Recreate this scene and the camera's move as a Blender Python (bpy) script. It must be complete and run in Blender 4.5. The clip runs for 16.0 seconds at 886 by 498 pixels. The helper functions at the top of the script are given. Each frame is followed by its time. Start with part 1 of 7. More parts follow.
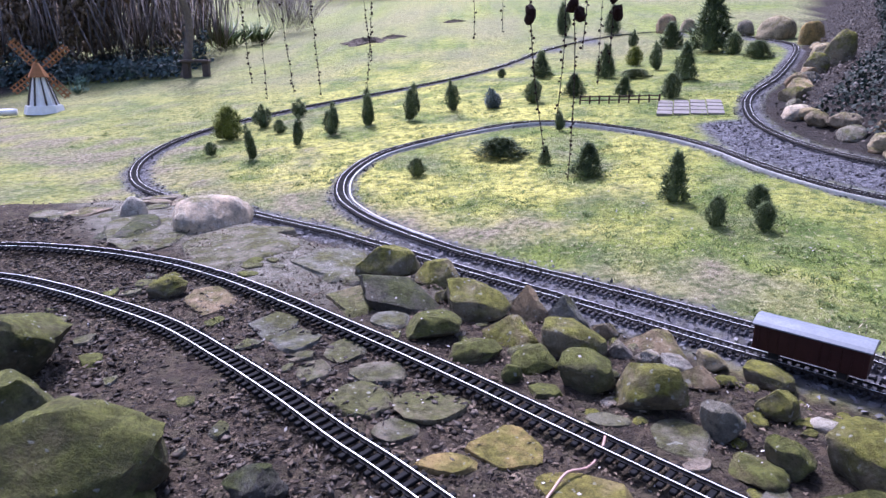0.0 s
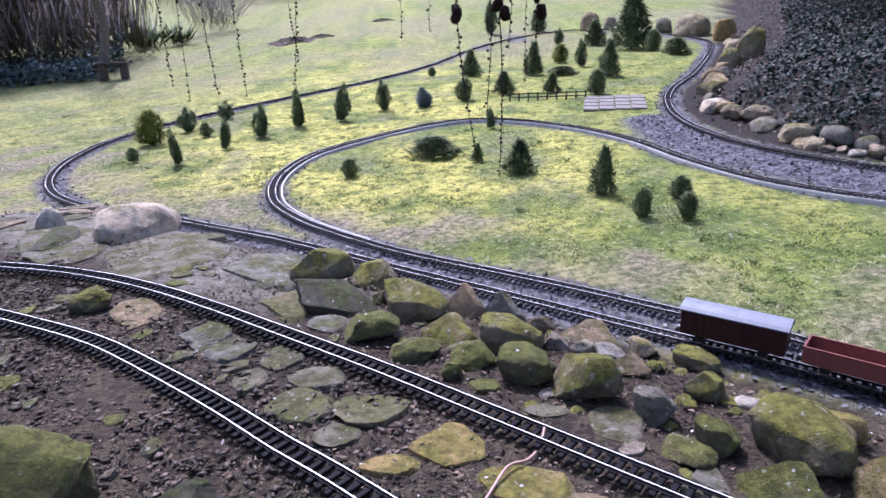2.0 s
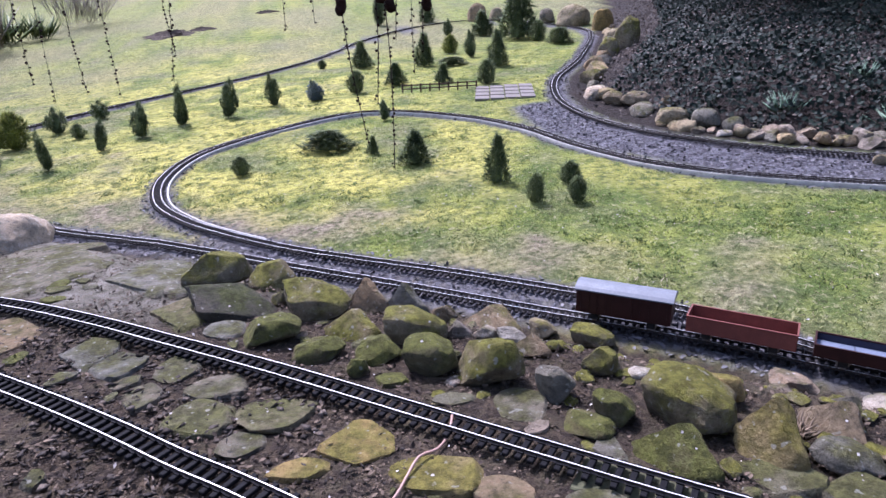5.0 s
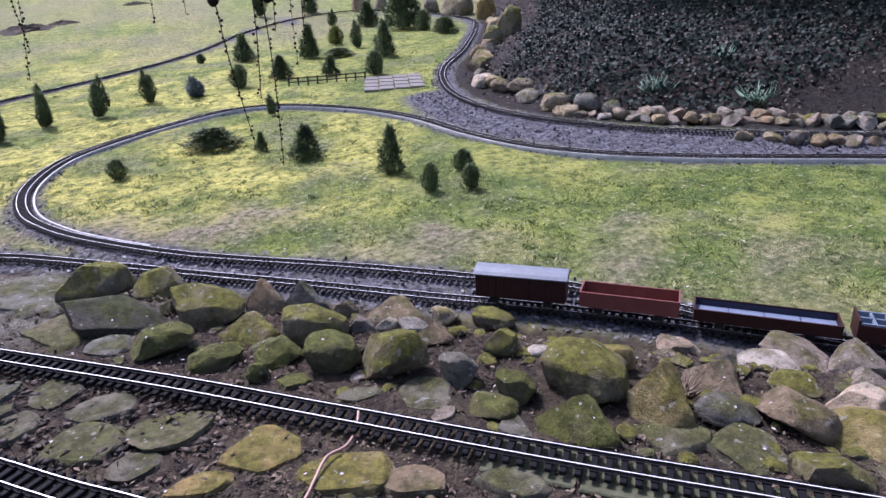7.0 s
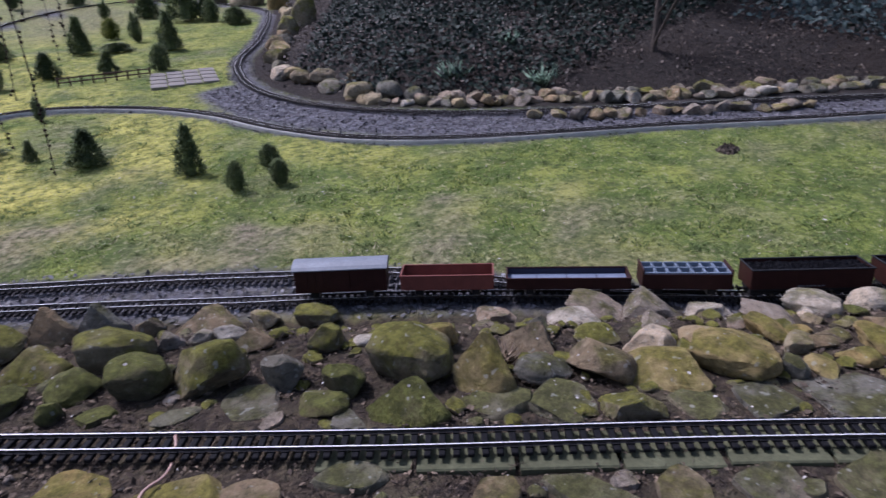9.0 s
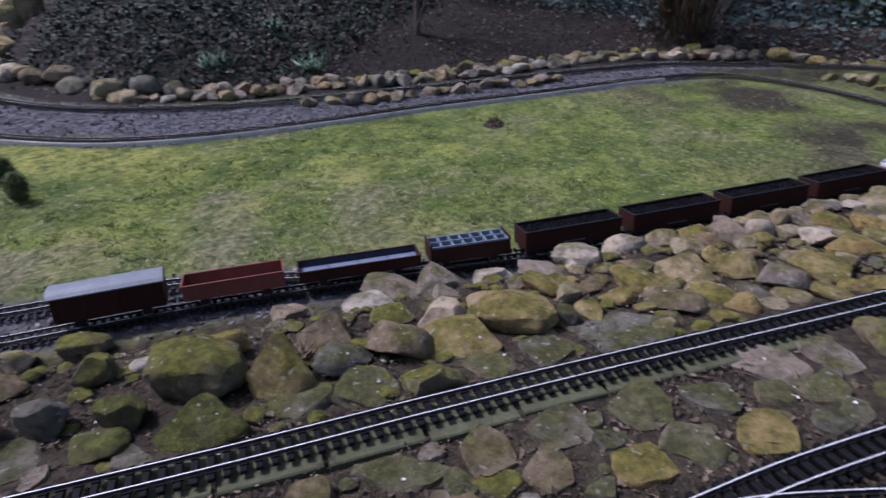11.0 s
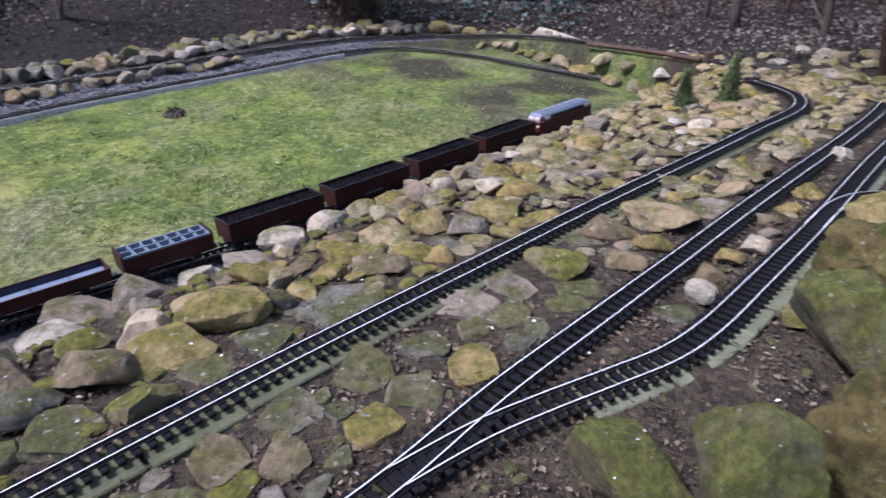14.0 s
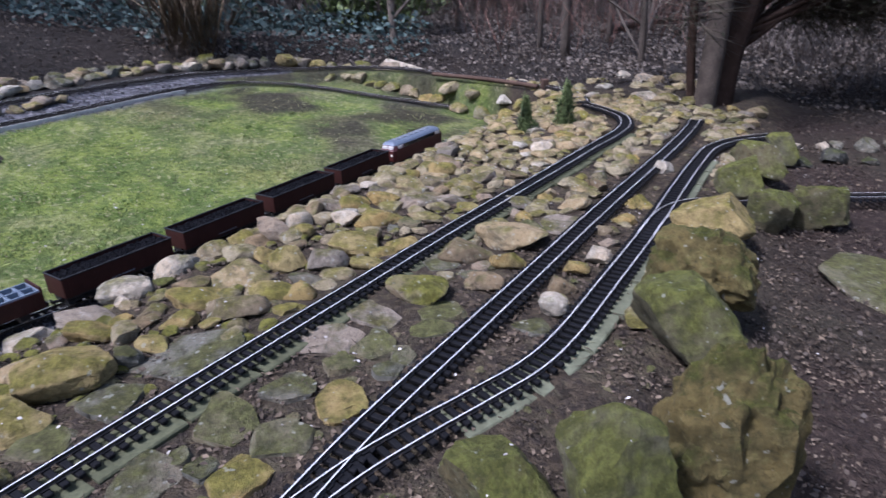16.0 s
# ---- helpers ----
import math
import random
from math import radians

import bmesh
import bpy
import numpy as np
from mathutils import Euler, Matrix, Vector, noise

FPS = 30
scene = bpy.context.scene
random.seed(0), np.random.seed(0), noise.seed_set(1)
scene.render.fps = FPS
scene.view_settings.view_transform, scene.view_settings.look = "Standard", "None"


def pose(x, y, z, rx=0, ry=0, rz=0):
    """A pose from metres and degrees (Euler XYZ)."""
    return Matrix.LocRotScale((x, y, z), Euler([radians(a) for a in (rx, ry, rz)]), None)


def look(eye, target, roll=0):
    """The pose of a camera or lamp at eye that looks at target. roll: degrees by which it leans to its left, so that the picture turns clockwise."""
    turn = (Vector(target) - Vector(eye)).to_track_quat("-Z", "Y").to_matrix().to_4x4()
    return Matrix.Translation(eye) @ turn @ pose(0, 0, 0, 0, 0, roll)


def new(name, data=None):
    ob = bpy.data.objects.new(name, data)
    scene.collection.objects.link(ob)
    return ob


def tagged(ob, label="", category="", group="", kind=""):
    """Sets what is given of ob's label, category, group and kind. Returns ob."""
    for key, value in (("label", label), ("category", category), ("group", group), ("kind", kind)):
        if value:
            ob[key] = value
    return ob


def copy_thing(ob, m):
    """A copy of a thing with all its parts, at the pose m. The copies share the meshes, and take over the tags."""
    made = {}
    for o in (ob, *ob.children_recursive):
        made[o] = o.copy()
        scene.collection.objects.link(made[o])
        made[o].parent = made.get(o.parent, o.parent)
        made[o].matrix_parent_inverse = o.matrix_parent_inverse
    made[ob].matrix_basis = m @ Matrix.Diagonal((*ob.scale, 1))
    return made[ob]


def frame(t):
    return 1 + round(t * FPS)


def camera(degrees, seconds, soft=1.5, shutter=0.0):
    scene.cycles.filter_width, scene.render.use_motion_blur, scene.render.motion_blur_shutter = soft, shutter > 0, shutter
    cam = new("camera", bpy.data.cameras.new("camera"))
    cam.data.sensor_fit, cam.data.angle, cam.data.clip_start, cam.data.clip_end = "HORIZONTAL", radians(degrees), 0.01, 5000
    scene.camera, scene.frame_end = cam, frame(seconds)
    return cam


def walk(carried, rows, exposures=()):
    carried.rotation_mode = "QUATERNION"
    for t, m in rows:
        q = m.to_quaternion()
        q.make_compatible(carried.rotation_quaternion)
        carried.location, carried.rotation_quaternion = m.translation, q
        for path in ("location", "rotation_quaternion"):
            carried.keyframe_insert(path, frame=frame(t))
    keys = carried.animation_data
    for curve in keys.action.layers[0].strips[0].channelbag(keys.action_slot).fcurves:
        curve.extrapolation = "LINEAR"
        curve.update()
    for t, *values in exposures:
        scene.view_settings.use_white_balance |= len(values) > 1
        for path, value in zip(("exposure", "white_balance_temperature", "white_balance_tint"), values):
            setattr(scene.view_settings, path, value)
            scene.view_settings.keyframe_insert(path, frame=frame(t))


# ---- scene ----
cam = camera(69.86, 16.0, soft=1.45, shutter=0.5)
PATH = [
    (0.0, pose(-0.0013, 0.0048, 1.0263, 72.461, 0.077, 0.266)),
    (0.5, pose(-0.0008, 0.0047, 1.0269, 72.590, 0.259, -1.158)),
    (1.0, pose(0.0007, 0.0039, 1.0287, 72.559, 0.259, -2.719)),
    (1.5, pose(0.0037, 0.0050, 1.0284, 72.469, 0.462, -3.999)),
    (2.0, pose(0.0055, 0.0049, 1.0288, 72.320, 0.569, -5.769)),
    (2.5, pose(0.0075, 0.0058, 1.0291, 72.050, 0.600, -8.332)),
    (3.0, pose(0.0116, 0.0078, 1.0281, 71.735, 0.841, -10.132)),
    (3.5, pose(0.0130, 0.0080, 1.0291, 71.621, 0.842, -11.755)),
    (6.0, pose(0.0236, 0.0084, 1.0298, 71.293, 1.517, -20.290)),
    (6.5, pose(0.0280, 0.0101, 1.0277, 71.032, 1.741, -23.957)),
    (7.0, pose(0.0299, 0.0100, 1.0275, 70.441, 1.836, -24.831)),
    (7.5, pose(0.0324, 0.0094, 1.0273, 70.336, 1.926, -25.933)),
    (8.0, pose(0.0397, 0.0099, 1.0254, 69.737, 2.251, -31.723)),
    (8.5, pose(0.0477, 0.0128, 1.0211, 69.297, 2.362, -37.263)),
    (11.0, pose(0.0986, 0.0036, 1.0035, 67.073, 2.785, -61.526)),
    (11.5, pose(0.1030, -0.0031, 1.0028, 66.177, 2.592, -67.919)),
    (12.0, pose(0.1063, -0.0105, 1.0024, 65.622, 2.561, -73.629)),
    (12.5, pose(0.1083, -0.0155, 1.0021, 65.173, 2.374, -78.424)),
    (13.0, pose(0.1100, -0.0199, 1.0010, 64.578, 2.099, -81.774)),
    (13.5, pose(0.1093, -0.0250, 1.0021, 64.494, 2.095, -84.065)),
    (14.0, pose(0.1113, -0.0316, 1.0015, 64.207, 1.936, -88.466)),
    (14.5, pose(0.1111, -0.0373, 1.0032, 63.932, 1.582, -93.758)),
    (15.0, pose(0.1129, -0.0409, 1.0045, 64.076, 1.363, -96.388)),
    (15.5, pose(0.1119, -0.0457, 1.0049, 66.498, 1.592, -97.879)),
    (16.0, pose(0.1112, -0.0505, 1.0052, 66.400, 1.356, -101.369)),
]

EXPOSURE = [(0.0, 1.33, 5200, 36), (3.5, 1.27, 5350, 33), (7.0, 0.98, 5400, 33), (8.5, 0.57, 5420, 30), (11.0, 0.27, 5380, 29), (13.0, 1.00, 5400, 25), (16.0, 0.86, 5250, 24)]
walk(cam, PATH, EXPOSURE)

# ---- light ----
world = bpy.data.worlds.new("overcast_sky")
scene.world = world
world.use_nodes = True
wn = world.node_tree.nodes
sky = wn.new("ShaderNodeTexSky")
sky.sky_type = "NISHITA"
sky.sun_disc = False
sky.sun_elevation, sky.sun_rotation = radians(58), radians(-20)
sky.air_density, sky.dust_density = 1.6, 4.0
wn["Background"].inputs["Strength"].default_value = 0.105
world.node_tree.links.new(sky.outputs["Color"], wn["Background"].inputs["Color"])
sun_data = bpy.data.lights.new("sun", "SUN")
sun_data.energy, sun_data.angle, sun_data.color = 3.6, radians(8), (1.0, 0.96, 0.90)
sun = new("sun", sun_data)
sun.matrix_world = look((-1.8, 5, 8.5), (0, 0, 0))


# ---- materials ----
def nodes(mat):
    mat.use_nodes = True
    return mat.node_tree.nodes, mat.node_tree.links, mat.node_tree.nodes["Principled BSDF"]


def mix(n, l, fac, a, b, mode="MIX"):
    m = n.new("ShaderNodeMix")
    m.data_type, m.blend_type = "RGBA", mode
    for sock, val in ((m.inputs["Factor"], fac), (m.inputs[6], a), (m.inputs[7], b)):
        if isinstance(val, bpy.types.NodeSocket):
            l.new(val, sock)
        elif isinstance(val, (int, float)):
            sock.default_value = val
        else:
            sock.default_value = (*val, 1)
    return m.outputs[2]


def noise_tex(n, l, coord, scale, detail=4.0, rough=0.6):
    t = n.new("ShaderNodeTexNoise")
    t.inputs["Scale"].default_value, t.inputs["Detail"].default_value, t.inputs["Roughness"].default_value = scale, detail, rough
    l.new(coord, t.inputs["Vector"])
    return t.outputs["Fac"]


def ramp(n, l, fac, lo, hi):
    r = n.new("ShaderNodeMapRange")
    l.new(fac, r.inputs["Value"])
    r.inputs["From Min"].default_value, r.inputs["From Max"].default_value = lo, hi
    return r.outputs["Result"]


def bump(n, l, height, strength, distance, p):
    b = n.new("ShaderNodeBump")
    b.inputs["Strength"].default_value, b.inputs["Distance"].default_value = strength, distance
    l.new(height, b.inputs["Height"])
    l.new(b.outputs["Normal"], p.inputs["Normal"])
    return b


def plain(name, color, rough=0.6, metal=0.0, vary=0.25, scale=30.0, bumpy=0.2, depth=0.002, world_space=False):
    """A coloured surface with fine grain and blotches."""
    mat = bpy.data.materials.new(name)
    n, l, p = nodes(mat)
    co = n.new("ShaderNodeTexCoord").outputs["Object"]
    if world_space:
        co = n.new("ShaderNodeNewGeometry").outputs["Position"]
    a = noise_tex(n, l, co, scale)
    b = noise_tex(n, l, co, scale * 6)
    dark, light = [c * (1 - vary) for c in color], [min(1, c * (1 + vary)) for c in color]
    c = mix(n, l, ramp(n, l, a, 0.3, 0.7), dark, light)
    c = mix(n, l, ramp(n, l, b, 0.35, 0.75), c, [v * 0.75 for v in color])
    l.new(c, p.inputs["Base Color"])
    p.inputs["Roughness"].default_value, p.inputs["Metallic"].default_value = rough, metal
    if rough >= 0.8:
        p.inputs["Specular IOR Level"].default_value = 0.12
    if bumpy:
        bump(n, l, b, bumpy, depth, p)
    return mat


def foliage_mat(name, dark, light, rough=0.6, thin=0.0):
    """Leaves that differ from island to island."""
    mat = bpy.data.materials.new(name)
    n, l, p = nodes(mat)
    g = n.new("ShaderNodeNewGeometry")
    a = noise_tex(n, l, g.outputs["Position"], 9.0)
    both = n.new("ShaderNodeMath")
    both.operation = "ADD"
    l.new(g.outputs["Random Per Island"], both.inputs[0])
    l.new(n.new("ShaderNodeObjectInfo").outputs["Random"], both.inputs[1])
    part_of = n.new("ShaderNodeMath")
    part_of.operation = "FRACT"
    l.new(both.outputs[0], part_of.inputs[0])
    c = mix(n, l, part_of.outputs[0], dark, light)
    c = mix(n, l, ramp(n, l, a, 0.35, 0.7), c, [v * 0.7 for v in dark])
    l.new(c, p.inputs["Base Color"])
    p.inputs["Roughness"].default_value = rough
    p.inputs["Specular IOR Level"].default_value = 0.25
    if thin:
        # light that comes through a thin leaf
        tr = n.new("ShaderNodeBsdfTranslucent")
        l.new(c, tr.inputs["Color"])
        ms = n.new("ShaderNodeMixShader")
        ms.inputs[0].default_value = thin
        l.new(p.outputs[0], ms.inputs[1])
        l.new(tr.outputs[0], ms.inputs[2])
        l.new(ms.outputs[0], n["Material Output"].inputs["Surface"])
    return mat


def stone_mat(name, base, moss, moss_amount, lichen=0.15):
    """Rough fieldstone: grain, stains, pale lichen, moss on the faces that look up."""
    mat = bpy.data.materials.new(name)
    n, l, p = nodes(mat)
    g = n.new("ShaderNodeNewGeometry")
    info = n.new("ShaderNodeObjectInfo")
    off = n.new("ShaderNodeVectorMath")
    off.operation = "ADD"
    l.new(g.outputs["Position"], off.inputs[0])
    l.new(info.outputs["Random"], off.inputs[1])
    co = off.outputs[0]
    big, mid, fine = noise_tex(n, l, co, 9, 5, 0.65), noise_tex(n, l, co, 38, 8, 0.75), noise_tex(n, l, co, 210, 5, 0.75)
    warm = [base[0] * 1.18, base[1] * 1.0, base[2] * 0.80]
    c = mix(n, l, info.outputs["Random"], base, warm)
    c = mix(n, l, ramp(n, l, big, 0.42, 0.62), c, [v * 0.55 for v in base])
    c = mix(n, l, ramp(n, l, mid, 0.52, 0.72), c, [min(1, v * 1.55) for v in base])
    c = mix(n, l, ramp(n, l, fine, 0.54, 0.76), c, [v * 0.40 for v in base])
    c = mix(n, l, ramp(n, l, mid, 0.46, 0.34), c, [v * 0.38 for v in base])
    # moss where the stone looks up, broken by noise
    sep = n.new("ShaderNodeSeparateXYZ")
    l.new(g.outputs["Normal"], sep.inputs[0])
    add = n.new("ShaderNodeMath")
    add.operation = "MULTIPLY_ADD"
    l.new(sep.outputs["Z"], add.inputs[0])
    add.inputs[1].default_value = 0.28
    l.new(big, add.inputs[2])
    m = ramp(n, l, add.outputs[0], 0.86 - moss_amount * 0.42, 1.0 - moss_amount * 0.30)
    mcol = mix(n, l, ramp(n, l, mid, 0.42, 0.62), [v * 0.42 for v in moss], moss)
    mcol = mix(n, l, ramp(n, l, fine, 0.52, 0.74), mcol, [v * 0.42 for v in moss])
    c = mix(n, l, m, c, mcol)
    lf = ramp(n, l, noise_tex(n, l, co, 55, 2, 0.4), 0.70 - lichen * 0.25, 0.76 - lichen * 0.25)
    lm = n.new("ShaderNodeMath")
    lm.operation = "MULTIPLY"
    l.new(lf, lm.inputs[0])
    lm.inputs[1].default_value = 0.55
    c = mix(n, l, lm.outputs[0], c, (0.42, 0.42, 0.36))
    spot = n.new("ShaderNodeTexVoronoi")
    spot.inputs["Scale"].default_value = 17
    l.new(co, spot.inputs["Vector"])
    few = n.new("ShaderNodeMath")
    few.operation = "MULTIPLY"
    l.new(ramp(n, l, spot.outputs["Distance"], 0.11, 0.07), few.inputs[0])
    sepc = n.new("ShaderNodeSeparateColor")
    l.new(spot.outputs["Color"], sepc.inputs[0])
    l.new(ramp(n, l, sepc.outputs[0], 0.78, 0.80), few.inputs[1])
    c = mix(n, l, few.outputs[0], c, (0.34, 0.33, 0.26))
    l.new(c, p.inputs["Base Color"])
    p.inputs["Roughness"].default_value = 0.88
    p.inputs["Specular IOR Level"].default_value = 0.2
    h = n.new("ShaderNodeMath")
    h.operation = "MULTIPLY_ADD"
    l.new(mid, h.inputs[0])
    h.inputs[1].default_value = 2.0
    l.new(fine, h.inputs[2])
    bump(n, l, h.outputs[0], 1.0, 0.011, p)
    return mat


STONE_MOSS = stone_mat("mossy_stone", (0.22, 0.196, 0.135), (0.225, 0.215, 0.042), 0.92, 0.15)
STONE_GREEN = stone_mat("green_mossy_stone", (0.125, 0.118, 0.072), (0.172, 0.178, 0.042), 0.94, 0.05)
STONE_TAN = stone_mat("tan_stone", (0.345, 0.292, 0.185), (0.25, 0.22, 0.062), 0.46, 0.15)
STONE_PALE = stone_mat("pale_stone", (0.5, 0.455, 0.37), (0.3, 0.27, 0.12), 0.25, 0.15)
STONE_GREY = stone_mat("grey_stone", (0.185, 0.18, 0.148), (0.145, 0.142, 0.05), 0.46, 0.15)
STONE_BROWN = stone_mat("brown_stone", (0.245, 0.198, 0.128), (0.19, 0.168, 0.052), 0.4, 0.15)
STONE_SLAB = stone_mat("slab_stone", (0.19, 0.178, 0.12), (0.168, 0.165, 0.058), 0.6, 0.1)
STONE_DARK = stone_mat("dark_stone", (0.078, 0.078, 0.068), (0.09, 0.10, 0.030), 0.50, 0.05)
STONE_YELLOW = stone_mat("yellow_mossy_stone", (0.33, 0.262, 0.115), (0.27, 0.235, 0.052), 0.58, 0.1)
STONE_OCHRE = stone_mat("ochre_mossy_stone", (0.150, 0.126, 0.050), (0.108, 0.112, 0.022), 0.66, 0.06)
STONE_PINK = stone_mat("pinkish_stone", (0.285, 0.245, 0.195), (0.19, 0.17, 0.06), 0.32, 0.15)
STONES = {"o": STONE_OCHRE, "k": STONE_PINK, "m": STONE_MOSS, "g": STONE_GREEN, "t": STONE_TAN, "p": STONE_PALE, "y": STONE_YELLOW,
          "r": STONE_GREY, "b": STONE_BROWN, "s": STONE_SLAB, "d": STONE_DARK}
STONE_WORDS = {"o": "ochre and green mossy fieldstone", "k": "pinkish-grey weathered fieldstone", "m": "moss-covered fieldstone", "g": "green mossy fieldstone", "t": "tan weathered fieldstone", "p": "pale worn fieldstone", "y": "yellow-mossy fieldstone",
               "r": "grey broken fieldstone", "b": "brown weathered fieldstone", "s": "flat mossy paving stone", "d": "dark damp fieldstone"}

RAIL = plain("worn_rail", (0.86, 0.84, 0.82), 0.36, 0.42, 0.15, 60, 0.05)
RAIL_SIDE = plain("rusty_rail", (0.045, 0.036, 0.030), 0.6, 0.4, 0.3, 60)
SLEEPER = plain("black_plastic_sleeper", (0.008, 0.008, 0.009), 0.7, 0, 0.3, 120, 0.3, 0.0006, True)
SLEEPER_FADED = plain("faded_sleeper", (0.022, 0.020, 0.019), 0.8, 0, 0.3, 60, 0.3, 0.0006, True)
MOSSY_CONCRETE = plain("mossy_concrete", (0.075, 0.078, 0.045), 0.95, 0, 0.4, 14, 0.6, 0.004, True)
CONCRETE = plain("green_concrete", (0.115, 0.120, 0.078), 0.9, 0, 0.35, 14, 0.5, 0.003, True)
PALE_CONCRETE = plain("pale_concrete", (0.46, 0.445, 0.41), 0.9, 0, 0.3, 9, 0.5, 0.003, True)


# ---- the lie of the land ----
UX, UY = 0.6441, 0.7649          # across the railway, away from the raised bed
BED = 0.215                      # height of the raised bed


def smooth(a, b, v):
    t = np.clip((v - a) / (b - a), 0, 1)
    return t * t * (3 - 2 * t)


def near_line(x, y, pts, width):
    best = np.full(np.shape(x), 1e9)
    for (ax, ay), (bx, by) in zip(pts, pts[1:]):
        dx, dy = bx - ax, by - ay
        t = np.clip(((x - ax) * dx + (y - ay) * dy) / (dx * dx + dy * dy), 0, 1)
        best = np.minimum(best, np.hypot(x - ax - t * dx, y - ay - t * dy))
    return 1 - smooth(width * 0.7, width * 1.3, best)


WALL = [(6.06, 0.10), (6.0, -0.35), (5.72, -0.80), (5.28, -1.12), (4.80, -1.46), (4.38, -1.68), (4.05, -1.72), (3.80, -1.66)]   # the track on the low wall
BEND = [(7.5, 14.0), (4.95, 9.6), (3.80, 7.52), (3.04, 6.50), (2.68, 5.75), (2.54, 5.2), (2.56, 4.5), (2.75, 3.95), (3.15, 3.4), (3.75, 2.75),
        (4.5, 2.1), (5.2, 1.5), (5.75, 0.9), (6.06, 0.10), (6.0, -0.35), (5.72, -0.80), (5.28, -1.12), (4.80, -1.46), (4.38, -1.72), (4.3, -2.4), (6.5, -7)]


def beyond_bend(x, y):
    """Distance past the outer track, on its far side; negative on the lawn's side."""
    best = np.full(np.shape(x), 1e9)
    side = np.ones(np.shape(x))
    for (ax, ay), (bx, by) in zip(BEND, BEND[1:]):
        dx, dy = bx - ax, by - ay
        t = np.clip(((x - ax) * dx + (y - ay) * dy) / (dx * dx + dy * dy), 0, 1)
        d = np.hypot(x - ax - t * dx, y - ay - t * dy)
        near = d < best
        best = np.where(near, d, best)
        side = np.where(near, np.sign((x - ax) * dy - (y - ay) * dx), side)
    return best * side


def height(x, y):
    q, p = UX * x + UY * y, UY * x - UX * y
    lawn = 0.12 * (q - 2.18) + 0.05 * np.maximum(0, y - 11) * (x < 9)
    lawn = np.where(q < 2.18, lawn * 0.3, lawn)
    over = np.maximum(0, -beyond_bend(x, y))
    lawn = lawn + 0.22 * smooth(0.25, 1.2, over) + 0.10 * np.clip(over - 1.0, 0, 6) * (x > 1) * (1 - 0.9 * smooth(3.0, 5.5, p))
    lawn = lawn - 0.11 * np.clip(q - 3.0, 0, 12) * smooth(0.5, 2.0, over) * smooth(3.0, 5.5, p)
    edge = 1.64 - 0.04 * np.clip(p + 3.1, -3, 8) - 1.2 * np.clip(-p - 3.5, 0, 1.2)
    out = 0.07 * smooth(0.8, 1.8, p)
    up = (1 - smooth(edge + out, edge + out + 0.42 - out * 0.3, q)) * smooth(-5.0, -4.1, p)
    bed = 0.12 + (BED - 0.12) * smooth(0.02, 0.22, q)
    z = lawn + (bed - lawn) * up
    ridge = near_line(x, y, WALL, 0.16)
    return z + np.maximum(0, 0.225 - z) * ridge


def ground_z(x, y):
    return float(height(np.array(float(x)), np.array(float(y))))


# ---- building helpers ----
def mesh_from(name, verts, faces, mats, smooth_faces=False, indices=None):
    me = bpy.data.meshes.new(name)
    me.from_pydata([tuple(v) for v in verts], [], faces)
    for m in mats if isinstance(mats, (list, tuple)) else [mats]:
        me.materials.append(m)
    if indices is not None:
        me.polygons.foreach_set("material_index", indices)
    if smooth_faces:
        me.polygons.foreach_set("use_smooth", [True] * len(me.polygons))
    me.update()
    return me


def part(name, bm, material, parent, label="", smooth_faces=False):
    """Link a bmesh (or a mesh) as one mesh object under a thing or part."""
    if isinstance(bm, bpy.types.Mesh):
        me = bm
    else:
        me = bpy.data.meshes.new(name)
        bm.to_mesh(me)
        bm.free()
        me.materials.append(material)
        if smooth_faces:
            me.polygons.foreach_set("use_smooth", [True] * len(me.polygons))
    ob = new(name, me)
    ob.parent = parent
    if label:
        ob["label"] = label
    return ob


def thing(name, m, label, category, group="", kind=""):
    ob = new(name)
    ob.empty_display_size = 0.05
    ob.matrix_world = m
    return tagged(ob, label, category, group, kind)


def box(bm, x0, x1, y0, y1, z0, z1, bevel=0.0, m=None):
    """Add a box to a bmesh."""
    made = bmesh.ops.create_cube(bm, size=1.0)["verts"]
    bmesh.ops.transform(bm, verts=made, matrix=Matrix.Translation(((x0 + x1) / 2, (y0 + y1) / 2, (z0 + z1) / 2)) @ Matrix.Diagonal((x1 - x0, y1 - y0, z1 - z0, 1)))
    if bevel:
        edges = list({e for v in made for e in v.link_edges})
        made = bmesh.ops.bevel(bm, geom=edges, offset=bevel, segments=1, affect="EDGES")["verts"]
    if m is not None:
        bmesh.ops.transform(bm, verts=[v for v in made if v.is_valid], matrix=m)
    return bm


def cyl(bm, r1, r2, a, b, seg=10):
    """Add a tapered round bar from a to b."""
    a, b = Vector(a), Vector(b)
    q = (b - a).to_track_quat("Z", "Y").to_matrix().to_4x4()
    bmesh.ops.create_cone(bm, cap_ends=True, segments=seg, radius1=r1, radius2=r2, depth=(b - a).length, matrix=Matrix.Translation((a + b) / 2) @ q)
    return bm


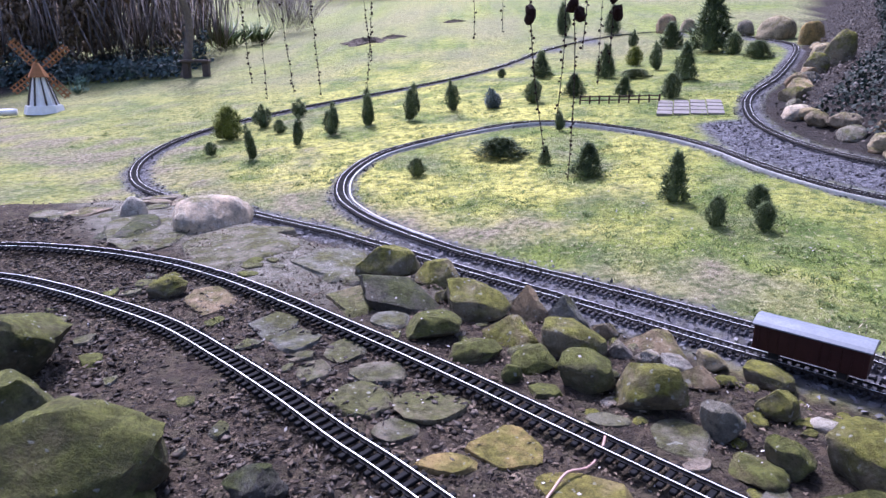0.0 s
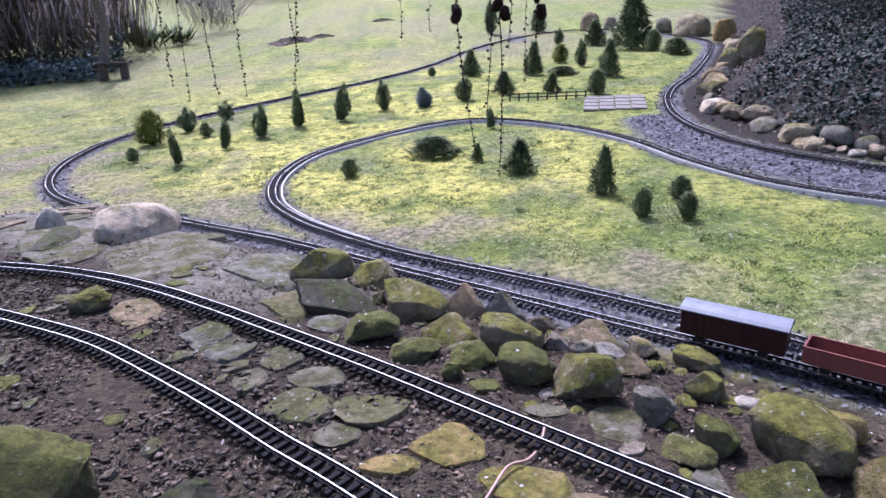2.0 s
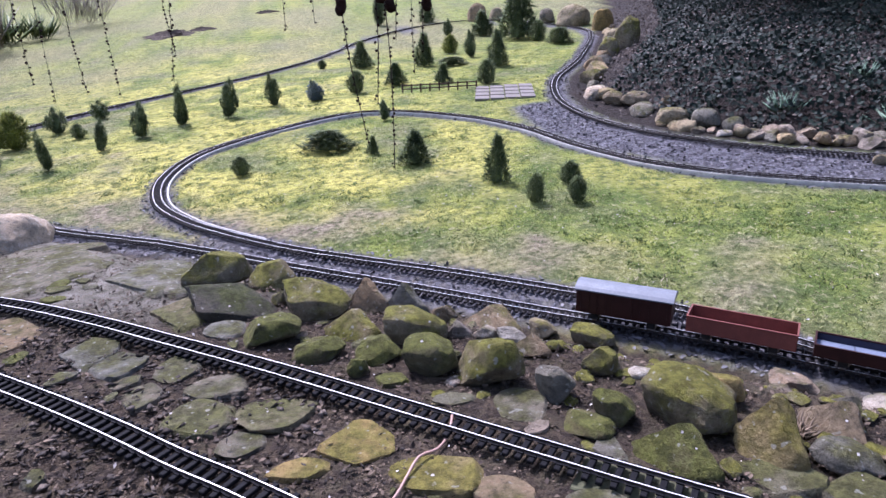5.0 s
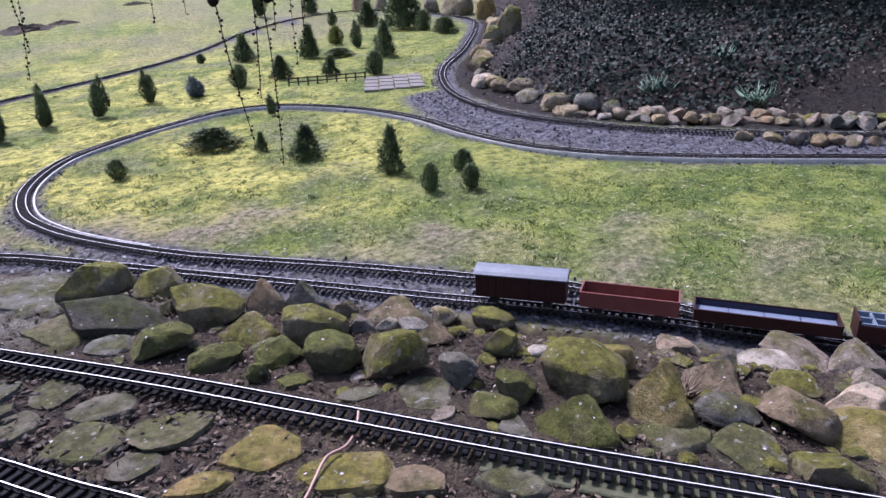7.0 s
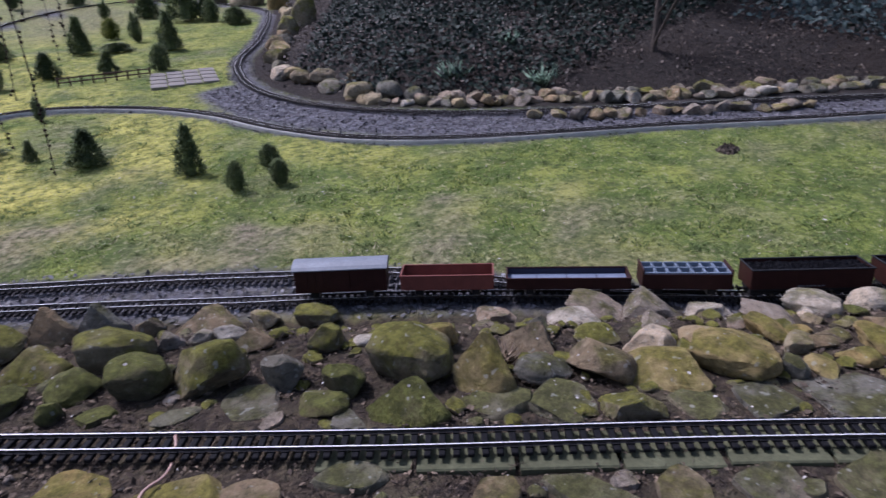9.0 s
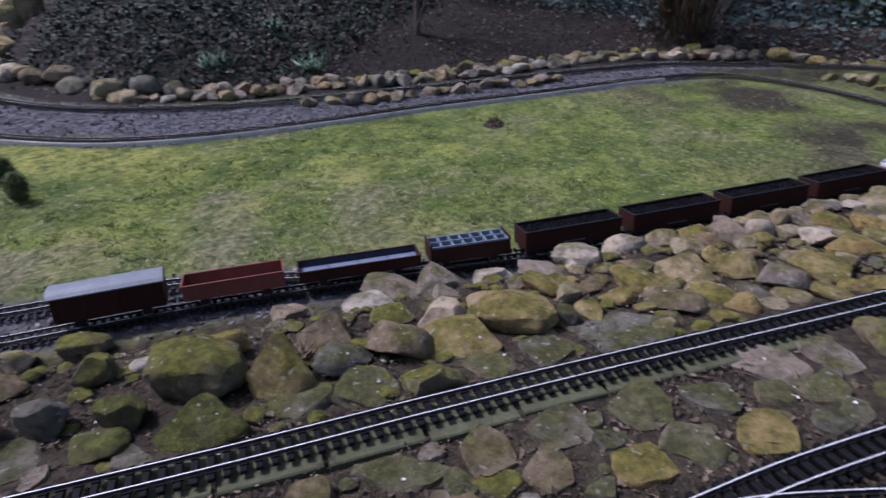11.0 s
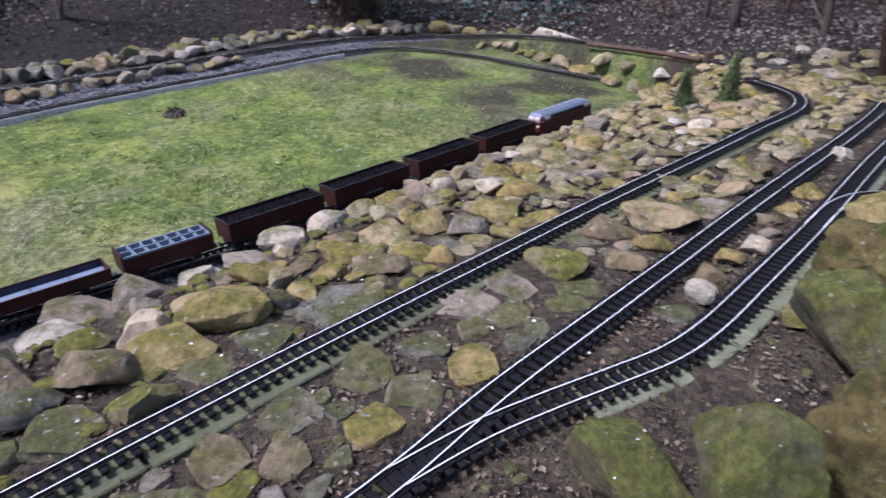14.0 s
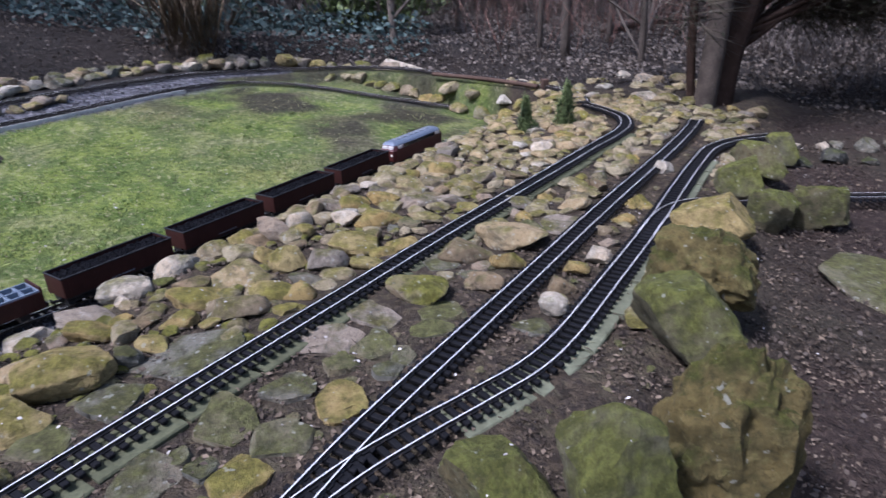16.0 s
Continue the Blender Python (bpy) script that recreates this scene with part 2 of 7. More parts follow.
def line(points, step):
    """Points at even steps on a smooth curve through the given ones, with the direction of travel."""
    pts = np.array(points, float)
    out = []
    for i in range(len(pts) - 1):
        p0, p1, p2, p3 = pts[max(i - 1, 0)], pts[i], pts[i + 1], pts[min(i + 2, len(pts) - 1)]
        for t in np.linspace(0, 1, 40, endpoint=False):
            out.append(0.5 * (2 * p1 + (p2 - p0) * t + (2 * p0 - 5 * p1 + 4 * p2 - p3) * t * t + (3 * p1 - p0 - 3 * p2 + p3) * t ** 3))
    out.append(pts[-1])
    out = np.array(out)
    s = np.concatenate([[0], np.cumsum(np.linalg.norm(np.diff(out, axis=0), axis=1))])
    at = np.arange(0, s[-1], step)
    c = np.stack([np.interp(at, s, out[:, k]) for k in range(out.shape[1])], 1)
    d = np.gradient(c, axis=0)
    return c, d / np.linalg.norm(d, axis=1)[:, None]


def strip(name, centre, direction, profile, mats, index=None):
    """A profile of (sideways, up) points swept along a curve of x, y, z."""
    n, k = len(centre), len(profile)
    side = np.stack([-direction[:, 1], direction[:, 0]], 1)
    side /= np.linalg.norm(side, axis=1)[:, None]
    v = np.zeros((n, k, 3))
    for j, (a, h) in enumerate(profile):
        v[:, j, :2] = centre[:, :2] + side * a
        v[:, j, 2] = centre[:, 2] + h
    faces, idx = [], []
    for i in range(n - 1):
        for j in range(k):
            a, b = i * k + j, i * k + (j + 1) % k
            faces.append((a, b, b + k, a + k))
            idx.append(index[j] if index else 0)
    faces += [tuple(range(k))[::-1], tuple(range((n - 1) * k, n * k))]
    idx += [0, 0]
    return mesh_from(name, v.reshape(-1, 3), faces, mats, indices=idx)


def rail_mesh(centre, direction, offset):
    """A rail with its foot, web and worn bright head."""
    prof = [(-0.0032, 0), (0.0032, 0), (0.0008, 0.002), (0.0008, 0.006), (0.00125, 0.0065), (0.00125, 0.0082), (-0.00125, 0.0082), (-0.00125, 0.0065), (-0.0008, 0.006), (-0.0008, 0.002)]
    return strip("rail", centre, direction, [(a + offset, h) for a, h in prof], [RAIL_SIDE, RAIL], [0, 0, 0, 0, 0, 1, 0, 0, 0, 0])


GAUGE = 0.0475


def sleeper_mesh(mat, width=0.0128, length=0.088):
    bm = bmesh.new()
    box(bm, -width / 2, width / 2, -length / 2, length / 2, 0, 0.009, 0.0015)
    for s in (-1, 1):
        box(bm, -width / 2 - 0.001, width / 2 + 0.001, s * GAUGE / 2 - 0.007, s * GAUGE / 2 + 0.007, 0.0085, 0.0115)
    me = bpy.data.meshes.new("sleeper")
    bm.to_mesh(me)
    bm.free()
    me.materials.append(mat)
    return me


SLEEPER_MESH = sleeper_mesh(SLEEPER)
SLEEPER_FADED_MESH = sleeper_mesh(SLEEPER_FADED)


def track(points, label, lift=None, z=None, pitch=0.027, own=(0, 300), faded=False, rails=(1, -1)):
    """A track through plan points: two rails and its sleepers; own: the run of sleepers that are parts of their own."""
    c, d = line(points, pitch)
    if c.shape[1] == 2:
        zz = np.full(len(c), z) if z is not None else height(c[:, 0], c[:, 1]) + lift
        c = np.column_stack([c, zz])
        d = np.column_stack([d, np.gradient(zz) / pitch])
    root = thing("railway_track", Matrix.Identity(4), label, "railway track", "garden railway tracks")
    for s in rails:
        part("rail", rail_mesh(c + np.array([0, 0, 0.0095]), d, s * GAUGE / 2), None, root, "bright worn metal rail")
    me = SLEEPER_FADED_MESH if faded else SLEEPER_MESH
    rest_v, rest_f = [], []
    base_v = np.array([v.co[:] for v in me.vertices])
    base_f = [tuple(f.vertices) for f in me.polygons]
    for i in range(len(c)):
        a = math.atan2(d[i, 1], d[i, 0])
        m = Matrix.Translation(c[i]) @ Matrix.Rotation(a, 4, "Z") @ Matrix.Rotation(-math.atan(d[i, 2]), 4, "Y")
        if own[0] <= i < own[1]:
            ob = part("sleeper", me, None, root)
            ob.matrix_world = m
        else:
            k = len(rest_v)
            mm = np.array(m)
            rest_v.extend((base_v @ mm[:3, :3].T + mm[:3, 3]).tolist())
            rest_f.extend([tuple(j + k for j in f) for f in base_f])
    if rest_v:
        ob = part("sleeper_run", mesh_from("sleeper_run", rest_v, rest_f, me.materials[0]), None, root)
        ob["kind"] = "stuff"
    return c, d, root


# ---- ground ----
def lawn_masks(x, y):
    """How mossy and how strawy the lawn is at plan points; less moss at the far end helps paint its shade."""
    shape = np.shape(x)
    x, y = np.ravel(x), np.ravel(y)
    flat = np.array([noise.noise((a * 2.2, b * 2.2, 0)) + 0.5 * noise.noise((a * 7, b * 7, 3)) for a, b in zip(x, y)])
    coarse = np.array([noise.noise((a * 0.55, b * 0.55, 7)) for a, b in zip(x, y)])
    clump = np.array([noise.noise((a * 1.6, b * 1.6, 11)) + 0.45 * noise.noise((a * 5.0, b * 5.0, 17)) for a, b in zip(x, y)])
    q, p = UX * x + UY * y, UY * x - UX * y
    moss = np.clip(0.58 + 1.5 * clump + 0.7 * coarse + 0.35 * flat - 0.95 * smooth(2.5, 7.5, x * 1.2 - 0.5 * y + 4) - 0.35 * smooth(2.5, 4.5, p) - 0.35 * smooth(1.2, 2.8, p), 0, 1) * (1 - 0.6 * smooth(9, 14, y))
    straw = np.clip(0.58 - np.abs(q - 2.45) * 0.9 + 0.7 * flat, 0, 1) * (1 - smooth(0.5, 2.0, p)) * (1 - 0.4 * smooth(-1.0, 0.3, p)) + 0.6 * np.clip(clump * -1.1 + flat * 0.7 - 0.1, 0, 1)
    wide = smooth(0.8, 3.0, -x)
    moss = moss * (1 - 0.45 * wide) * (1 - 0.55 * smooth(0.6, 2.4, x) * (1 - 0.6 * smooth(0.8, 1.8, p)))
    straw = straw + smooth(1.8, 3.4, p) * np.clip(0.22 + 0.6 * clump + 0.3 * flat, 0, 0.55)
    straw = np.clip(np.maximum(straw + 0.22 * wide, smooth(8.5, 11, y) * np.clip(0.35 + coarse, 0, 0.6)), 0, 1)
    return [v.reshape(shape) for v in (flat, coarse, clump, moss, straw)]


WALL_VERGE_SHADE = [(5.80, 0.35), (5.76, -0.2), (5.50, -0.62), (5.18, -0.95), (4.75, -1.28), (4.35, -1.50)]   # strip before the low wall, its shade painted into the ground


def ground_material():
    """Mossy lawn, wood chips on the bed, slate gravel, leaf mould and lawn shade painted with it: each where its mask
    says.
    """
    mat = bpy.data.materials.new("ground")
    n, l, p = nodes(mat)
    g = n.new("ShaderNodeNewGeometry")
    co = g.outputs["Position"]

    def mask(name):
        a = n.new("ShaderNodeAttribute")
        a.attribute_name = name
        return a.outputs["Fac"]

    n1, n2, n3, n4 = noise_tex(n, l, co, 0.9, 4), noise_tex(n, l, co, 5, 6, 0.7), noise_tex(n, l, co, 28, 5, 0.7), noise_tex(n, l, co, 130, 4, 0.7)
    vor = n.new("ShaderNodeTexVoronoi")
    vor.inputs["Scale"].default_value = 62
    l.new(co, vor.inputs["Vector"])
    vor2 = n.new("ShaderNodeTexVoronoi")
    vor2.inputs["Scale"].default_value = 38
    l.new(co, vor2.inputs["Vector"])
    # lawn: grass green, yellow moss, straw
    n5 = noise_tex(n, l, co, 13, 6, 0.7)
    lawn = mix(n, l, ramp(n, l, n2, 0.43, 0.57), (0.100, 0.150, 0.030), (0.22, 0.27, 0.055))
    lawn = mix(n, l, mask("moss"), lawn, mix(n, l, ramp(n, l, n5, 0.40, 0.60), (0.26, 0.265, 0.05), (0.66, 0.60, 0.15)))
    lawn = mix(n, l, mask("straw"), lawn, mix(n, l, ramp(n, l, n3, 0.38, 0.62), (0.125, 0.105, 0.068), (0.36, 0.30, 0.21)))
    lawn = mix(n, l, ramp(n, l, n5, 0.48, 0.30), lawn, (0.10, 0.13, 0.04))
    lawn = mix(n, l, ramp(n, l, n3, 0.47, 0.34), lawn, (0.08, 0.095, 0.035))
    lawn = mix(n, l, ramp(n, l, n3, 0.56, 0.68), lawn, (0.38, 0.36, 0.19))
    lawn = mix(n, l, ramp(n, l, n4, 0.55, 0.70), lawn, (0.085, 0.10, 0.036))
    # bed: dark humus with chips
    chips = mix(n, l, vor.outputs["Color"], (0.021, 0.016, 0.011), (0.125, 0.094, 0.062))
    chips = mix(n, l, ramp(n, l, n3, 0.45, 0.62), chips, (0.042, 0.033, 0.027))
    chips = mix(n, l, ramp(n, l, n5, 0.48, 0.66), chips, (0.098, 0.082, 0.050))
    chips = mix(n, l, ramp(n, l, n4, 0.56, 0.70), chips, (0.030, 0.024, 0.018))
    rubble = mix(n, l, ramp(n, l, n5, 0.40, 0.62), (0.135, 0.125, 0.088), (0.27, 0.25, 0.205))
    rubble = mix(n, l, ramp(n, l, n4, 0.58, 0.72), rubble, (0.06, 0.052, 0.042))
    chips = mix(n, l, mask("pave"), chips, rubble)
    slate = mix(n, l, vor2.outputs["Color"], (0.035, 0.034, 0.040), (0.235, 0.23, 0.25))
    slate = mix(n, l, ramp(n, l, n3, 0.45, 0.75), slate, (0.06, 0.055, 0.06))
    mould_and_shade = mix(n, l, ramp(n, l, n3, 0.35, 0.7), (0.016, 0.0138, 0.012), (0.045, 0.038, 0.032))
    mould_and_shade = mix(n, l, ramp(n, l, n4, 0.55, 0.8), mould_and_shade, (0.085, 0.066, 0.055))
    mould_and_shade = mix(n, l, ramp(n, l, n1, 0.4, 0.7), mould_and_shade, (0.036, 0.027, 0.021))
    gravel = mix(n, l, vor.outputs["Color"], (0.022, 0.015, 0.012), (0.075, 0.053, 0.041))
    gravel = mix(n, l, ramp(n, l, n3, 0.48, 0.66), gravel, (0.044, 0.031, 0.025))
    gravel = mix(n, l, ramp(n, l, n1, 0.50, 0.66), gravel, (0.052, 0.044, 0.030))
    mould_and_shade = mix(n, l, mask("path"), mould_and_shade, gravel)
    c = mix(n, l, mask("bed"), lawn, chips)
    c = mix(n, l, mask("mould_and_shade"), c, mould_and_shade)
    c = mix(n, l, mask("slate"), c, slate)
    l.new(c, p.inputs["Base Color"])
    p.inputs["Roughness"].default_value = 0.95
    p.inputs["Specular IOR Level"].default_value = 0.15
    h = n.new("ShaderNodeMath")
    h.operation = "MULTIPLY_ADD"
    l.new(n3, h.inputs[0])
    h.inputs[1].default_value = 1.6
    l.new(n4, h.inputs[2])
    bump(n, l, h.outputs[0], 1.0, 0.022, p)
    return mat


FRONT = [(-0.61, 3.46), (-0.29, 3.18), (0.12, 2.81), (0.525, 2.455), (0.875, 2.14), (1.365, 1.70), (1.955, 1.086), (2.28, 0.735), (2.92, 0.135), (3.565, -0.45), (3.85, -0.72), (4.10, -1.0), (4.32, -1.25)]
LOOP = [(2.10, 0.93), (1.79, 1.345), (1.435, 1.875), (1.085, 2.195), (0.74, 2.505), (0.30, 2.87), (0.03, 3.11), (-0.29, 3.46), (-0.52, 3.77), (-0.70, 4.15), (-0.75, 4.63), (-0.64, 5.09), (-0.43, 5.40), (0.05, 5.75),
        (0.58, 6.00), (0.95, 5.98), (1.32, 5.72), (1.72, 5.20), (1.96, 4.65), (2.09, 4.05), (2.27, 3.55), (2.52, 3.18), (2.80, 2.90), (3.17, 2.60), (3.80, 2.13), (4.46, 1.58), (5.13, 1.05),
        (5.48, 0.62), (5.52, 0.25), (5.44, -0.10), (5.17, -0.62), (5.02, -0.95), (4.93, -1.15)]
OUTER = [(-0.61, 3.46), (-1.08, 3.81), (-1.46, 4.10), (-1.96, 4.40), (-2.39, 4.85), (-2.67, 5.39), (-2.78, 5.98), (-2.70, 6.63), (-2.38, 7.25), (-1.61, 8.0), (-0.67, 8.68), (0.08, 9.32), (0.79, 10.16), (1.60, 11.5),
         (2.77, 12.5), (4.0, 12.7), (5.0, 11.6), (5.25, 10.4), (4.94, 9.4), (3.80, 7.52), (3.04, 6.50), (2.68, 5.75), (2.53, 5.1), (2.56, 4.5), (2.74, 3.97), (3.13, 3.36),
         (3.75, 2.75), (4.5, 2.1), (5.2, 1.5), (5.75, 0.9), (6.05, 0.25)]


TRACK_GAP = [(-0.33, 3.36), (0.22, 2.86), (0.81, 2.34), (1.28, 1.95), (1.87, 1.20)]   # ballast between the straight and the loop


def build_ground():
    def axis(lo, hi, step, far):
        inner = np.arange(lo, hi + 1e-6, step)
        out = step * 1.22 ** np.arange(1, 60)
        out = np.cumsum(out)
        out = out[out < far]
        return np.concatenate([lo - out[::-1], inner, hi + out])

    xs, ys = axis(-4.0, 6.6, 0.05, 320), axis(-2.8, 9.0, 0.05, 320)
    X, Y = np.meshgrid(xs, ys, indexing="ij")
    Z = height(X, Y)
    q, p = UX * X + UY * Y, UY * X - UX * Y
    flat, coarse, clump, moss, straw = lawn_masks(X, Y)
    over = -beyond_bend(X, Y)
    slate = np.maximum(near_line(X, Y, OUTER, 0.105), near_line(X, Y, LOOP, 0.085) * (1 - 0.85 * smooth(3.2, 3.9, p)))
    slate = np.maximum(slate, near_line(X, Y, FRONT, 0.085))
    # the slate fill between the loop and the bend
    wedge = near_line(X, Y, [(2.35, 5.3), (2.30, 4.6), (2.45, 4.0), (2.8, 3.35), (3.3, 2.85), (4.0, 2.3), (4.8, 1.65), (5.5, 0.95)], 0.27)
    slate = np.maximum(slate, wedge)
    bed = 1 - smooth(2.16, 2.28, q + 0.08 * flat + 0.04 * np.clip(p + 3.1, -3, 8) + 1.2 * np.clip(-p - 3.5, 0, 1.2)) * 1.0
    bed *= smooth(-4.9, -4.3, p + 0.15 * flat)
    mould_and_shade = smooth(0.04, 0.15, over + 0.05 * flat) * (X > 0.5)
    mould_and_shade = np.maximum(mould_and_shade, smooth(4.4, 5.2, p + 0.3 * flat) * (1 - smooth(2.2, 2.6, q)))
    mould_and_shade = np.maximum(mould_and_shade, (1 - smooth(0.0, 0.2, q + 0.06 * flat)) * smooth(-4.6, -3.8, p))
    pave = smooth(1.05, 1.35, q + 0.15 * flat) * (1 - smooth(1.95, 2.12, q + 0.1 * flat)) * (1 - smooth(-1.9, -1.2, p + 0.3 * flat)) * smooth(-4.2, -3.6, p)
    gap = 0.8 * near_line(X, Y, TRACK_GAP, 0.15)
    bed, pave = np.maximum(bed, gap), np.maximum(pave, gap)
    mould_and_shade = np.maximum(mould_and_shade, smooth(7.0, 8.0, -X + 0.35 * Y * 0 + coarse) * (Y < 16))
    # mould colour mixed in before the wall to paint the shade there
    mould_and_shade = np.maximum(mould_and_shade, np.clip(0.35 + 0.5 * clump, 0, 0.7) * near_line(X, Y, WALL_VERGE_SHADE, 0.24))
    # earthy patches at the lawn's far end, with the tree shade painted in
    mould_and_shade = np.maximum(mould_and_shade, 0.85 * smooth(2.3, 3.7, p + 0.45 * flat) * np.clip(0.62 + 1.9 * clump + 0.5 * flat, 0, 1) * (q > 2.0))
    path = (1 - smooth(0.05, 0.30, q + 0.06 * flat)) * smooth(-4.6, -3.8, p) * (1 - smooth(4.2, 5.0, p))
    Z = Z + 0.012 * flat * (1 - slate) * (np.hypot(X, Y) < 60) + 0.004 * flat
    nx, ny = X.shape
    k = np.arange(nx * ny).reshape(nx, ny)
    faces = np.stack([k[:-1, :-1], k[1:, :-1], k[1:, 1:], k[:-1, 1:]], -1).reshape(-1, 4)
    me = bpy.data.meshes.new("ground")
    me.from_pydata(np.stack([X, Y, Z], -1).reshape(-1, 3).tolist(), [], faces.tolist())
    me.polygons.foreach_set("use_smooth", [True] * len(me.polygons))
    for name, v in (("bed", bed), ("slate", slate), ("mould_and_shade", mould_and_shade), ("moss", moss), ("straw", straw), ("pave", pave), ("path", path)):
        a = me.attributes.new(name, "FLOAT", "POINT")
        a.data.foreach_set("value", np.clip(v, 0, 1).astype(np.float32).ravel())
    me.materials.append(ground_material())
    return tagged(new("ground", me), "mossy lawn, chip-covered bed and leaf mould ground", "ground", kind="structure")


build_ground()

# ---- tracks ----
TRACK_A = [(-2.75, 2.42), (-2.3, 2.52), (-1.85, 2.53), (-1.60, 2.50), (-1.34, 2.43), (-1.06, 2.31), (-0.79, 2.14), (-0.54, 1.94), (-0.32, 1.745), (-0.02, 1.475), (0.26, 1.205), (0.65, 0.83), (0.96, 0.545), (1.24, 0.28), (1.62, -0.09), (1.98, -0.44), (2.53, -1.0), (2.81, -1.28),
           (3.02, -1.50), (3.20, -1.64), (3.40, -1.71), (3.60, -1.70), (3.80, -1.66)]
TRACK_B = [(-2.4, 2.2), (-2.0, 2.22), (-1.61, 2.15), (-1.34, 2.04), (-1.07, 1.89), (-0.82, 1.73), (-0.59, 1.53), (-0.39, 1.34), (-0.23, 1.175), (-0.10, 1.05), (0.12, 0.82), (0.40, 0.53), (0.66, 0.27), (0.85, 0.09), (1.07, -0.09), (1.34, -0.34), (1.62, -0.60), (2.0, -0.95), (2.65, -1.57), (2.97, -1.86), (3.2, -2.05)]
TRACK_D = [(0.85, 0.09), (0.955, -0.045), (1.03, -0.17), (1.10, -0.30), (1.18, -0.44), (1.29, -0.565), (1.48, -0.74), (1.71, -0.95), (1.89, -1.11), (2.23, -1.40), (2.50, -1.64), (2.66, -1.80), (2.75, -1.98), (2.78, -2.2)]
TRACK_E = [(1.78, -1.01), (1.88, -1.10), (1.97, -1.20), (2.03, -1.32), (2.09, -1.53), (2.12, -1.79), (2.10, -2.02), (2.04, -2.35)]
track(TRACK_A, "black-sleepered model railway track on the raised stone bed", z=BED + 0.018, own=(40, 280))
track(TRACK_B, "black-sleepered model track curving across the chip bed", z=BED + 0.016, own=(40, 260))
track(TRACK_D, "black-sleepered siding curving beside upright stones", z=BED + 0.015, own=(6, 130))
track([(x, y, z) for (x, y), z in zip(TRACK_E, (0.229, 0.229, 0.228, 0.222, 0.192, 0.168, 0.158, 0.152))], "short branch track leading off the siding", own=(3, 60))
track(FRONT, "straight model railway track under the train below the rockery", lift=0.012, own=(40, 280), faded=True)
track(LOOP, "model railway loop track round the mossy lawn", lift=0.012, own=(20, 200), faded=True)
track([(6.05, 0.25)] + WALL[1:], "model railway track on the low stone wall", lift=0.014, own=(0, 0), faded=True)
track(OUTER, "outer model railway track circling the lawn", lift=0.012, own=(0, 0), faded=True)


# ---- stones ----
def rock_shape(seed, slab=False, fine=4, rounded=False, worn=False):
    """A worn fieldstone that fills a unit cube: a blocky lump cut by planes whose edges have weathered round."""
    rng = np.random.default_rng(seed)
    bm = bmesh.new()
    bmesh.ops.create_icosphere(bm, subdivisions=fine, radius=1.0)
    faces = [tuple(v.index for v in f.verts) for f in bm.faces]
    p = np.array([v.co[:] for v in bm.verts])
    bm.free()
    p /= (np.abs(p) ** 3.2).sum(1)[:, None] ** (0.65 / 3.2)
    cuts = []
    for _ in range(rng.integers(7, 12)):
        d = rng.normal(size=3)
        cuts.append((d / np.linalg.norm(d), rng.uniform(0.74, 0.95) if rounded else rng.uniform(0.50, 0.90) if worn else rng.uniform(0.50, 0.86)))
    if slab:
        cuts += [(np.array([rng.normal() * 0.05, rng.normal() * 0.05, 1.0]), 0.30), (np.array([0, 0, -1.0]), 0.5)]
        for _ in range(7):
            t = rng.uniform(0, 6.28)
            cuts.append((np.array([math.cos(t), math.sin(t), 0.10]), rng.uniform(0.55, 0.85)))
    elif not rounded and rng.uniform() < 0.7:
        d = np.array([rng.normal() * 0.22, rng.normal() * 0.22, 1.0])
        cuts.append((d / np.linalg.norm(d), rng.uniform(0.52, 0.80)))
    soft = 0.10 if rounded else 0.022 if slab or worn else 0.032
    for d, r in cuts:
        h = p @ d - r
        p = p - d[None, :] * (soft * np.logaddexp(0, h / soft))[:, None]
    off = Vector(rng.uniform(0, 50, 3))
    a, b, c, e = (0.10, 0.085, 0.050, 0.026) if worn else (0.085, 0.052, 0.038, 0.020)
    lump = [1 + a * noise.noise(v * 1.5 + off) + b * noise.noise(v * 3.7 + off) - 0.5 * b * max(0, noise.noise(v * 2.6 - off)) + c * noise.noise(v * 8.5 + off) + e * noise.noise(v * 19 + off) for v in map(Vector, p)]
    p = p * np.array(lump)[:, None]
    if not slab:
        p[:, :2] *= 1 - (0.14 if worn or rounded else 0.25) * p[:, 2:3]
    lo, hi = p.min(0), p.max(0)
    return (p - (lo + hi) / 2) / (hi - lo), faces


ROCK_SHAPES = [rock_shape(s) for s in range(11)]
SLAB_SHAPES = [rock_shape(100 + s, True, 3) for s in range(12)]
SLAB_SMALL = [rock_shape(140 + s, True, 3) for s in range(9)]
ROUND_SHAPES = [rock_shape(300 + s, False, 4, True) for s in range(6)]
SMALL_SHAPES = [rock_shape(200 + s, False, 3) for s in range(8)]
TINY_SHAPES = [rock_shape(240 + s, False, 2) for s in range(8)]


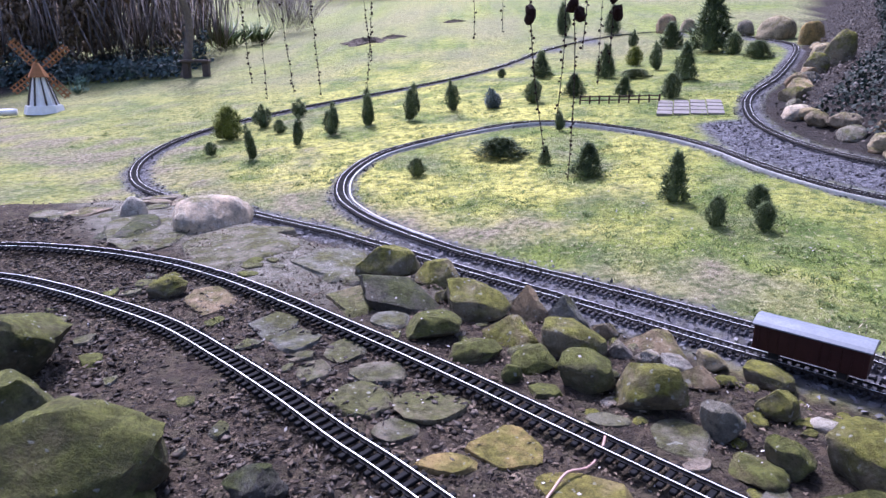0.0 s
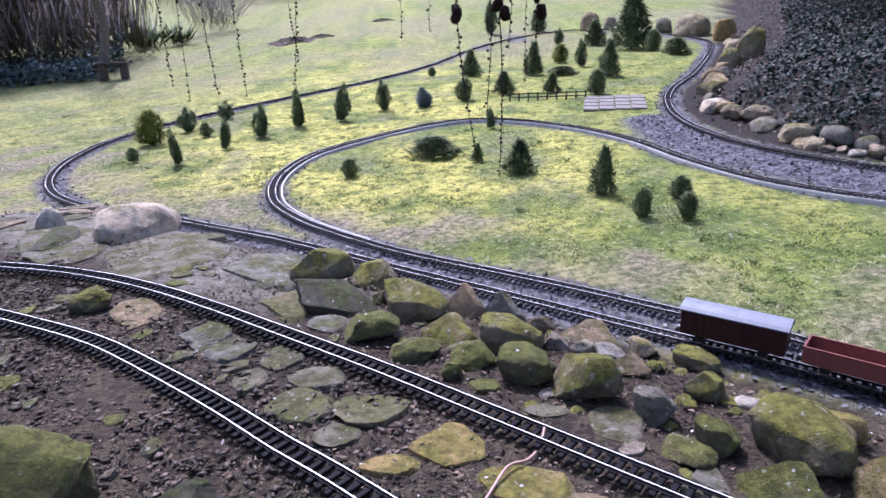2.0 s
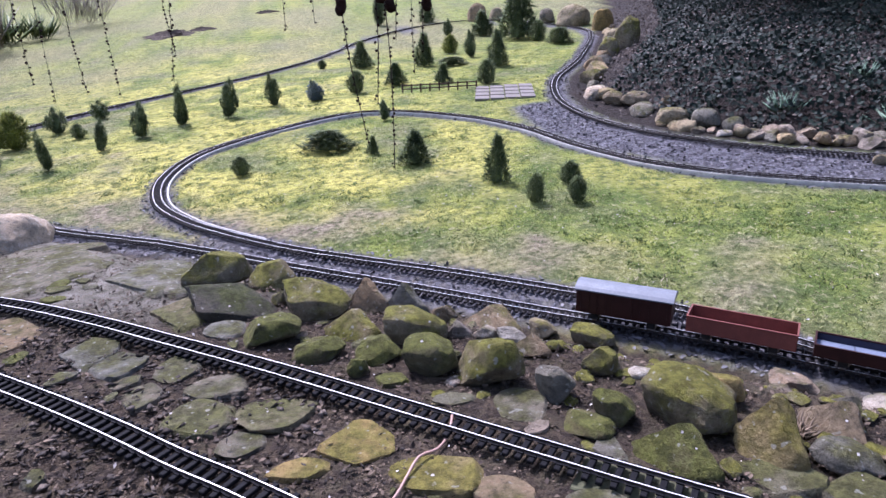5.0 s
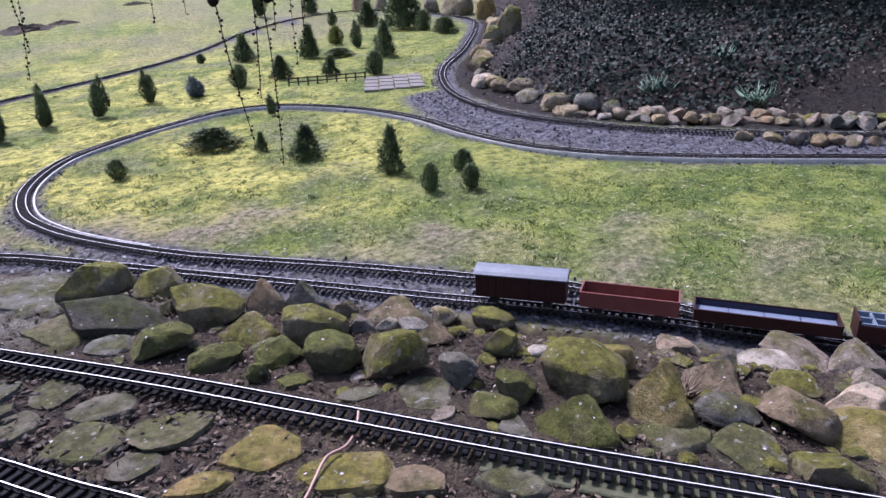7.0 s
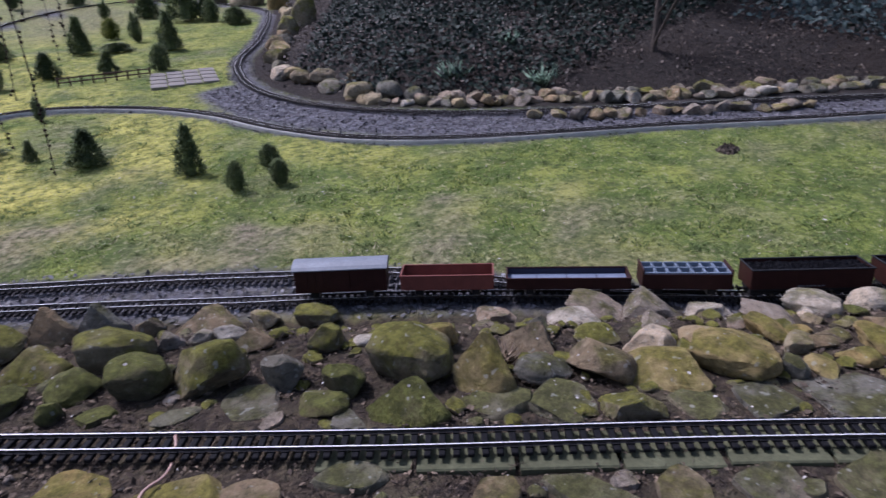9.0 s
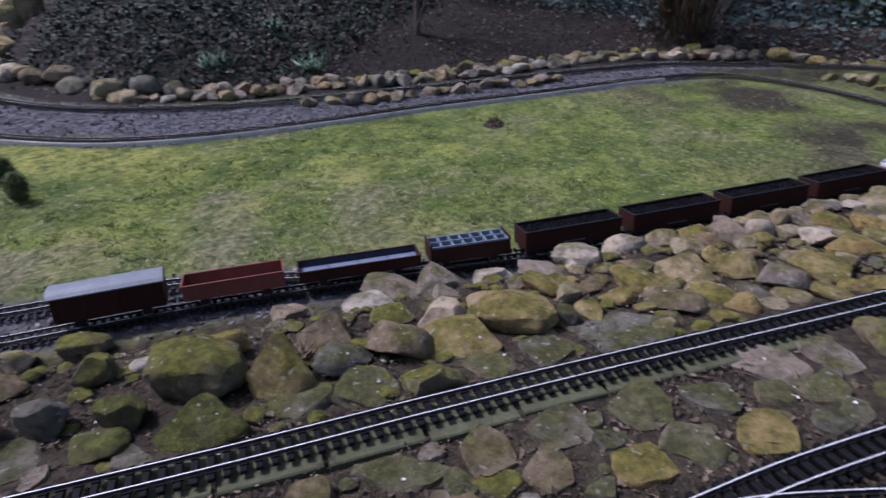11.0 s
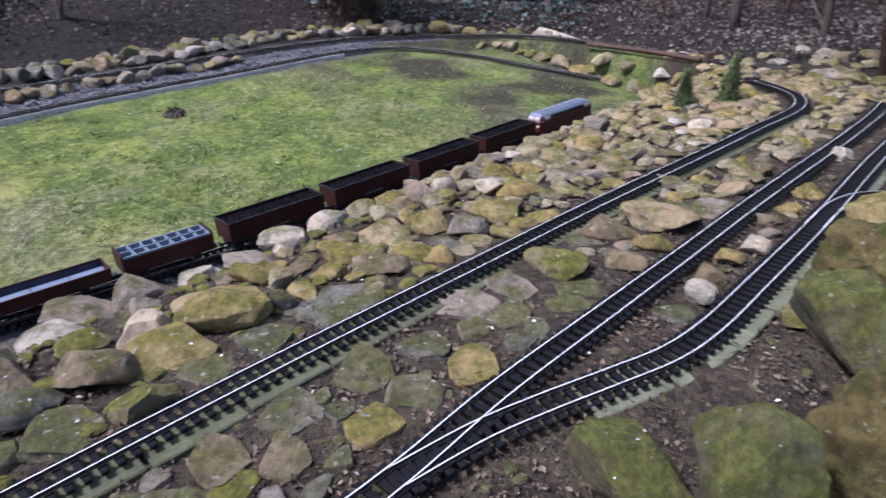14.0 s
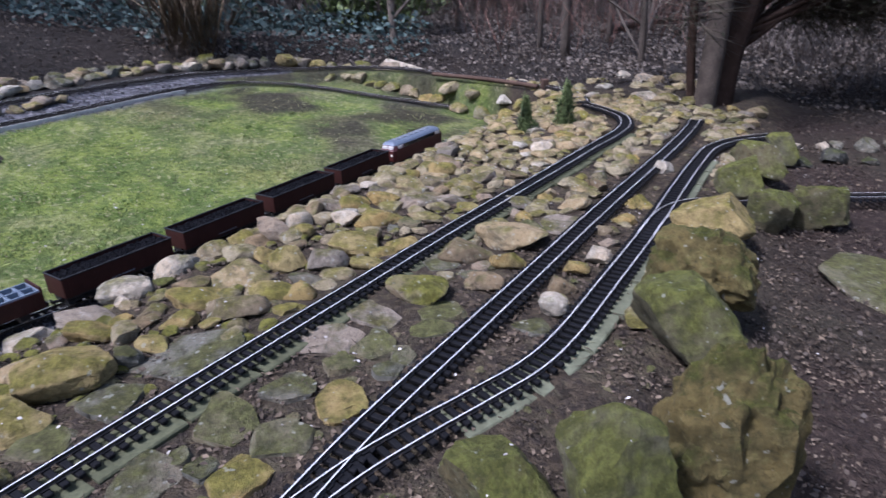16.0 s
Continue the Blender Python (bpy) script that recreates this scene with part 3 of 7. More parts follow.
def block_shape(seed):
    """An upright block of stone with blunt corners, hollows and ledges, in a unit cube."""
    rng = np.random.default_rng(seed)
    bm = bmesh.new()
    bmesh.ops.create_icosphere(bm, subdivisions=5, radius=1.0)
    off = Vector(rng.uniform(0, 50, 3))
    cuts = [(Vector(rng.normal(size=3)).normalized(), rng.uniform(0.80, 1.0)) for _ in range(7)]
    co = []
    for v in bm.verts:
        m = max(abs(c) for c in v.co)
        p = v.co.lerp(v.co / m, 0.45)
        for d, r in cuts:
            h = p.dot(d)
            if h > r:
                p -= d * (h - r) * 0.9
        p *= 1 + 0.16 * noise.noise(p * 1.3 + off) - 0.34 * max(0, noise.noise(p * 2.3 + off)) + 0.10 * noise.noise(p * 4.6 + off) + 0.05 * noise.noise(p * 10 + off) + 0.025 * noise.noise(p * 22 + off)
        co.append(p[:])
    co = np.array(co)
    co[:, :2] *= 1 - 0.14 * co[:, 2:3]
    lo, hi = co.min(0), co.max(0)
    faces = [tuple(v.index for v in f.verts) for f in bm.faces]
    bm.free()
    return (co - (lo + hi) / 2) / (hi - lo), faces


BLOCK_SHAPES = [block_shape(500 + s) for s in range(5)]
DOME_SHAPES = [rock_shape(600 + s, False, 4, False, True) for s in range(7)]
KERB_SHAPES = [rock_shape(400 + s, False, 3, True) for s in range(8)]
ROCK_MESHES = {}
stone_rng = np.random.default_rng(5)


def stone(x, y, w, d, h, yaw, kind, group, shapes=ROCK_SHAPES, sink=0.28, label="", name="stone", heap=None):
    """One stone, w wide, d deep and h high, bedded in the ground; into a heap's lists where one is given."""
    if kind in "tp" and shapes is ROCK_SHAPES and (name == "boulder" or stone_rng.uniform() < 0.3):
        shapes = ROUND_SHAPES
    i = int(stone_rng.integers(len(shapes)))
    if heap is not None:
        co, faces = TINY_SHAPES[i % len(TINY_SHAPES)]
        a = radians(yaw)
        v = co * np.array([w * 1.06, d * 1.06, h * 1.35])
        v = np.column_stack([v[:, 0] * math.cos(a) - v[:, 1] * math.sin(a) + x, v[:, 0] * math.sin(a) + v[:, 1] * math.cos(a) + y, v[:, 2] + ground_z(x, y) + h * 0.33])
        k = sum(len(b) for b in heap[0])
        heap[0].append(v)
        heap[1].extend([tuple(j + k for j in f) for f in faces])
        return None
    key = (id(shapes), i, kind)
    if key not in ROCK_MESHES:
        co, faces = shapes[i]
        ROCK_MESHES[key] = mesh_from("stone", co, faces, STONES[kind], smooth_faces=True)
        ROCK_MESHES[key].set_sharp_from_angle(angle=radians(28))
    ob = new(name, ROCK_MESHES[key])
    z = ground_z(x, y)
    hh = h * (1 + sink)
    if h > 0.02:
        tilt = [radians(float(stone_rng.normal() * 6)) for _ in range(2)]
    else:
        tilt = [radians(float(stone_rng.normal() * 2.5)) for _ in range(2)]
    ob.matrix_world = Matrix.LocRotScale((x, y, z + h - hh / 2), Euler((tilt[0], tilt[1], radians(yaw + float(stone_rng.uniform(-12, 12))))), (w * 1.06, d * 1.06, hh * 1.02))
    return tagged(ob, label or STONE_WORDS[kind] + " bedded in the garden", "stone", group)


ROCKERY_1 = [(-0.22, 2.29, 0.23, 0.19, 0.109, 6, "m"), (-0.03, 2.2, 0.17, 0.14, 0.104, 2, "m"), (-0.16, 1.98, 0.26, 0.21, 0.073, 5, "d"), (0.01, 2.02, 0.1, 0.08, 0.046, 1, "m"), (0.1, 1.89, 0.2, 0.16, 0.111, -2, "m"), (0.26, 1.87, 0.12, 0.1, 0.105, -7, "b"), (0.38, 1.87, 0.14, 0.11, 0.116, -11, "r"), (0.47, 1.72, 0.08, 0.06, 0.067, -14, "b"), (0.74, 2.04, 0.23, 0.18, 0.088, -19, "b"), (0.19, 1.71, 0.16, 0.13, 0.066, -5, "m"), (-0.04, 1.73, 0.17, 0.13, 0.073, 2, "g"), (0.35, 1.61, 0.18, 0.14, 0.091, -11, "m"), (0.23, 1.53, 0.12, 0.1, 0.059, -8, "g")]
ROCKERY_2 = [(0.08, 1.59, 0.14, 0.11, 0.052, -2, "g"), (0.35, 1.42, 0.13, 0.1, 0.098, -13, "g"), (0.48, 1.33, 0.16, 0.13, 0.111, -19, "m"), (0.17, 1.46, 0.06, 0.05, 0.046, -5, "g"), (0.48, 1.59, 0.07, 0.05, 0.04, -16, "k"), (0.55, 1.57, 0.07, 0.05, 0.03, -18, "p"), (0.61, 1.52, 0.08, 0.06, 0.039, -21, "p"), (0.64, 1.45, 0.1, 0.08, 0.042, -23, "b"), (0.89, 1.93, 0.1, 0.08, 0.057, -24, "t"), (1.03, 1.82, 0.15, 0.12, 0.065, -29, "m"), (0.77, 1.3, 0.09, 0.08, 0.063, -30, "m"), (0.6, 1.21, 0.09, 0.07, 0.079, -25, "r"), (0.68, 1.08, 0.09, 0.07, 0.077, -31, "g")]
ROCKERY_3 = [(0.84, 1.04, 0.19, 0.15, 0.116, -38, "m"), (0.96, 1.09, 0.1, 0.08, 0.066, -41, "y"), (0.93, 0.89, 0.14, 0.12, 0.123, -46, "y"), (1.12, 0.92, 0.14, 0.12, 0.066, -50, "b"), (0.61, 1.07, 0.12, 0.1, 0.034, -29, "g"), (0.74, 0.93, 0.17, 0.13, 0.073, -38, "g"), (1.05, 0.82, 0.13, 0.1, 0.045, -52, "r"), (1.15, 0.73, 0.15, 0.12, 0.067, -57, "b"), (1.07, 0.6, 0.13, 0.1, 0.046, -61, "m"), (1.27, 0.83, 0.11, 0.09, 0.037, -57, "m"), (0.85, 1.24, 0.07, 0.06, 0.02, -34, "p"), (1.49, 1.38, 0.15, 0.12, 0.043, -47, "k"), (1.33, 0.95, 0.14, 0.11, 0.044, -54, "p")]
ROCKERY_4 = [(1.7, 1.13, 0.2, 0.16, 0.083, -56, "k"), (1.21, 0.97, 0.07, 0.05, 0.037, -51, "r")]
BANK_1 = [(1.31, 0.71, 0.12, 0.1, 0.071, -59, "p"), (1.23, 0.62, 0.2, 0.16, 0.056, -61, "y"), (1.37, 0.53, 0.19, 0.15, 0.085, -67, "y"), (1.44, 0.64, 0.11, 0.09, 0.037, -64, "t"), (1.34, 0.62, 0.08, 0.07, 0.041, -63, "m"), (1.43, 0.76, 0.08, 0.07, 0.026, -60, "k"), (1.83, 0.99, 0.21, 0.17, 0.102, -60, "k"), (1.98, 0.86, 0.17, 0.13, 0.085, -65, "p"), (1.43, 0.42, 0.06, 0.05, 0.051, -72, "r"), (1.58, 0.54, 0.12, 0.09, 0.036, -69, "y"), (1.36, 0.46, 0.07, 0.05, 0.018, -70, "t"), (1.67, 0.58, 0.14, 0.12, 0.04, -69, "k"), (1.82, 0.52, 0.14, 0.11, 0.07, -73, "p")]
BANK_2 = [(1.96, 0.41, 0.13, 0.1, 0.069, -77, "p"), (2.03, 0.31, 0.1, 0.08, 0.055, -81, "t"), (1.98, 0.22, 0.11, 0.08, 0.046, -83, "t"), (2.13, 0.23, 0.1, 0.08, 0.045, -83, "y"), (2.12, 0.13, 0.1, 0.08, 0.085, -86, "k"), (2.21, 0.05, 0.09, 0.07, 0.061, -88, "p"), (2.11, 0.03, 0.06, 0.05, 0.048, -89, "y"), (2.2, -0.11, 0.1, 0.08, 0.05, -93, "p"), (2.17, -0.22, 0.16, 0.13, 0.053, -96, "y"), (1.95, -0.12, 0.15, 0.12, 0.051, -94, "y"), (1.88, 0.08, 0.11, 0.09, 0.073, -87, "y"), (1.84, -0.03, 0.13, 0.1, 0.068, -91, "k"), (1.83, 0.22, 0.19, 0.16, 0.059, -82, "t")]
BANK_3 = [(1.6, 0.34, 0.09, 0.08, 0.036, -77, "y"), (1.62, 0.2, 0.15, 0.12, 0.046, -82, "b"), (1.7, 0.12, 0.12, 0.1, 0.037, -85, "y"), (1.6, 0.07, 0.09, 0.07, 0.026, -87, "y"), (1.71, 0.32, 0.14, 0.11, 0.039, -78, "y"), (1.67, 0.42, 0.08, 0.06, 0.025, -75, "b"), (1.75, 0.03, 0.09, 0.07, 0.033, -89, "r"), (1.77, -0.06, 0.1, 0.08, 0.029, -92, "t"), (1.81, -0.15, 0.11, 0.09, 0.032, -95, "y"), (1.93, -0.26, 0.11, 0.09, 0.033, -98, "y"), (2.16, -0.38, 0.11, 0.08, 0.03, -100, "t"), (2.38, -0.26, 0.12, 0.09, 0.045, -96, "y"), (2.55, -0.12, 0.13, 0.1, 0.039, -93, "k")]
BANK_4 = [(3.15, -0.23, 0.09, 0.07, 0.074, -94, "t"), (2.5, -0.38, 0.12, 0.1, 0.064, -99, "t"), (2.53, -0.48, 0.14, 0.11, 0.038, -101, "b"), (2.68, -0.54, 0.13, 0.1, 0.058, -102, "y"), (2.44, -0.61, 0.1, 0.08, 0.046, -104, "y"), (2.66, -0.31, 0.16, 0.13, 0.046, -97, "t"), (2.61, -0.73, 0.14, 0.11, 0.038, -106, "t"), (2.31, -0.5, 0.13, 0.1, 0.041, -102, "k"), (2.22, -0.55, 0.09, 0.07, 0.029, -104, "y"), (2.32, -0.38, 0.14, 0.11, 0.039, -99, "k"), (2.37, -0.07, 0.12, 0.09, 0.033, -92, "k"), (2.37, -0.15, 0.12, 0.1, 0.046, -93, "y")]
BED_SLABS_NEAR_1 = [(1.28, 0.42, 0.13, 0.14, 0.014, -70, "r"), (1.42, 0.29, 0.24, 0.2, 0.014, -77, "r"), (1.17, 0.51, 0.12, 0.1, 0.014, -64, "s"), (0.92, 0.4, 0.09, 0.13, 0.014, -63, "b"), (0.92, 0.29, 0.08, 0.11, 0.014, -70, "b"), (0.8, 0.51, 0.17, 0.08, 0.014, -53, "s"), (0.85, 0.35, 0.08, 0.08, 0.014, -64, "m"), (1.49, -0.31, 0.15, 0.12, 0.014, -102, "s"), (1.41, -0.25, 0.13, 0.07, 0.014, -100, "s"), (1.37, -0.12, 0.1, 0.11, 0.014, -95, "s"), (1.42, -0.01, 0.18, 0.13, 0.014, -90, "k"), (1.51, -0.15, 0.16, 0.16, 0.014, -96, "k"), (1.77, -0.37, 0.13, 0.12, 0.014, -102, "r")]
BED_SLABS_MORE_1 = [(1.17, 0.19, 0.11, 0.16, 0.014, -78, "s"), (1.09, 0.08, 0.12, 0.12, 0.014, -83, "s"), (1.18, -0.04, 0.1, 0.13, 0.014, -90, "y"), (1, 0.14, 0.12, 0.11, 0.014, -79, "y"), (1.04, 0.31, 0.11, 0.13, 0.014, -69, "r"), (1.25, 0.07, 0.11, 0.09, 0.014, -84, "r"), (1.31, -0.05, 0.09, 0.07, 0.014, -91, "s"), (1.31, -0.18, 0.06, 0.08, 0.014, -97, "r"), (1.37, -0.5, 0.1, 0.09, 0.014, -110, "r"), (1.98, -0.81, 0.14, 0.19, 0.014, -112, "k")]
CHIP_SLABS_1 = [(0.51, 1.2, 0.13, 0.15, 0.014, -22, "r"), (0.25, 1.39, 0.09, 0.07, 0.014, -9, "g"), (0.37, 1.26, 0.11, 0.05, 0.014, -15, "s"), (0.88, 0.82, 0.16, 0.11, 0.014, -46, "s"), (0.99, 0.72, 0.14, 0.15, 0.014, -53, "s"), (-0.28, 1.61, 0.12, 0.13, 0.014, 11, "r"), (-0.18, 1.49, 0.15, 0.13, 0.014, 8, "r"), (-0.34, 1.49, 0.11, 0.12, 0.014, 14, "r"), (-0.21, 1.35, 0.16, 0.15, 0.014, 10, "s"), (-0.11, 1.22, 0.11, 0.09, 0.014, 7, "r"), (0.12, 1.16, 0.15, 0.14, 0.014, -4, "y"), (0.26, 1.02, 0.19, 0.13, 0.014, -13, "y"), (0, 1.1, 0.13, 0.06, 0.014, 1, "y")]
CHIP_SLABS_2 = [(-0.04, 1.32, 0.18, 0.15, 0.014, 3, "s"), (0.37, 0.93, 0.12, 0.08, 0.014, -21, "b"), (0.53, 0.84, 0.14, 0.07, 0.014, -31, "s")]
LEFT_SLABS_1 = [(-0.78, 1.98, 0.17, 0.24, 0.014, 22, "b"), (-0.53, 1.77, 0.14, 0.19, 0.014, 17, "r"), (-0.43, 1.68, 0.15, 0.17, 0.014, 15, "r"), (-0.29, 2, 0.23, 0.28, 0.014, 8, "s")]
BED_STONES_1 = [(1.89, -0.61, 0.22, 0.17, 0.061, -108, "t"), (1.73, -0.55, 0.11, 0.09, 0.046, -108, "y"), (1.62, -0.45, 0.11, 0.09, 0.033, -105, "b"), (1.63, -0.72, 0.08, 0.06, 0.035, -114, "y"), (1.53, -0.64, 0.08, 0.06, 0.039, -113, "b"), (1.43, -0.58, 0.07, 0.06, 0.049, -112, "p"), (2.15, -0.92, 0.13, 0.11, 0.037, -113, "t"), (2.21, -0.73, 0.12, 0.1, 0.033, -108, "k"), (1.96, -1.03, 0.08, 0.06, 0.03, -118, "y"), (1.68, -0.81, 0.08, 0.07, 0.05, -116, "p"), (2.1, -1.15, 0.1, 0.08, 0.039, -119, "y"), (1.88, -0.93, 0.08, 0.06, 0.029, -117, "b"), (2.44, -1.44, 0.08, 0.07, 0.056, -121, "p")]
BED_STONES_MORE_1 = [(1.81, -0.45, 0.17, 0.13, 0.046, -104, "b"), (1.59, -0.26, 0.16, 0.12, 0.058, -99, "m")]
LEFT_BOULDERS_1 = [(-1.12, 1.48, 0.27, 0.2, 0.185, 37, "g"), (-0.91, 1.15, 0.22, 0.17, 0.175, 38, "g"), (-0.71, 1.02, 0.32, 0.24, 0.185, 35, "g"), (-0.61, 0.97, 0.15, 0.11, 0.052, 32, "g"), (-0.36, 1.01, 0.11, 0.08, 0.062, 20, "d"), (-0.96, 2.04, 0.13, 0.1, 0.07, 25, "m"), (-1.57, 3.09, 0.13, 0.1, 0.108, 27, "p"), (-1.13, 2.99, 0.36, 0.28, 0.134, 21, "p")]
UPRIGHTS_1 = [(0.85, -0.27, 0.18, 0.14, 0.109, -107, "g"), (0.8, -0.45, 0.2, 0.15, 0.198, -120, "g"), (0.85, -0.66, 0.23, 0.17, 0.345, -130, "y"), (1.22, -0.81, 0.24, 0.18, 0.181, -125, "g"), (1.43, -0.97, 0.27, 0.2, 0.208, -125, "y"), (1.83, -1.27, 0.25, 0.19, 0.115, -125, "t"), (2.16, -1.6, 0.18, 0.13, 0.156, -127, "g"), (2.42, -1.87, 0.22, 0.16, 0.145, -128, "g"), (1.96, -1.6, 0.17, 0.13, 0.172, -130, "g"), (1.95, -1.78, 0.19, 0.14, 0.168, -133, "g"), (2.68, -2.18, 0.17, 0.13, 0.149, -130, "g")]
PAVE_SLABS_1 = [(-1.37, 2.82, 0.39, 0.53, 0.014, 26, "r"), (-0.88, 2.61, 0.49, 0.67, 0.014, 19, "r"), (-0.46, 2.38, 0.29, 0.42, 0.014, 11, "r"), (-1.61, 2.88, 0.31, 0.22, 0.014, 29, "d")]
BEND_ROCKS_1 = [(5.43, 11.04, 0.68, 0.58, 0.42, -26, "t"), (5.47, 10.05, 0.41, 0.35, 0.40, -28, "y"), (4.54, 7.68, 0.37, 0.31, 0.45, -30, "m"), (4.19, 7.50, 0.31, 0.26, 0.27, -29, "m"), (3.60, 6.75, 0.25, 0.21, 0.18, -28, "b"), (2.97, 5.48, 0.26, 0.42, 0.12, -28, "p"), (3.04, 4.92, 0.28, 0.20, 0.12, -31, "b"), (2.93, 4.65, 0.22, 0.28, 0.10, -32, "r"), (3.02, 4.35, 0.27, 0.38, 0.12, -34, "t"), (3.12, 4.60, 0.11, 0.09, 0.10, -34, "b"), (3.12, 4.09, 0.24, 0.20, 0.15, -37, "r"), (3.22, 3.92, 0.17, 0.15, 0.10, -39, "r"), (4.17, 12.72, 0.44, 0.37, 0.39, -18, "b")]
BEND_ROCKS_2 = [(4.55, 12.66, 0.33, 0.28, 0.25, -19, "t"), (5.19, 11.67, 0.33, 0.28, 0.29, -23, "r")]
PLACED = []


def lay(rows, group, shapes=ROCK_SHAPES, sink=0.28, tail="", name="stone"):
    for x, y, w, d, h, yaw, kind in rows:
        stone(x, y, w, d, h, yaw, kind, group, shapes, sink, STONE_WORDS[kind] + tail, name)
        PLACED.append((x, y, (w + d) / 4))


lay(ROCKERY_1 + ROCKERY_2 + ROCKERY_3 + ROCKERY_4, "stones of the rockery", tail=" on the rockery above the train")
lay([(x, y, w, d, h * 0.86, yaw, k) for x, y, w, d, h, yaw, k in BANK_1 + BANK_2 + BANK_3 + BANK_4], "stones of the rockery", tail=" on the rockery beside the track")
lay(BED_STONES_1 + BED_STONES_MORE_1, "flat stones of the bed", tail=" set low in the bed", name="paving_stone")
SLAB_ROWS = BED_SLABS_NEAR_1 + BED_SLABS_MORE_1 + CHIP_SLABS_1 + CHIP_SLABS_2 + LEFT_SLABS_1
lay([(x, y, w * 1.04, d * 1.04, 0.013, yaw, k) for x, y, w, d, h, yaw, k in SLAB_ROWS], "flat stones of the bed", SLAB_SHAPES, 1.6, " set flat in the bed", "paving_stone")
lay([(x, y, w * 1.5, d * 2.2, 0.012, yaw, k) if k == "d" else (x, y, w, d, 0.013, yaw, k) for x, y, w, d, h, yaw, k in PAVE_SLABS_1], "flat stones of the bed", SLAB_SHAPES, 1.6, " laid flat before the track", "paving_stone")
for row in LEFT_BOULDERS_1:
    lay([row], "boulders at the bed's end", ROUND_SHAPES if row[1] > 2.5 else DOME_SHAPES, 0.9 if row[1] > 2.5 else 0.2, " at the end of the bed", "boulder")
for row in UPRIGHTS_1:
    kind = "o" if row[6] == "y" else "y" if row[6] == "t" else row[6]
    lay([row[:6] + (kind,)], "upright edging stones", BLOCK_SHAPES if row[6] == "y" else DOME_SHAPES, 0.12, " standing upright along the path", "edging_stone")
lay([(x, y, w * 0.85, d * 0.85, h * 0.85, yaw, k) for x, y, w, d, h, yaw, k in BEND_ROCKS_1 + BEND_ROCKS_2], "stones round the track bend", ROUND_SHAPES, tail=" beside the outer track bend")

ALL_TRACKS = [line(t, 0.05)[0] for t in (TRACK_A, TRACK_B, TRACK_D, TRACK_E, FRONT, LOOP)]
TRACK_POINTS = np.concatenate(ALL_TRACKS)


def free(x, y, r, gap=0.062, overlap=0.75):
    if np.min(np.hypot(TRACK_POINTS[:, 0] - x, TRACK_POINTS[:, 1] - y)) < r * 0.9 + gap:
        return False
    return all((x - a) ** 2 + (y - b) ** 2 > ((r + c) * overlap) ** 2 for a, b, c in PLACED)


def fill(count, p0, p1, q_lo, q_hi, size, kinds, group, shapes, tail, flat=False, seed=1, overlap=0.75, name="stone", own=999):
    """Smaller stones in the gaps of a strip of the plan."""
    rng = np.random.default_rng(seed)
    made = 0
    heap = ([], [])
    for _ in range(count * 14):
        p, q = rng.uniform(p0, p1), rng.uniform(0, 1)
        q = q_lo(p) + (q_hi(p) - q_lo(p)) * q
        x, y = UY * p + UX * q, -UX * p + UY * q
        w = rng.uniform(*size)
        d = w * rng.uniform(0.6, 0.95)
        if not free(x, y, (w + d) / 4, overlap=overlap):
            continue
        k = kinds[rng.integers(len(kinds))]
        stone(x, y, w, d, 0.014 if flat else w * rng.uniform(0.24, 0.42), rng.uniform(0, 360), k, group, shapes, 1.6 if flat else 0.35, STONE_WORDS[k] + tail, name, None if made < own else heap)
        PLACED.append((x, y, (w + d) / 4))
        made += 1
        if made >= count:
            break
    if heap[0]:
        me = mesh_from("small_stone_heap", np.concatenate(heap[0]), heap[1], STONES[kinds[0]], True)
        me.set_sharp_from_angle(angle=radians(28))
        tagged(new("small_stone_heap", me), "smaller weathered stones filling the rockery", "stones", kind="stuff")


def rim(p):
    return 1.64 - 0.04 * np.clip(p + 3.1, -3, 8)


fill(50, -1.1, 1.2, lambda p: rim(p) - 0.30, lambda p: rim(p) + 0.30, (0.04, 0.08), "mbgrks", "stones of the rockery", SMALL_SHAPES, " on the rockery above the train", seed=2, own=60)
fill(150, 0.9, 2.7, lambda p: rim(p) - 0.50, lambda p: rim(p) + 0.34, (0.05, 0.11), "tybkpb", "stones of the rockery", SMALL_SHAPES, " on the rockery above the train", seed=3, own=80)
fill(190, 2.3, 4.3, lambda p: rim(p) - 0.55, lambda p: rim(p) + 0.34, (0.06, 0.13), "tytpbk", "stones of the rockery", SMALL_SHAPES, " on the rockery beside the track", seed=4, own=60)
fill(150, 1.5, 4.2, lambda p: 0.22, lambda p: 1.0, (0.05, 0.12), "tytbsk", "flat stones of the bed", SMALL_SHAPES, " set low in the bed", seed=5, name="paving_stone", own=70)
fill(56, -0.6, 2.2, lambda p: 0.30 + 0.28 * smooth(0.2, 0.7, p), lambda p: 1.20, (0.05, 0.10), "sbrk", "flat stones of the bed", SLAB_SMALL, " set flat in the bed", True, 6, name="paving_stone", own=80)
fill(46, 4.2, 5.3, lambda p: 0.5, lambda p: 2.0, (0.07, 0.17), "tptp", "stones at the bed's end", SMALL_SHAPES, " heaped at the end of the bed", seed=7, overlap=0.65, own=20)
fill(26, -2.9, -1.0, lambda p: 0.45, lambda p: 1.5, (0.04, 0.09), "sgr", "flat stones of the bed", SLAB_SMALL, " set flat in the bed", True, 8, name="paving_stone")
fill(240, -0.6, 2.6, lambda p: rim(p) - 0.42, lambda p: rim(p) + 0.40, (0.025, 0.055), "mrt", "", SMALL_SHAPES, "", seed=41, overlap=0.5, own=0)
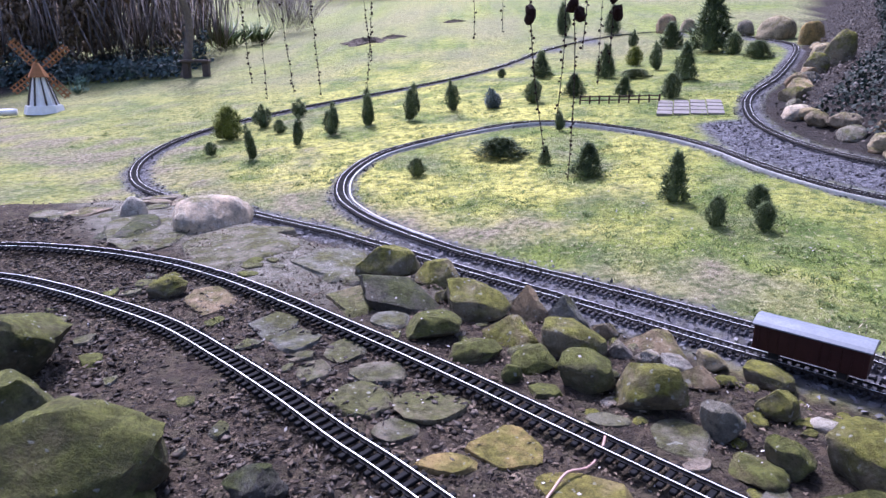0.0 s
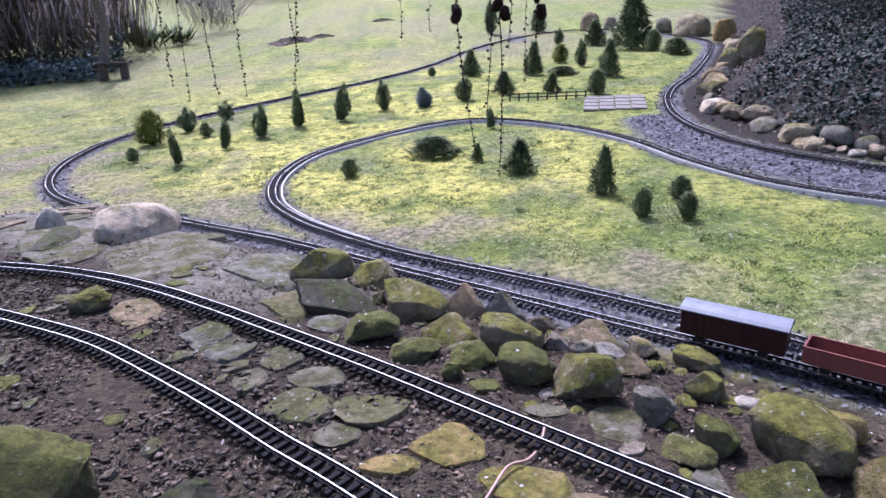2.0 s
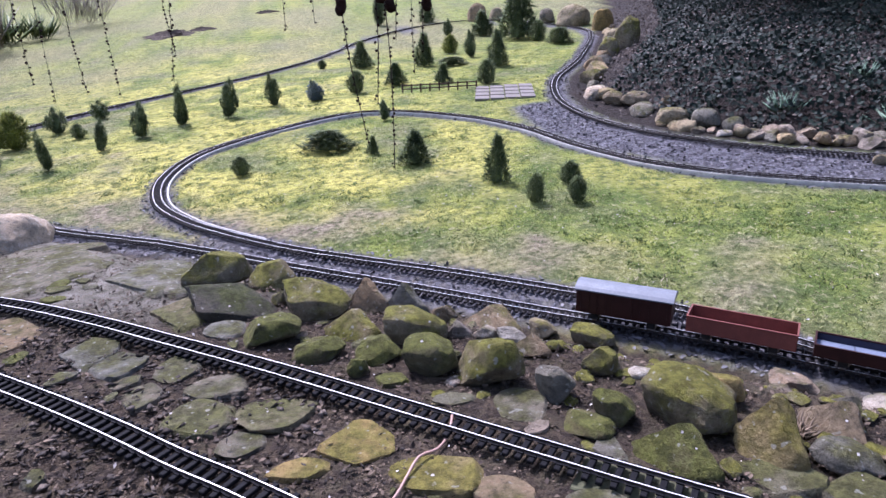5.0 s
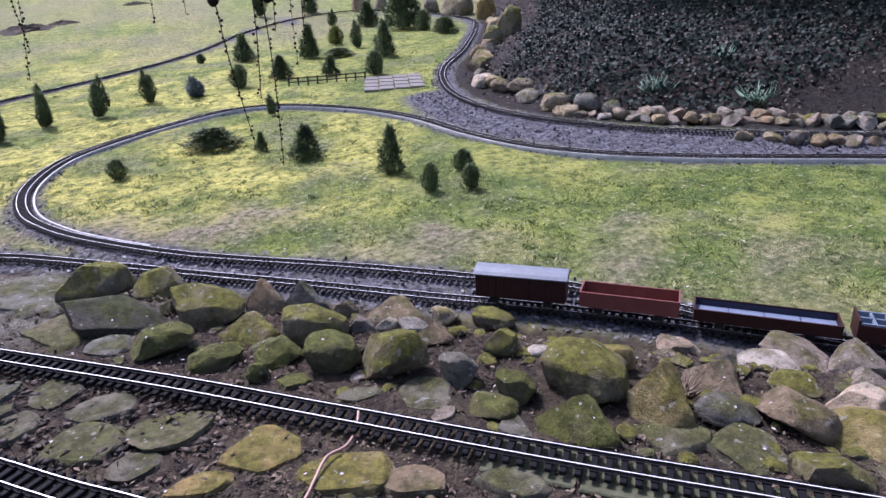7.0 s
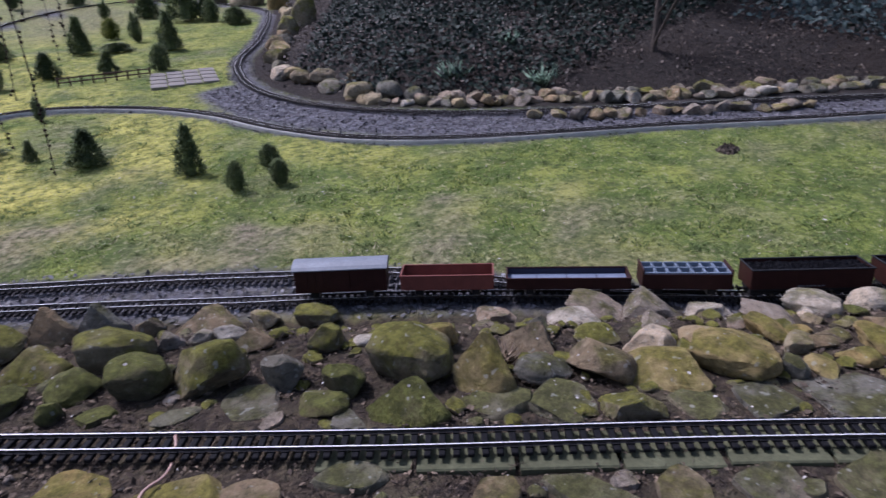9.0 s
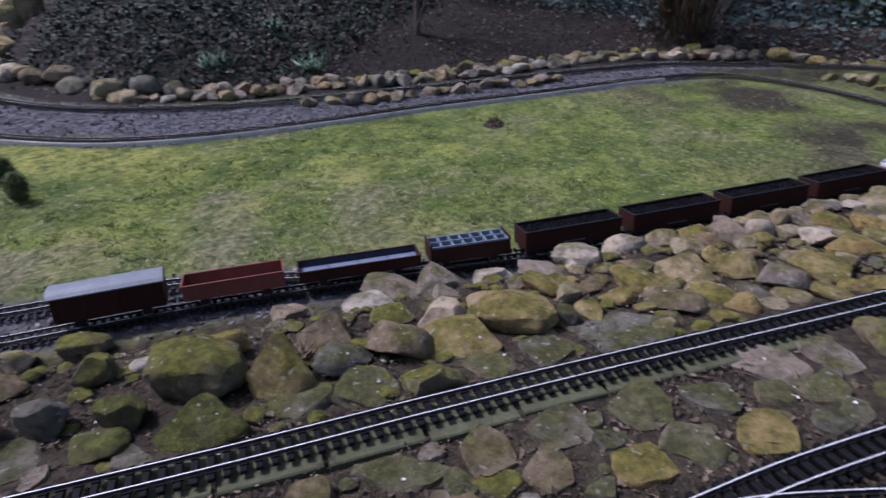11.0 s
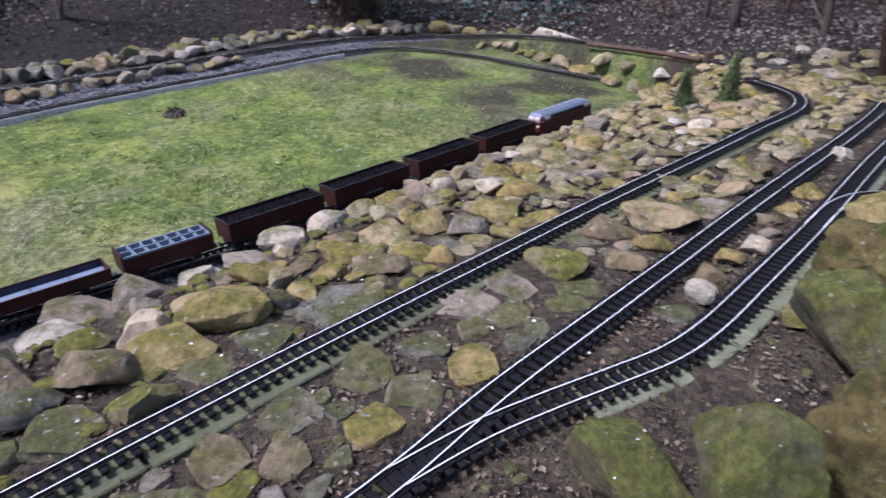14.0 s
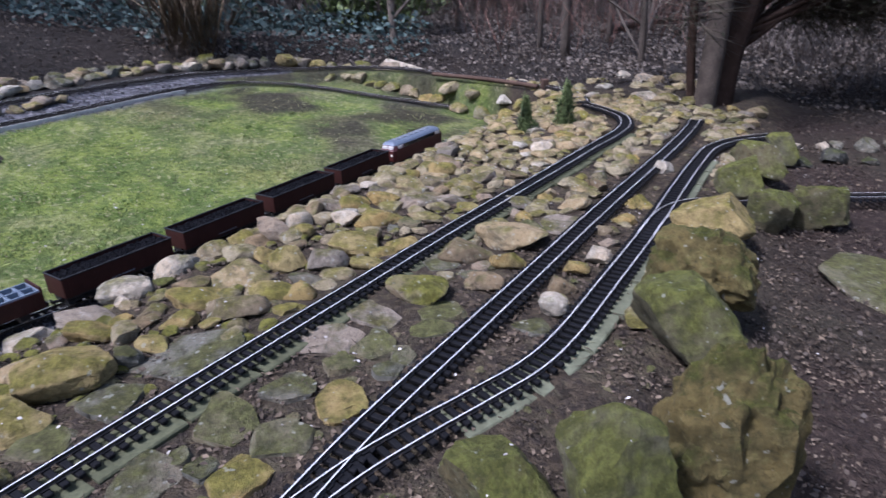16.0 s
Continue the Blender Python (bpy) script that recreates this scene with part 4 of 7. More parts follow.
fill(260, 2.4, 4.4, lambda p: rim(p) - 0.6, lambda p: rim(p) + 0.34, (0.025, 0.06), "tpy", "", SMALL_SHAPES, "", seed=42, overlap=0.5, own=0)
fill(150, -0.6, 4.2, lambda p: 0.2, lambda p: 1.2, (0.018, 0.04), "srt", "", SMALL_SHAPES, "", seed=43, overlap=0.6, own=0)
fill(26, -3.6, -1.2, lambda p: 1.05, lambda p: rim(p) + 0.40, (0.12, 0.26), "krk", "flat stones of the bed", SLAB_SHAPES, " set flat in the bed", True, 44, name="paving_stone", own=40)


def kerb(points, offset, step, size, kinds, group, tail, start, end, seed):
    """A row of stones beside a track."""
    rng = np.random.default_rng(seed)
    c, d = line(points, step)
    for i in range(int(start * len(c)), int(end * len(c))):
        o = offset + rng.normal() * 0.016
        x, y = c[i, 0] - d[i, 1] * o + rng.normal() * 0.015, c[i, 1] + d[i, 0] * o + rng.normal() * 0.015
        w = rng.uniform(*size)
        if not all((x - a) ** 2 + (y - b) ** 2 > ((w / 2 + r) * 0.55) ** 2 for a, b, r in PLACED):
            continue
        k = kinds[rng.integers(len(kinds))]
        stone(x, y, w, w * rng.uniform(0.6, 0.9), w * rng.uniform(0.36, 0.54), rng.uniform(0, 360), k, group, KERB_SHAPES if rng.uniform() < 0.12 else SMALL_SHAPES, 0.25, STONE_WORDS[k] + tail, "kerb_stone")
        PLACED.append((x, y, w * 0.42))


EDGE_OUT = [(2.85, 4.25), (3.22, 3.6), (3.86, 2.95), (4.6, 2.30), (5.3, 1.70), (5.9, 1.05), (6.27, 0.35)]
EDGE_IN = [(3.48, 2.86), (3.72, 2.58), (4.36, 2.02), (4.85, 1.62)]
kerb(EDGE_OUT, 0.03, 0.098, (0.10, 0.16), "tkbkrp", "kerb stones of the outer track", " edging the outer track", 0, 1, 11)
kerb(EDGE_OUT, 0.14, 0.11, (0.10, 0.165), "bkmrk", "kerb stones of the outer track", " behind the outer track", 0, 1, 12)
kerb(EDGE_IN, 0, 0.115, (0.10, 0.15), "tkbk", "kerb stones of the outer track", " between the two far tracks", 0, 1, 13)
kerb([(6.3, 0.2), (6.25, -0.45), (5.95, -1.0), (5.45, -1.38), (5.0, -1.68), (4.5, -1.9)], 0.0, 0.14, (0.13, 0.24), "tybkm", "stones of the low wall", " in the low wall at the lawn's end", 0, 1, 14)
kerb([(5.82, -0.2), (5.55, -0.66), (5.15, -0.98), (4.72, -1.28), (4.30, -1.52)], 0.0, 0.12, (0.11, 0.18), "bytm", "stones of the low wall", " in the low wall at the lawn's end", 0, 1, 15)
kerb([(2.9, 5.1), (3.3, 6.2), (3.9, 7.1), (4.9, 8.7), (5.6, 10.2)], -0.02, 0.25, (0.15, 0.30), "bmtr", "stones round the track bend", " beside the outer track bend", 0, 1, 16)


# roadbed slabs under the near tracks
def roadbed(points, length, width, offset, label, t0, t1, top, mat=CONCRETE, long=0.19):
    c, d = line(points, 0.01)
    root = thing("roadbed", Matrix.Identity(4), label, "roadbed")
    n = int(long / 0.01)
    rng = np.random.default_rng(3)
    i = int(t0 * len(c))
    while i + n < t1 * len(c):
        j = rng.normal() * 0.004
        a, b = i, i + n - 1
        pick = list(range(a, b + 1, 3))
        sub = np.column_stack([c[pick], np.full(len(pick), top + rng.normal() * 0.001)])
        dd = np.column_stack([d[pick], np.zeros(len(sub))])
        part("slab", strip("slab", sub, dd, [(offset + j - width / 2, -0.05), (offset + j + width / 2, -0.05), (offset + j + width / 2, -0.003), (offset + j + width / 2 - 0.003, 0), (offset + j - width / 2 + 0.003, 0), (offset + j - width / 2, -0.003)], mat), None, root)
        i += n
    return root


roadbed(TRACK_A, 8, 0.106, -0.013, "green-stained concrete slabs under the raised track", 0.47, 0.93, BED + 0.010, MOSSY_CONCRETE)
roadbed(TRACK_D, 3, 0.110, -0.015, "green-stained concrete slabs under the siding", 0.13, 0.82, BED + 0.010)
c_, d_ = line(LOOP, 0.06)
for lo, hi, wide in ((0.20, 0.42, 0.014), (0.42, 0.86, 0.010)):
    k_ = slice(int(lo * len(c_)), int(hi * len(c_)) + 1)
    e_ = np.column_stack([c_[k_], height(c_[k_, 0], c_[k_, 1]) + 0.012])
    edging = strip("concrete_edging", e_, np.column_stack([d_[k_], np.zeros(len(e_))]), [(-0.057 - wide, -0.04), (-0.057, -0.04), (-0.057, 0.0), (-0.059, 0.007), (-0.055 - wide, 0.007), (-0.057 - wide, 0)], PALE_CONCRETE)
    tagged(new("concrete_edging", edging), "pale concrete edging along the loop track", "edging", kind="structure")


# the pale stones and the flat slab beyond the upright stones
kerb([(2.90, -2.42), (2.87, -2.66), (2.80, -2.98), (2.7, -3.4)], 0.0, 0.13, (0.07, 0.12), "prk", "stones past the siding's end", " laid in a row past the siding", 0, 1, 17)
kerb([(2.68, -2.30), (2.62, -2.52), (2.55, -2.85), (2.5, -3.2)], 0.0, 0.16, (0.08, 0.13), "dgd", "stones past the siding's end", " below the row of pale stones", 0, 1, 18)
stone(1.52, -1.66, 0.42, 0.34, 0.012, -30, "s", "flat stones of the bed", SLAB_SHAPES, 1.6, "large flat mossy stone let into the path", "paving_stone")


# ---- the train ----
RED_DARK = plain("dark_red_paint", (0.055, 0.010, 0.009), 0.45, 0, 0.25, 25, 0.1, 0.0005)
RED_BROWN = plain("oxide_red_paint", (0.028, 0.0078, 0.006), 0.6, 0, 0.3, 25, 0.2, 0.0008)
RED_LIGHT = plain("faded_red_paint", (0.15, 0.038, 0.026), 0.6, 0, 0.25, 25, 0.2, 0.0008)
LOCO_ROOF = plain("blue_grey_roof_paint", (0.13, 0.155, 0.20), 0.28, 0.2, 0.2, 20, 0.1, 0.0005)
ROOF_GREY = plain("grey_roof_paint", (0.13, 0.145, 0.165), 0.6, 0.1, 0.2, 20, 0.1, 0.0005)
BLACK_PART = plain("black_underframe", (0.02, 0.02, 0.021), 0.55, 0, 0.3, 60, 0.2, 0.0005)
NAVY = plain("navy_inside_paint", (0.012, 0.013, 0.035), 0.6, 0, 0.25, 25, 0.1, 0.0005)
BLUE_GREY = plain("blue_grey_floor", (0.11, 0.135, 0.19), 0.75, 0, 0.2, 30)
COAL = plain("coal", (0.0045, 0.0045, 0.0055), 0.55, 0, 0.5, 90, 0.8, 0.006)
CRATE = plain("blue_grey_crates", (0.14, 0.175, 0.22), 0.45, 0, 0.2, 40, 0.1)
WINDOW = plain("dark_window", (0.015, 0.018, 0.022), 0.08, 0, 0.1, 30, 0)
# pale reflection in the cab glass, painted as a flat colour
GLASS_SHEEN = plain("painted_glass_sheen", (0.55, 0.52, 0.50), 0.4, 0, 0.15, 30, 0.05)
STEEL = plain("wheel_steel", (0.22, 0.21, 0.20), 0.35, 0.8, 0.2, 60, 0.05)
for mat, gloss in ((COAL, 0.05), (RED_BROWN, 0.22), (BLACK_PART, 0.15), (SLEEPER, 0.08)):
    mat.node_tree.nodes["Principled BSDF"].inputs["Specular IOR Level"].default_value = gloss
LAMP_GLASS = plain("lamp_glass", (0.75, 0.73, 0.66), 0.15, 0, 0.05, 30, 0)

TRAIN_LINE = [(-2.70, 6.63), (-2.78, 5.98), (-2.67, 5.39), (-2.39, 4.85), (-1.96, 4.40), (-1.46, 4.10), (-1.08, 3.81)] + FRONT
tl_c, tl_d = line(TRAIN_LINE, 0.005)
TL_ZERO = int(np.argmin(np.hypot(tl_c[:, 0] + 0.61, tl_c[:, 1] - 3.46)))   # where the straight begins
RAIL_TOP = 0.012 + 0.0095 + 0.0082


def on_line(s):
    """The pose on the train's track, s metres along the straight."""
    i = int(np.clip(TL_ZERO + s / 0.005, 3, len(tl_c) - 4))
    x, y = tl_c[i]
    return Matrix.Translation((x, y, ground_z(x, y) + RAIL_TOP)) @ Matrix.Rotation(math.atan2(tl_d[i, 1], tl_d[i, 0]), 4, "Z")


def wheelset(root, x, r=0.0165):
    """Two flanged wheels on an axle."""
    bm = bmesh.new()
    cyl(bm, 0.003, 0.003, (x, -0.022, r), (x, 0.022, r), 8)
    axle = part("axle", bm, STEEL, root)
    for s in (-1, 1):
        bm = bmesh.new()
        cyl(bm, r, r * 0.97, (x, s * 0.0205, r), (x, s * 0.0265, r), 20)
        cyl(bm, r + 0.002, r + 0.002, (x, s * 0.0185, r), (x, s * 0.0205, r), 20)
        cyl(bm, r * 0.35, r * 0.3, (x, s * 0.0265, r), (x, s * 0.0285, r), 10)
        part("wheel", bm, STEEL, root)
    return axle


def bogie(root, x, base=0.07):
    bm = bmesh.new()
    for s in (-1, 1):
        box(bm, x - base * 0.72, x + base * 0.72, s * 0.034 - 0.003, s * 0.034 + 0.003, 0.013, 0.026, 0.001)
        for k in (-1, 1):
            box(bm, x + k * base / 2 - 0.008, x + k * base / 2 + 0.008, s * 0.036 - 0.003, s * 0.036 + 0.004, 0.008, 0.022, 0.001)
    box(bm, x - 0.012, x + 0.012, -0.034, 0.034, 0.018, 0.030, 0.001)
    frame_ob = part("bogie", bm, BLACK_PART, root, "black bogie frame")
    wheelset(frame_ob, x - base / 2)
    wheelset(frame_ob, x + base / 2)


def couplers(root, half):
    for s in (-1, 1):
        bm = bmesh.new()
        box(bm, min(s * half, s * (half + 0.024)), max(s * half, s * (half + 0.024)), -0.005, 0.005, 0.020, 0.027, 0.001)
        box(bm, s * (half + 0.020) - 0.003, s * (half + 0.020) + 0.003, -0.013, 0.013, 0.018, 0.032, 0.001)
        part("coupler", bm, BLACK_PART, root)


def open_box(x0, x1, w, z0, z1, t, ribs=0):
    """A wagon body open at the top, with ribs on its sides."""
    bm = bmesh.new()
    box(bm, x0, x1, -w / 2, w / 2, z0, z0 + 0.004)
    for s in (-1, 1):
        box(bm, x0, x1, s * w / 2 - t / 2, s * w / 2 + t / 2, z0, z1, 0.0006)
        for k in range(ribs):
            x = x0 + (x1 - x0) * (k + 0.5) / ribs
            box(bm, x - 0.003, x + 0.003, s * (w / 2 + t / 2) - 0.0005, s * (w / 2 + t / 2) + 0.003 * 1.0, z0, z1 - 0.003)
    for x in (x0, x1):
        box(bm, x - t / 2, x + t / 2, -w / 2, w / 2, z0, z1, 0.0006)
    return bm


def rim_bars(x0, x1, w, z, t=0.006):
    """The rim round the top of an open wagon."""
    bm = bmesh.new()
    for k in (-1, 1):
        box(bm, x0 - t / 2, x1 + t / 2, k * w / 2 - t / 2, k * w / 2 + t / 2, z - 0.003, z + 0.0015, 0.0006)
    for x in (x0, x1):
        box(bm, x - t / 2 + 0.0002, x + t / 2 - 0.0002, -w / 2 + t / 2, w / 2 - t / 2, z - 0.003, z + 0.0013, 0.0006)
    return bm


def coal_heap(x0, x1, w, z, seed):
    """Lumps of coal heaped in a wagon."""
    rng = np.random.default_rng(seed)
    bm = bmesh.new()
    nx, ny = 46, 12
    vs = []
    for i in range(nx):
        for j in range(ny):
            x, y = x0 + (x1 - x0) * i / (nx - 1), -w / 2 + w * j / (ny - 1)
            h = 0.005 * math.sin(math.pi * j / (ny - 1)) + rng.normal() * 0.0042
            vs.append(bm.verts.new((x, y, z + h)))
    for i in range(nx - 1):
        for j in range(ny - 1):
            bm.faces.new((vs[i * ny + j], vs[(i + 1) * ny + j], vs[(i + 1) * ny + j + 1], vs[i * ny + j + 1]))
    return bm


def gondola(s):
    """A four-axle coal gondola."""
    root = thing("coal_wagon", Matrix.Identity(4), "dark oxide-red coal wagon heaped with black coal", "train wagon", "wagons of the train")
    hl = 0.200
    part("body", open_box(-hl, hl, 0.108, 0.042, 0.112, 0.003, 9), RED_BROWN, root)
    part("rim", rim_bars(-hl, hl, 0.108, 0.112), BLACK_PART, root, "black rim")
    part("coal_load", coal_heap(-hl + 0.004, hl - 0.004, 0.102, 0.099, 3), COAL, root, "heap of black coal lumps")
    bm = bmesh.new()
    box(bm, -hl, hl, -0.02, 0.02, 0.030, 0.042, 0.001)
    for k in (-1, 1):
        box(bm, -hl, hl, k * 0.050 - 0.003, k * 0.050 + 0.003, 0.034, 0.042, 0.0008)
    part("underframe", bm, BLACK_PART, root)
    bogie(root, -0.14)
    bogie(root, 0.14)
    couplers(root, hl)
    bm = bmesh.new()
    for i in range(7):
        box(bm, -0.045 + i * 0.013, -0.036 + i * 0.013, -0.0577, -0.0570, 0.050, 0.0545)
    part("lettering", bm, ROOF_GREY, root, "row of pale unreadable marks")
    root.matrix_world = on_line(s)
    return root


def locomotive(s):
    """A red diesel locomotive with a grey rounded roof."""
    root = thing("diesel_locomotive", Matrix.Identity(4), "dark red model diesel locomotive with a blue-grey roof", "locomotive")
    hl, w = 0.252, 0.106
    # lower body: a shell whose ends lean in
    def shell(z_pts, mat, name, label=""):
        bm = bmesh.new()
        rings = []
        for z, ww, cut in z_pts:
            pts = [(-hl + cut, -ww / 2 * 0.80), (-hl + cut + 0.020, -ww / 2), (hl - cut - 0.020, -ww / 2), (hl - cut, -ww / 2 * 0.80), (hl - cut, ww / 2 * 0.80), (hl - cut - 0.020, ww / 2), (-hl + cut + 0.020, ww / 2), (-hl + cut, ww / 2 * 0.80)]
            rings.append([bm.verts.new((x, y, z)) for x, y in pts])
        for a, b in zip(rings, rings[1:]):
            for i in range(8):
                bm.faces.new((a[i], a[(i + 1) % 8], b[(i + 1) % 8], b[i]))
        bm.faces.new(rings[-1])
        bm.faces.new(rings[0][::-1])
        return part(name, bm, mat, root, label)

    shell([(0.030, w, 0.006), (0.040, w + 0.002, 0.0), (0.092, w + 0.002, 0.0), (0.096, w, 0.004)], RED_DARK, "body", "dark red lower body")
    shell([(0.096, w - 0.001, 0.005), (0.119, w - 0.010, 0.020)], RED_DARK, "upper_body")
    shell([(0.119, w - 0.006, 0.018), (0.127, w - 0.018, 0.024), (0.134, w - 0.044, 0.034), (0.137, w - 0.080, 0.046)], LOCO_ROOF, "roof", "blue-grey rounded roof")
    bm = bmesh.new()
    for k in range(6):
        box(bm, -0.17 + k * 0.058, -0.135 + k * 0.058, -0.016, 0.016, 0.135, 0.141, 0.002)
    part("roof_vent", bm, ROOF_GREY, root)
    for e in (-1, 1):
        bm = bmesh.new()
        box(bm, e * (hl - 0.012) - 0.004, e * (hl - 0.012) + 0.004, -0.036, -0.003, 0.099, 0.116, 0.002, None)
        box(bm, e * (hl - 0.012) - 0.004, e * (hl - 0.012) + 0.004, 0.003, 0.036, 0.099, 0.116, 0.002, None)
        part("windscreen", bm, GLASS_SHEEN, root, "windscreen with its pale reflection painted on")
        for k in (-1, 1):
            bm = bmesh.new()
            cyl(bm, 0.006, 0.006, (e * (hl - 0.002), k * 0.034, 0.070), (e * (hl + 0.005), k * 0.034, 0.070), 12)
            part("headlight", bm, LAMP_GLASS, root)
    for sd in (-1, 1):
        bm = bmesh.new()
        box(bm, -0.155, 0.155, sd * 0.0495 - 0.004, sd * 0.0495 + 0.003, 0.099, 0.117, 0.001)
        part("window_band", bm, WINDOW, root, "dark side window band")
        for e in (-1, 1):
            bm = bmesh.new()
            box(bm, e * 0.190 - 0.022, e * 0.190 + 0.022, sd * 0.0495 - 0.004, sd * 0.0495 + 0.0035, 0.100, 0.116, 0.001)
            part("cab_window", bm, GLASS_SHEEN, root, "cab window with its pale reflection painted on")
        bm = bmesh.new()
        box(bm, -0.12, 0.12, sd * 0.048 - 0.006, sd * 0.048 + 0.004, 0.014, 0.030, 0.002)
        part("fuel_tank", bm, BLACK_PART, root)
    bogie(root, -0.17, 0.085)
    bogie(root, 0.17, 0.085)
    couplers(root, hl - 0.004)
    root.matrix_world = on_line(s)


def crate_wagon(s):
    """A wagon loaded with two rows of open crates."""
    root = thing("crate_wagon", Matrix.Identity(4), "oxide-red wagon loaded with blue-grey open crates", "train wagon", "wagons of the train")
    hl = 0.148
    part("body", open_box(-hl, hl, 0.104, 0.036, 0.092, 0.003, 7), RED_BROWN, root)
    for x in (-hl, hl):
        bm = bmesh.new()
        box(bm, x - 0.003, x + 0.003, -0.053, 0.053, 0.036, 0.108, 0.001)
        part("end_board", bm, RED_BROWN, root)
    for j in range(2):
        for i in range(7):
            x, y, u, v = -hl + 0.0235 + i * 0.0415, -0.0245 + j * 0.049, 0.0195, 0.0235
            bm = bmesh.new()
            for k in (-1, 1):
                box(bm, x - u, x + u, y + k * v - 0.0028, y + k * v + 0.0028, 0.042, 0.0985, 0.0008)
                box(bm, x + k * u - 0.0028, x + k * u + 0.0028, y - v + 0.003, y + v - 0.003, 0.042, 0.0965, 0.0008)
            box(bm, x - u + 0.003, x + u - 0.003, y - v + 0.003, y + v - 0.003, 0.042, 0.046)
            part("crate", bm, CRATE, root)
    bm = bmesh.new()
    box(bm, -hl, hl, -0.03, 0.03, 0.028, 0.036, 0.001)
    for k in (-1, 1):
        for x in (-0.09, 0.09):
            box(bm, x - 0.014, x + 0.014, k * 0.034 - 0.003, k * 0.034 + 0.003, 0.010, 0.030, 0.001)
    under = part("underframe", bm, BLACK_PART, root)
    wheelset(under, -0.09)
    wheelset(under, 0.09)
    couplers(root, hl)
    root.matrix_world = on_line(s)


def low_wagon(s, hl, mat, floor, label, z1=0.078, posts=False):
    root = thing("open_wagon", Matrix.Identity(4), label, "train wagon", "wagons of the train")
    part("body", open_box(-hl, hl, 0.104, 0.036, z1, 0.003, 8), mat, root)
    bm = bmesh.new()
    box(bm, -hl + 0.003, hl - 0.003, -0.049, 0.049, 0.0402, 0.0412 + 0.012 * (floor is BLUE_GREY))
    part("floor", bm, floor, root)
    part("rim", rim_bars(-hl, hl, 0.104, z1), mat, root)
    if floor is BLUE_GREY:
        for k in (-1, 1):
            bm = bmesh.new()
            box(bm, -hl + 0.003, hl - 0.003, k * 0.0495 - 0.0009, k * 0.0495 + 0.0009, 0.0405, z1 - 0.004)
            part("lining", bm, NAVY, root, "navy inner side")
        for k in range(3):
            bm = bmesh.new()
            x = -hl + 2 * hl * (k + 1) / 4
            box(bm, x - 0.0012, x + 0.0012, -0.047, 0.047, 0.0530, 0.0552)
            part("divider", bm, NAVY, root)
    bm = bmesh.new()
    box(bm, -hl, hl, -0.03, 0.03, 0.028, 0.036, 0.001)
    for k in (-1, 1):
        for x in (-hl * 0.62, hl * 0.62):
            box(bm, x - 0.014, x + 0.014, k * 0.034 - 0.003, k * 0.034 + 0.003, 0.010, 0.030, 0.001)
    under = part("underframe", bm, BLACK_PART, root)
    wheelset(under, -hl * 0.62)
    wheelset(under, hl * 0.62)
    couplers(root, hl)
    root.matrix_world = on_line(s)


def covered_wagon(s):
    root = thing("covered_wagon", Matrix.Identity(4), "oxide-red covered wagon with a pale rounded roof", "train wagon", "wagons of the train")
    hl = 0.165
    bm = bmesh.new()
    box(bm, -hl, hl, -0.052, 0.052, 0.036, 0.125, 0.002)
    for sd in (-1, 1):
        for k in range(11):
            x = -hl + 2 * hl * (k + 0.5) / 11
            lath = bmesh.new()
            box(lath, x - 0.002, x + 0.002, sd * 0.0525 - 0.001, sd * 0.0525 + 0.0015, 0.038, 0.124)
            part("lath", lath, RED_BROWN, root)
    part("body", bm, RED_BROWN, root)
    pts = [(-0.057, 0.122), (-0.057, 0.126), (-0.045, 0.135), (-0.024, 0.143), (0, 0.146), (0.024, 0.143), (0.045, 0.135), (0.057, 0.126), (0.057, 0.122)]
    c = np.array([[-hl - 0.006, 0, 0], [0, 0, 0], [hl + 0.006, 0, 0]])
    part("roof", strip("roof", c, np.array([[1.0, 0, 0]] * 3), pts, ROOF_GREY), None, root, "pale blue-grey rounded roof")
    for sd in (-1, 1):
        bm = bmesh.new()
        box(bm, -0.035, 0.035, sd * 0.054 - 0.001, sd * 0.054 + 0.0025, 0.040, 0.120, 0.001)
        part("sliding_door", bm, RED_BROWN, root)
    bm = bmesh.new()
    box(bm, -hl, hl, -0.03, 0.03, 0.028, 0.0355, 0.001)
    for k in (-1, 1):
        for x in (-0.1, 0.1):
            box(bm, x - 0.014, x + 0.014, k * 0.034 - 0.003, k * 0.034 + 0.003, 0.010, 0.030, 0.001)
    under = part("underframe", bm, BLACK_PART, root)
    wheelset(under, -0.1)
    wheelset(under, 0.1)
    couplers(root, hl)
    root.matrix_world = on_line(s)


LOCO_AT = 5.9
locomotive(LOCO_AT)
first = gondola(LOCO_AT - 0.508)
for k in (1, 2, 3):
    copy_thing(first, on_line(LOCO_AT - 0.508 - 0.457 * k))
LAST_COAL = LOCO_AT - 0.508 - 0.457 * 3
crate_wagon(LAST_COAL - 0.402)
low_wagon(LAST_COAL - 0.402 - 0.405, 0.215, RED_BROWN, BLUE_GREY, "low oxide-red wagon with a blue-grey load")
low_wagon(LAST_COAL - 0.402 - 0.405 - 0.43, 0.165, RED_LIGHT, RED_LIGHT, "faded red open wagon, empty", 0.092)
covered_wagon(LAST_COAL - 0.402 - 0.405 - 0.43 - 0.385)


# ---- plants ----
BARK = plain("bark", (0.085, 0.070, 0.058), 0.9, 0, 0.35, 40, 0.8, 0.006)
BARK_GREY = plain("grey_bark", (0.15, 0.125, 0.105), 0.9, 0, 0.35, 22, 0.9, 0.012)
YEW_BARK = plain("yew_bark", (0.085, 0.068, 0.055), 0.95, 0, 0.4, 16, 0.9, 0.014)
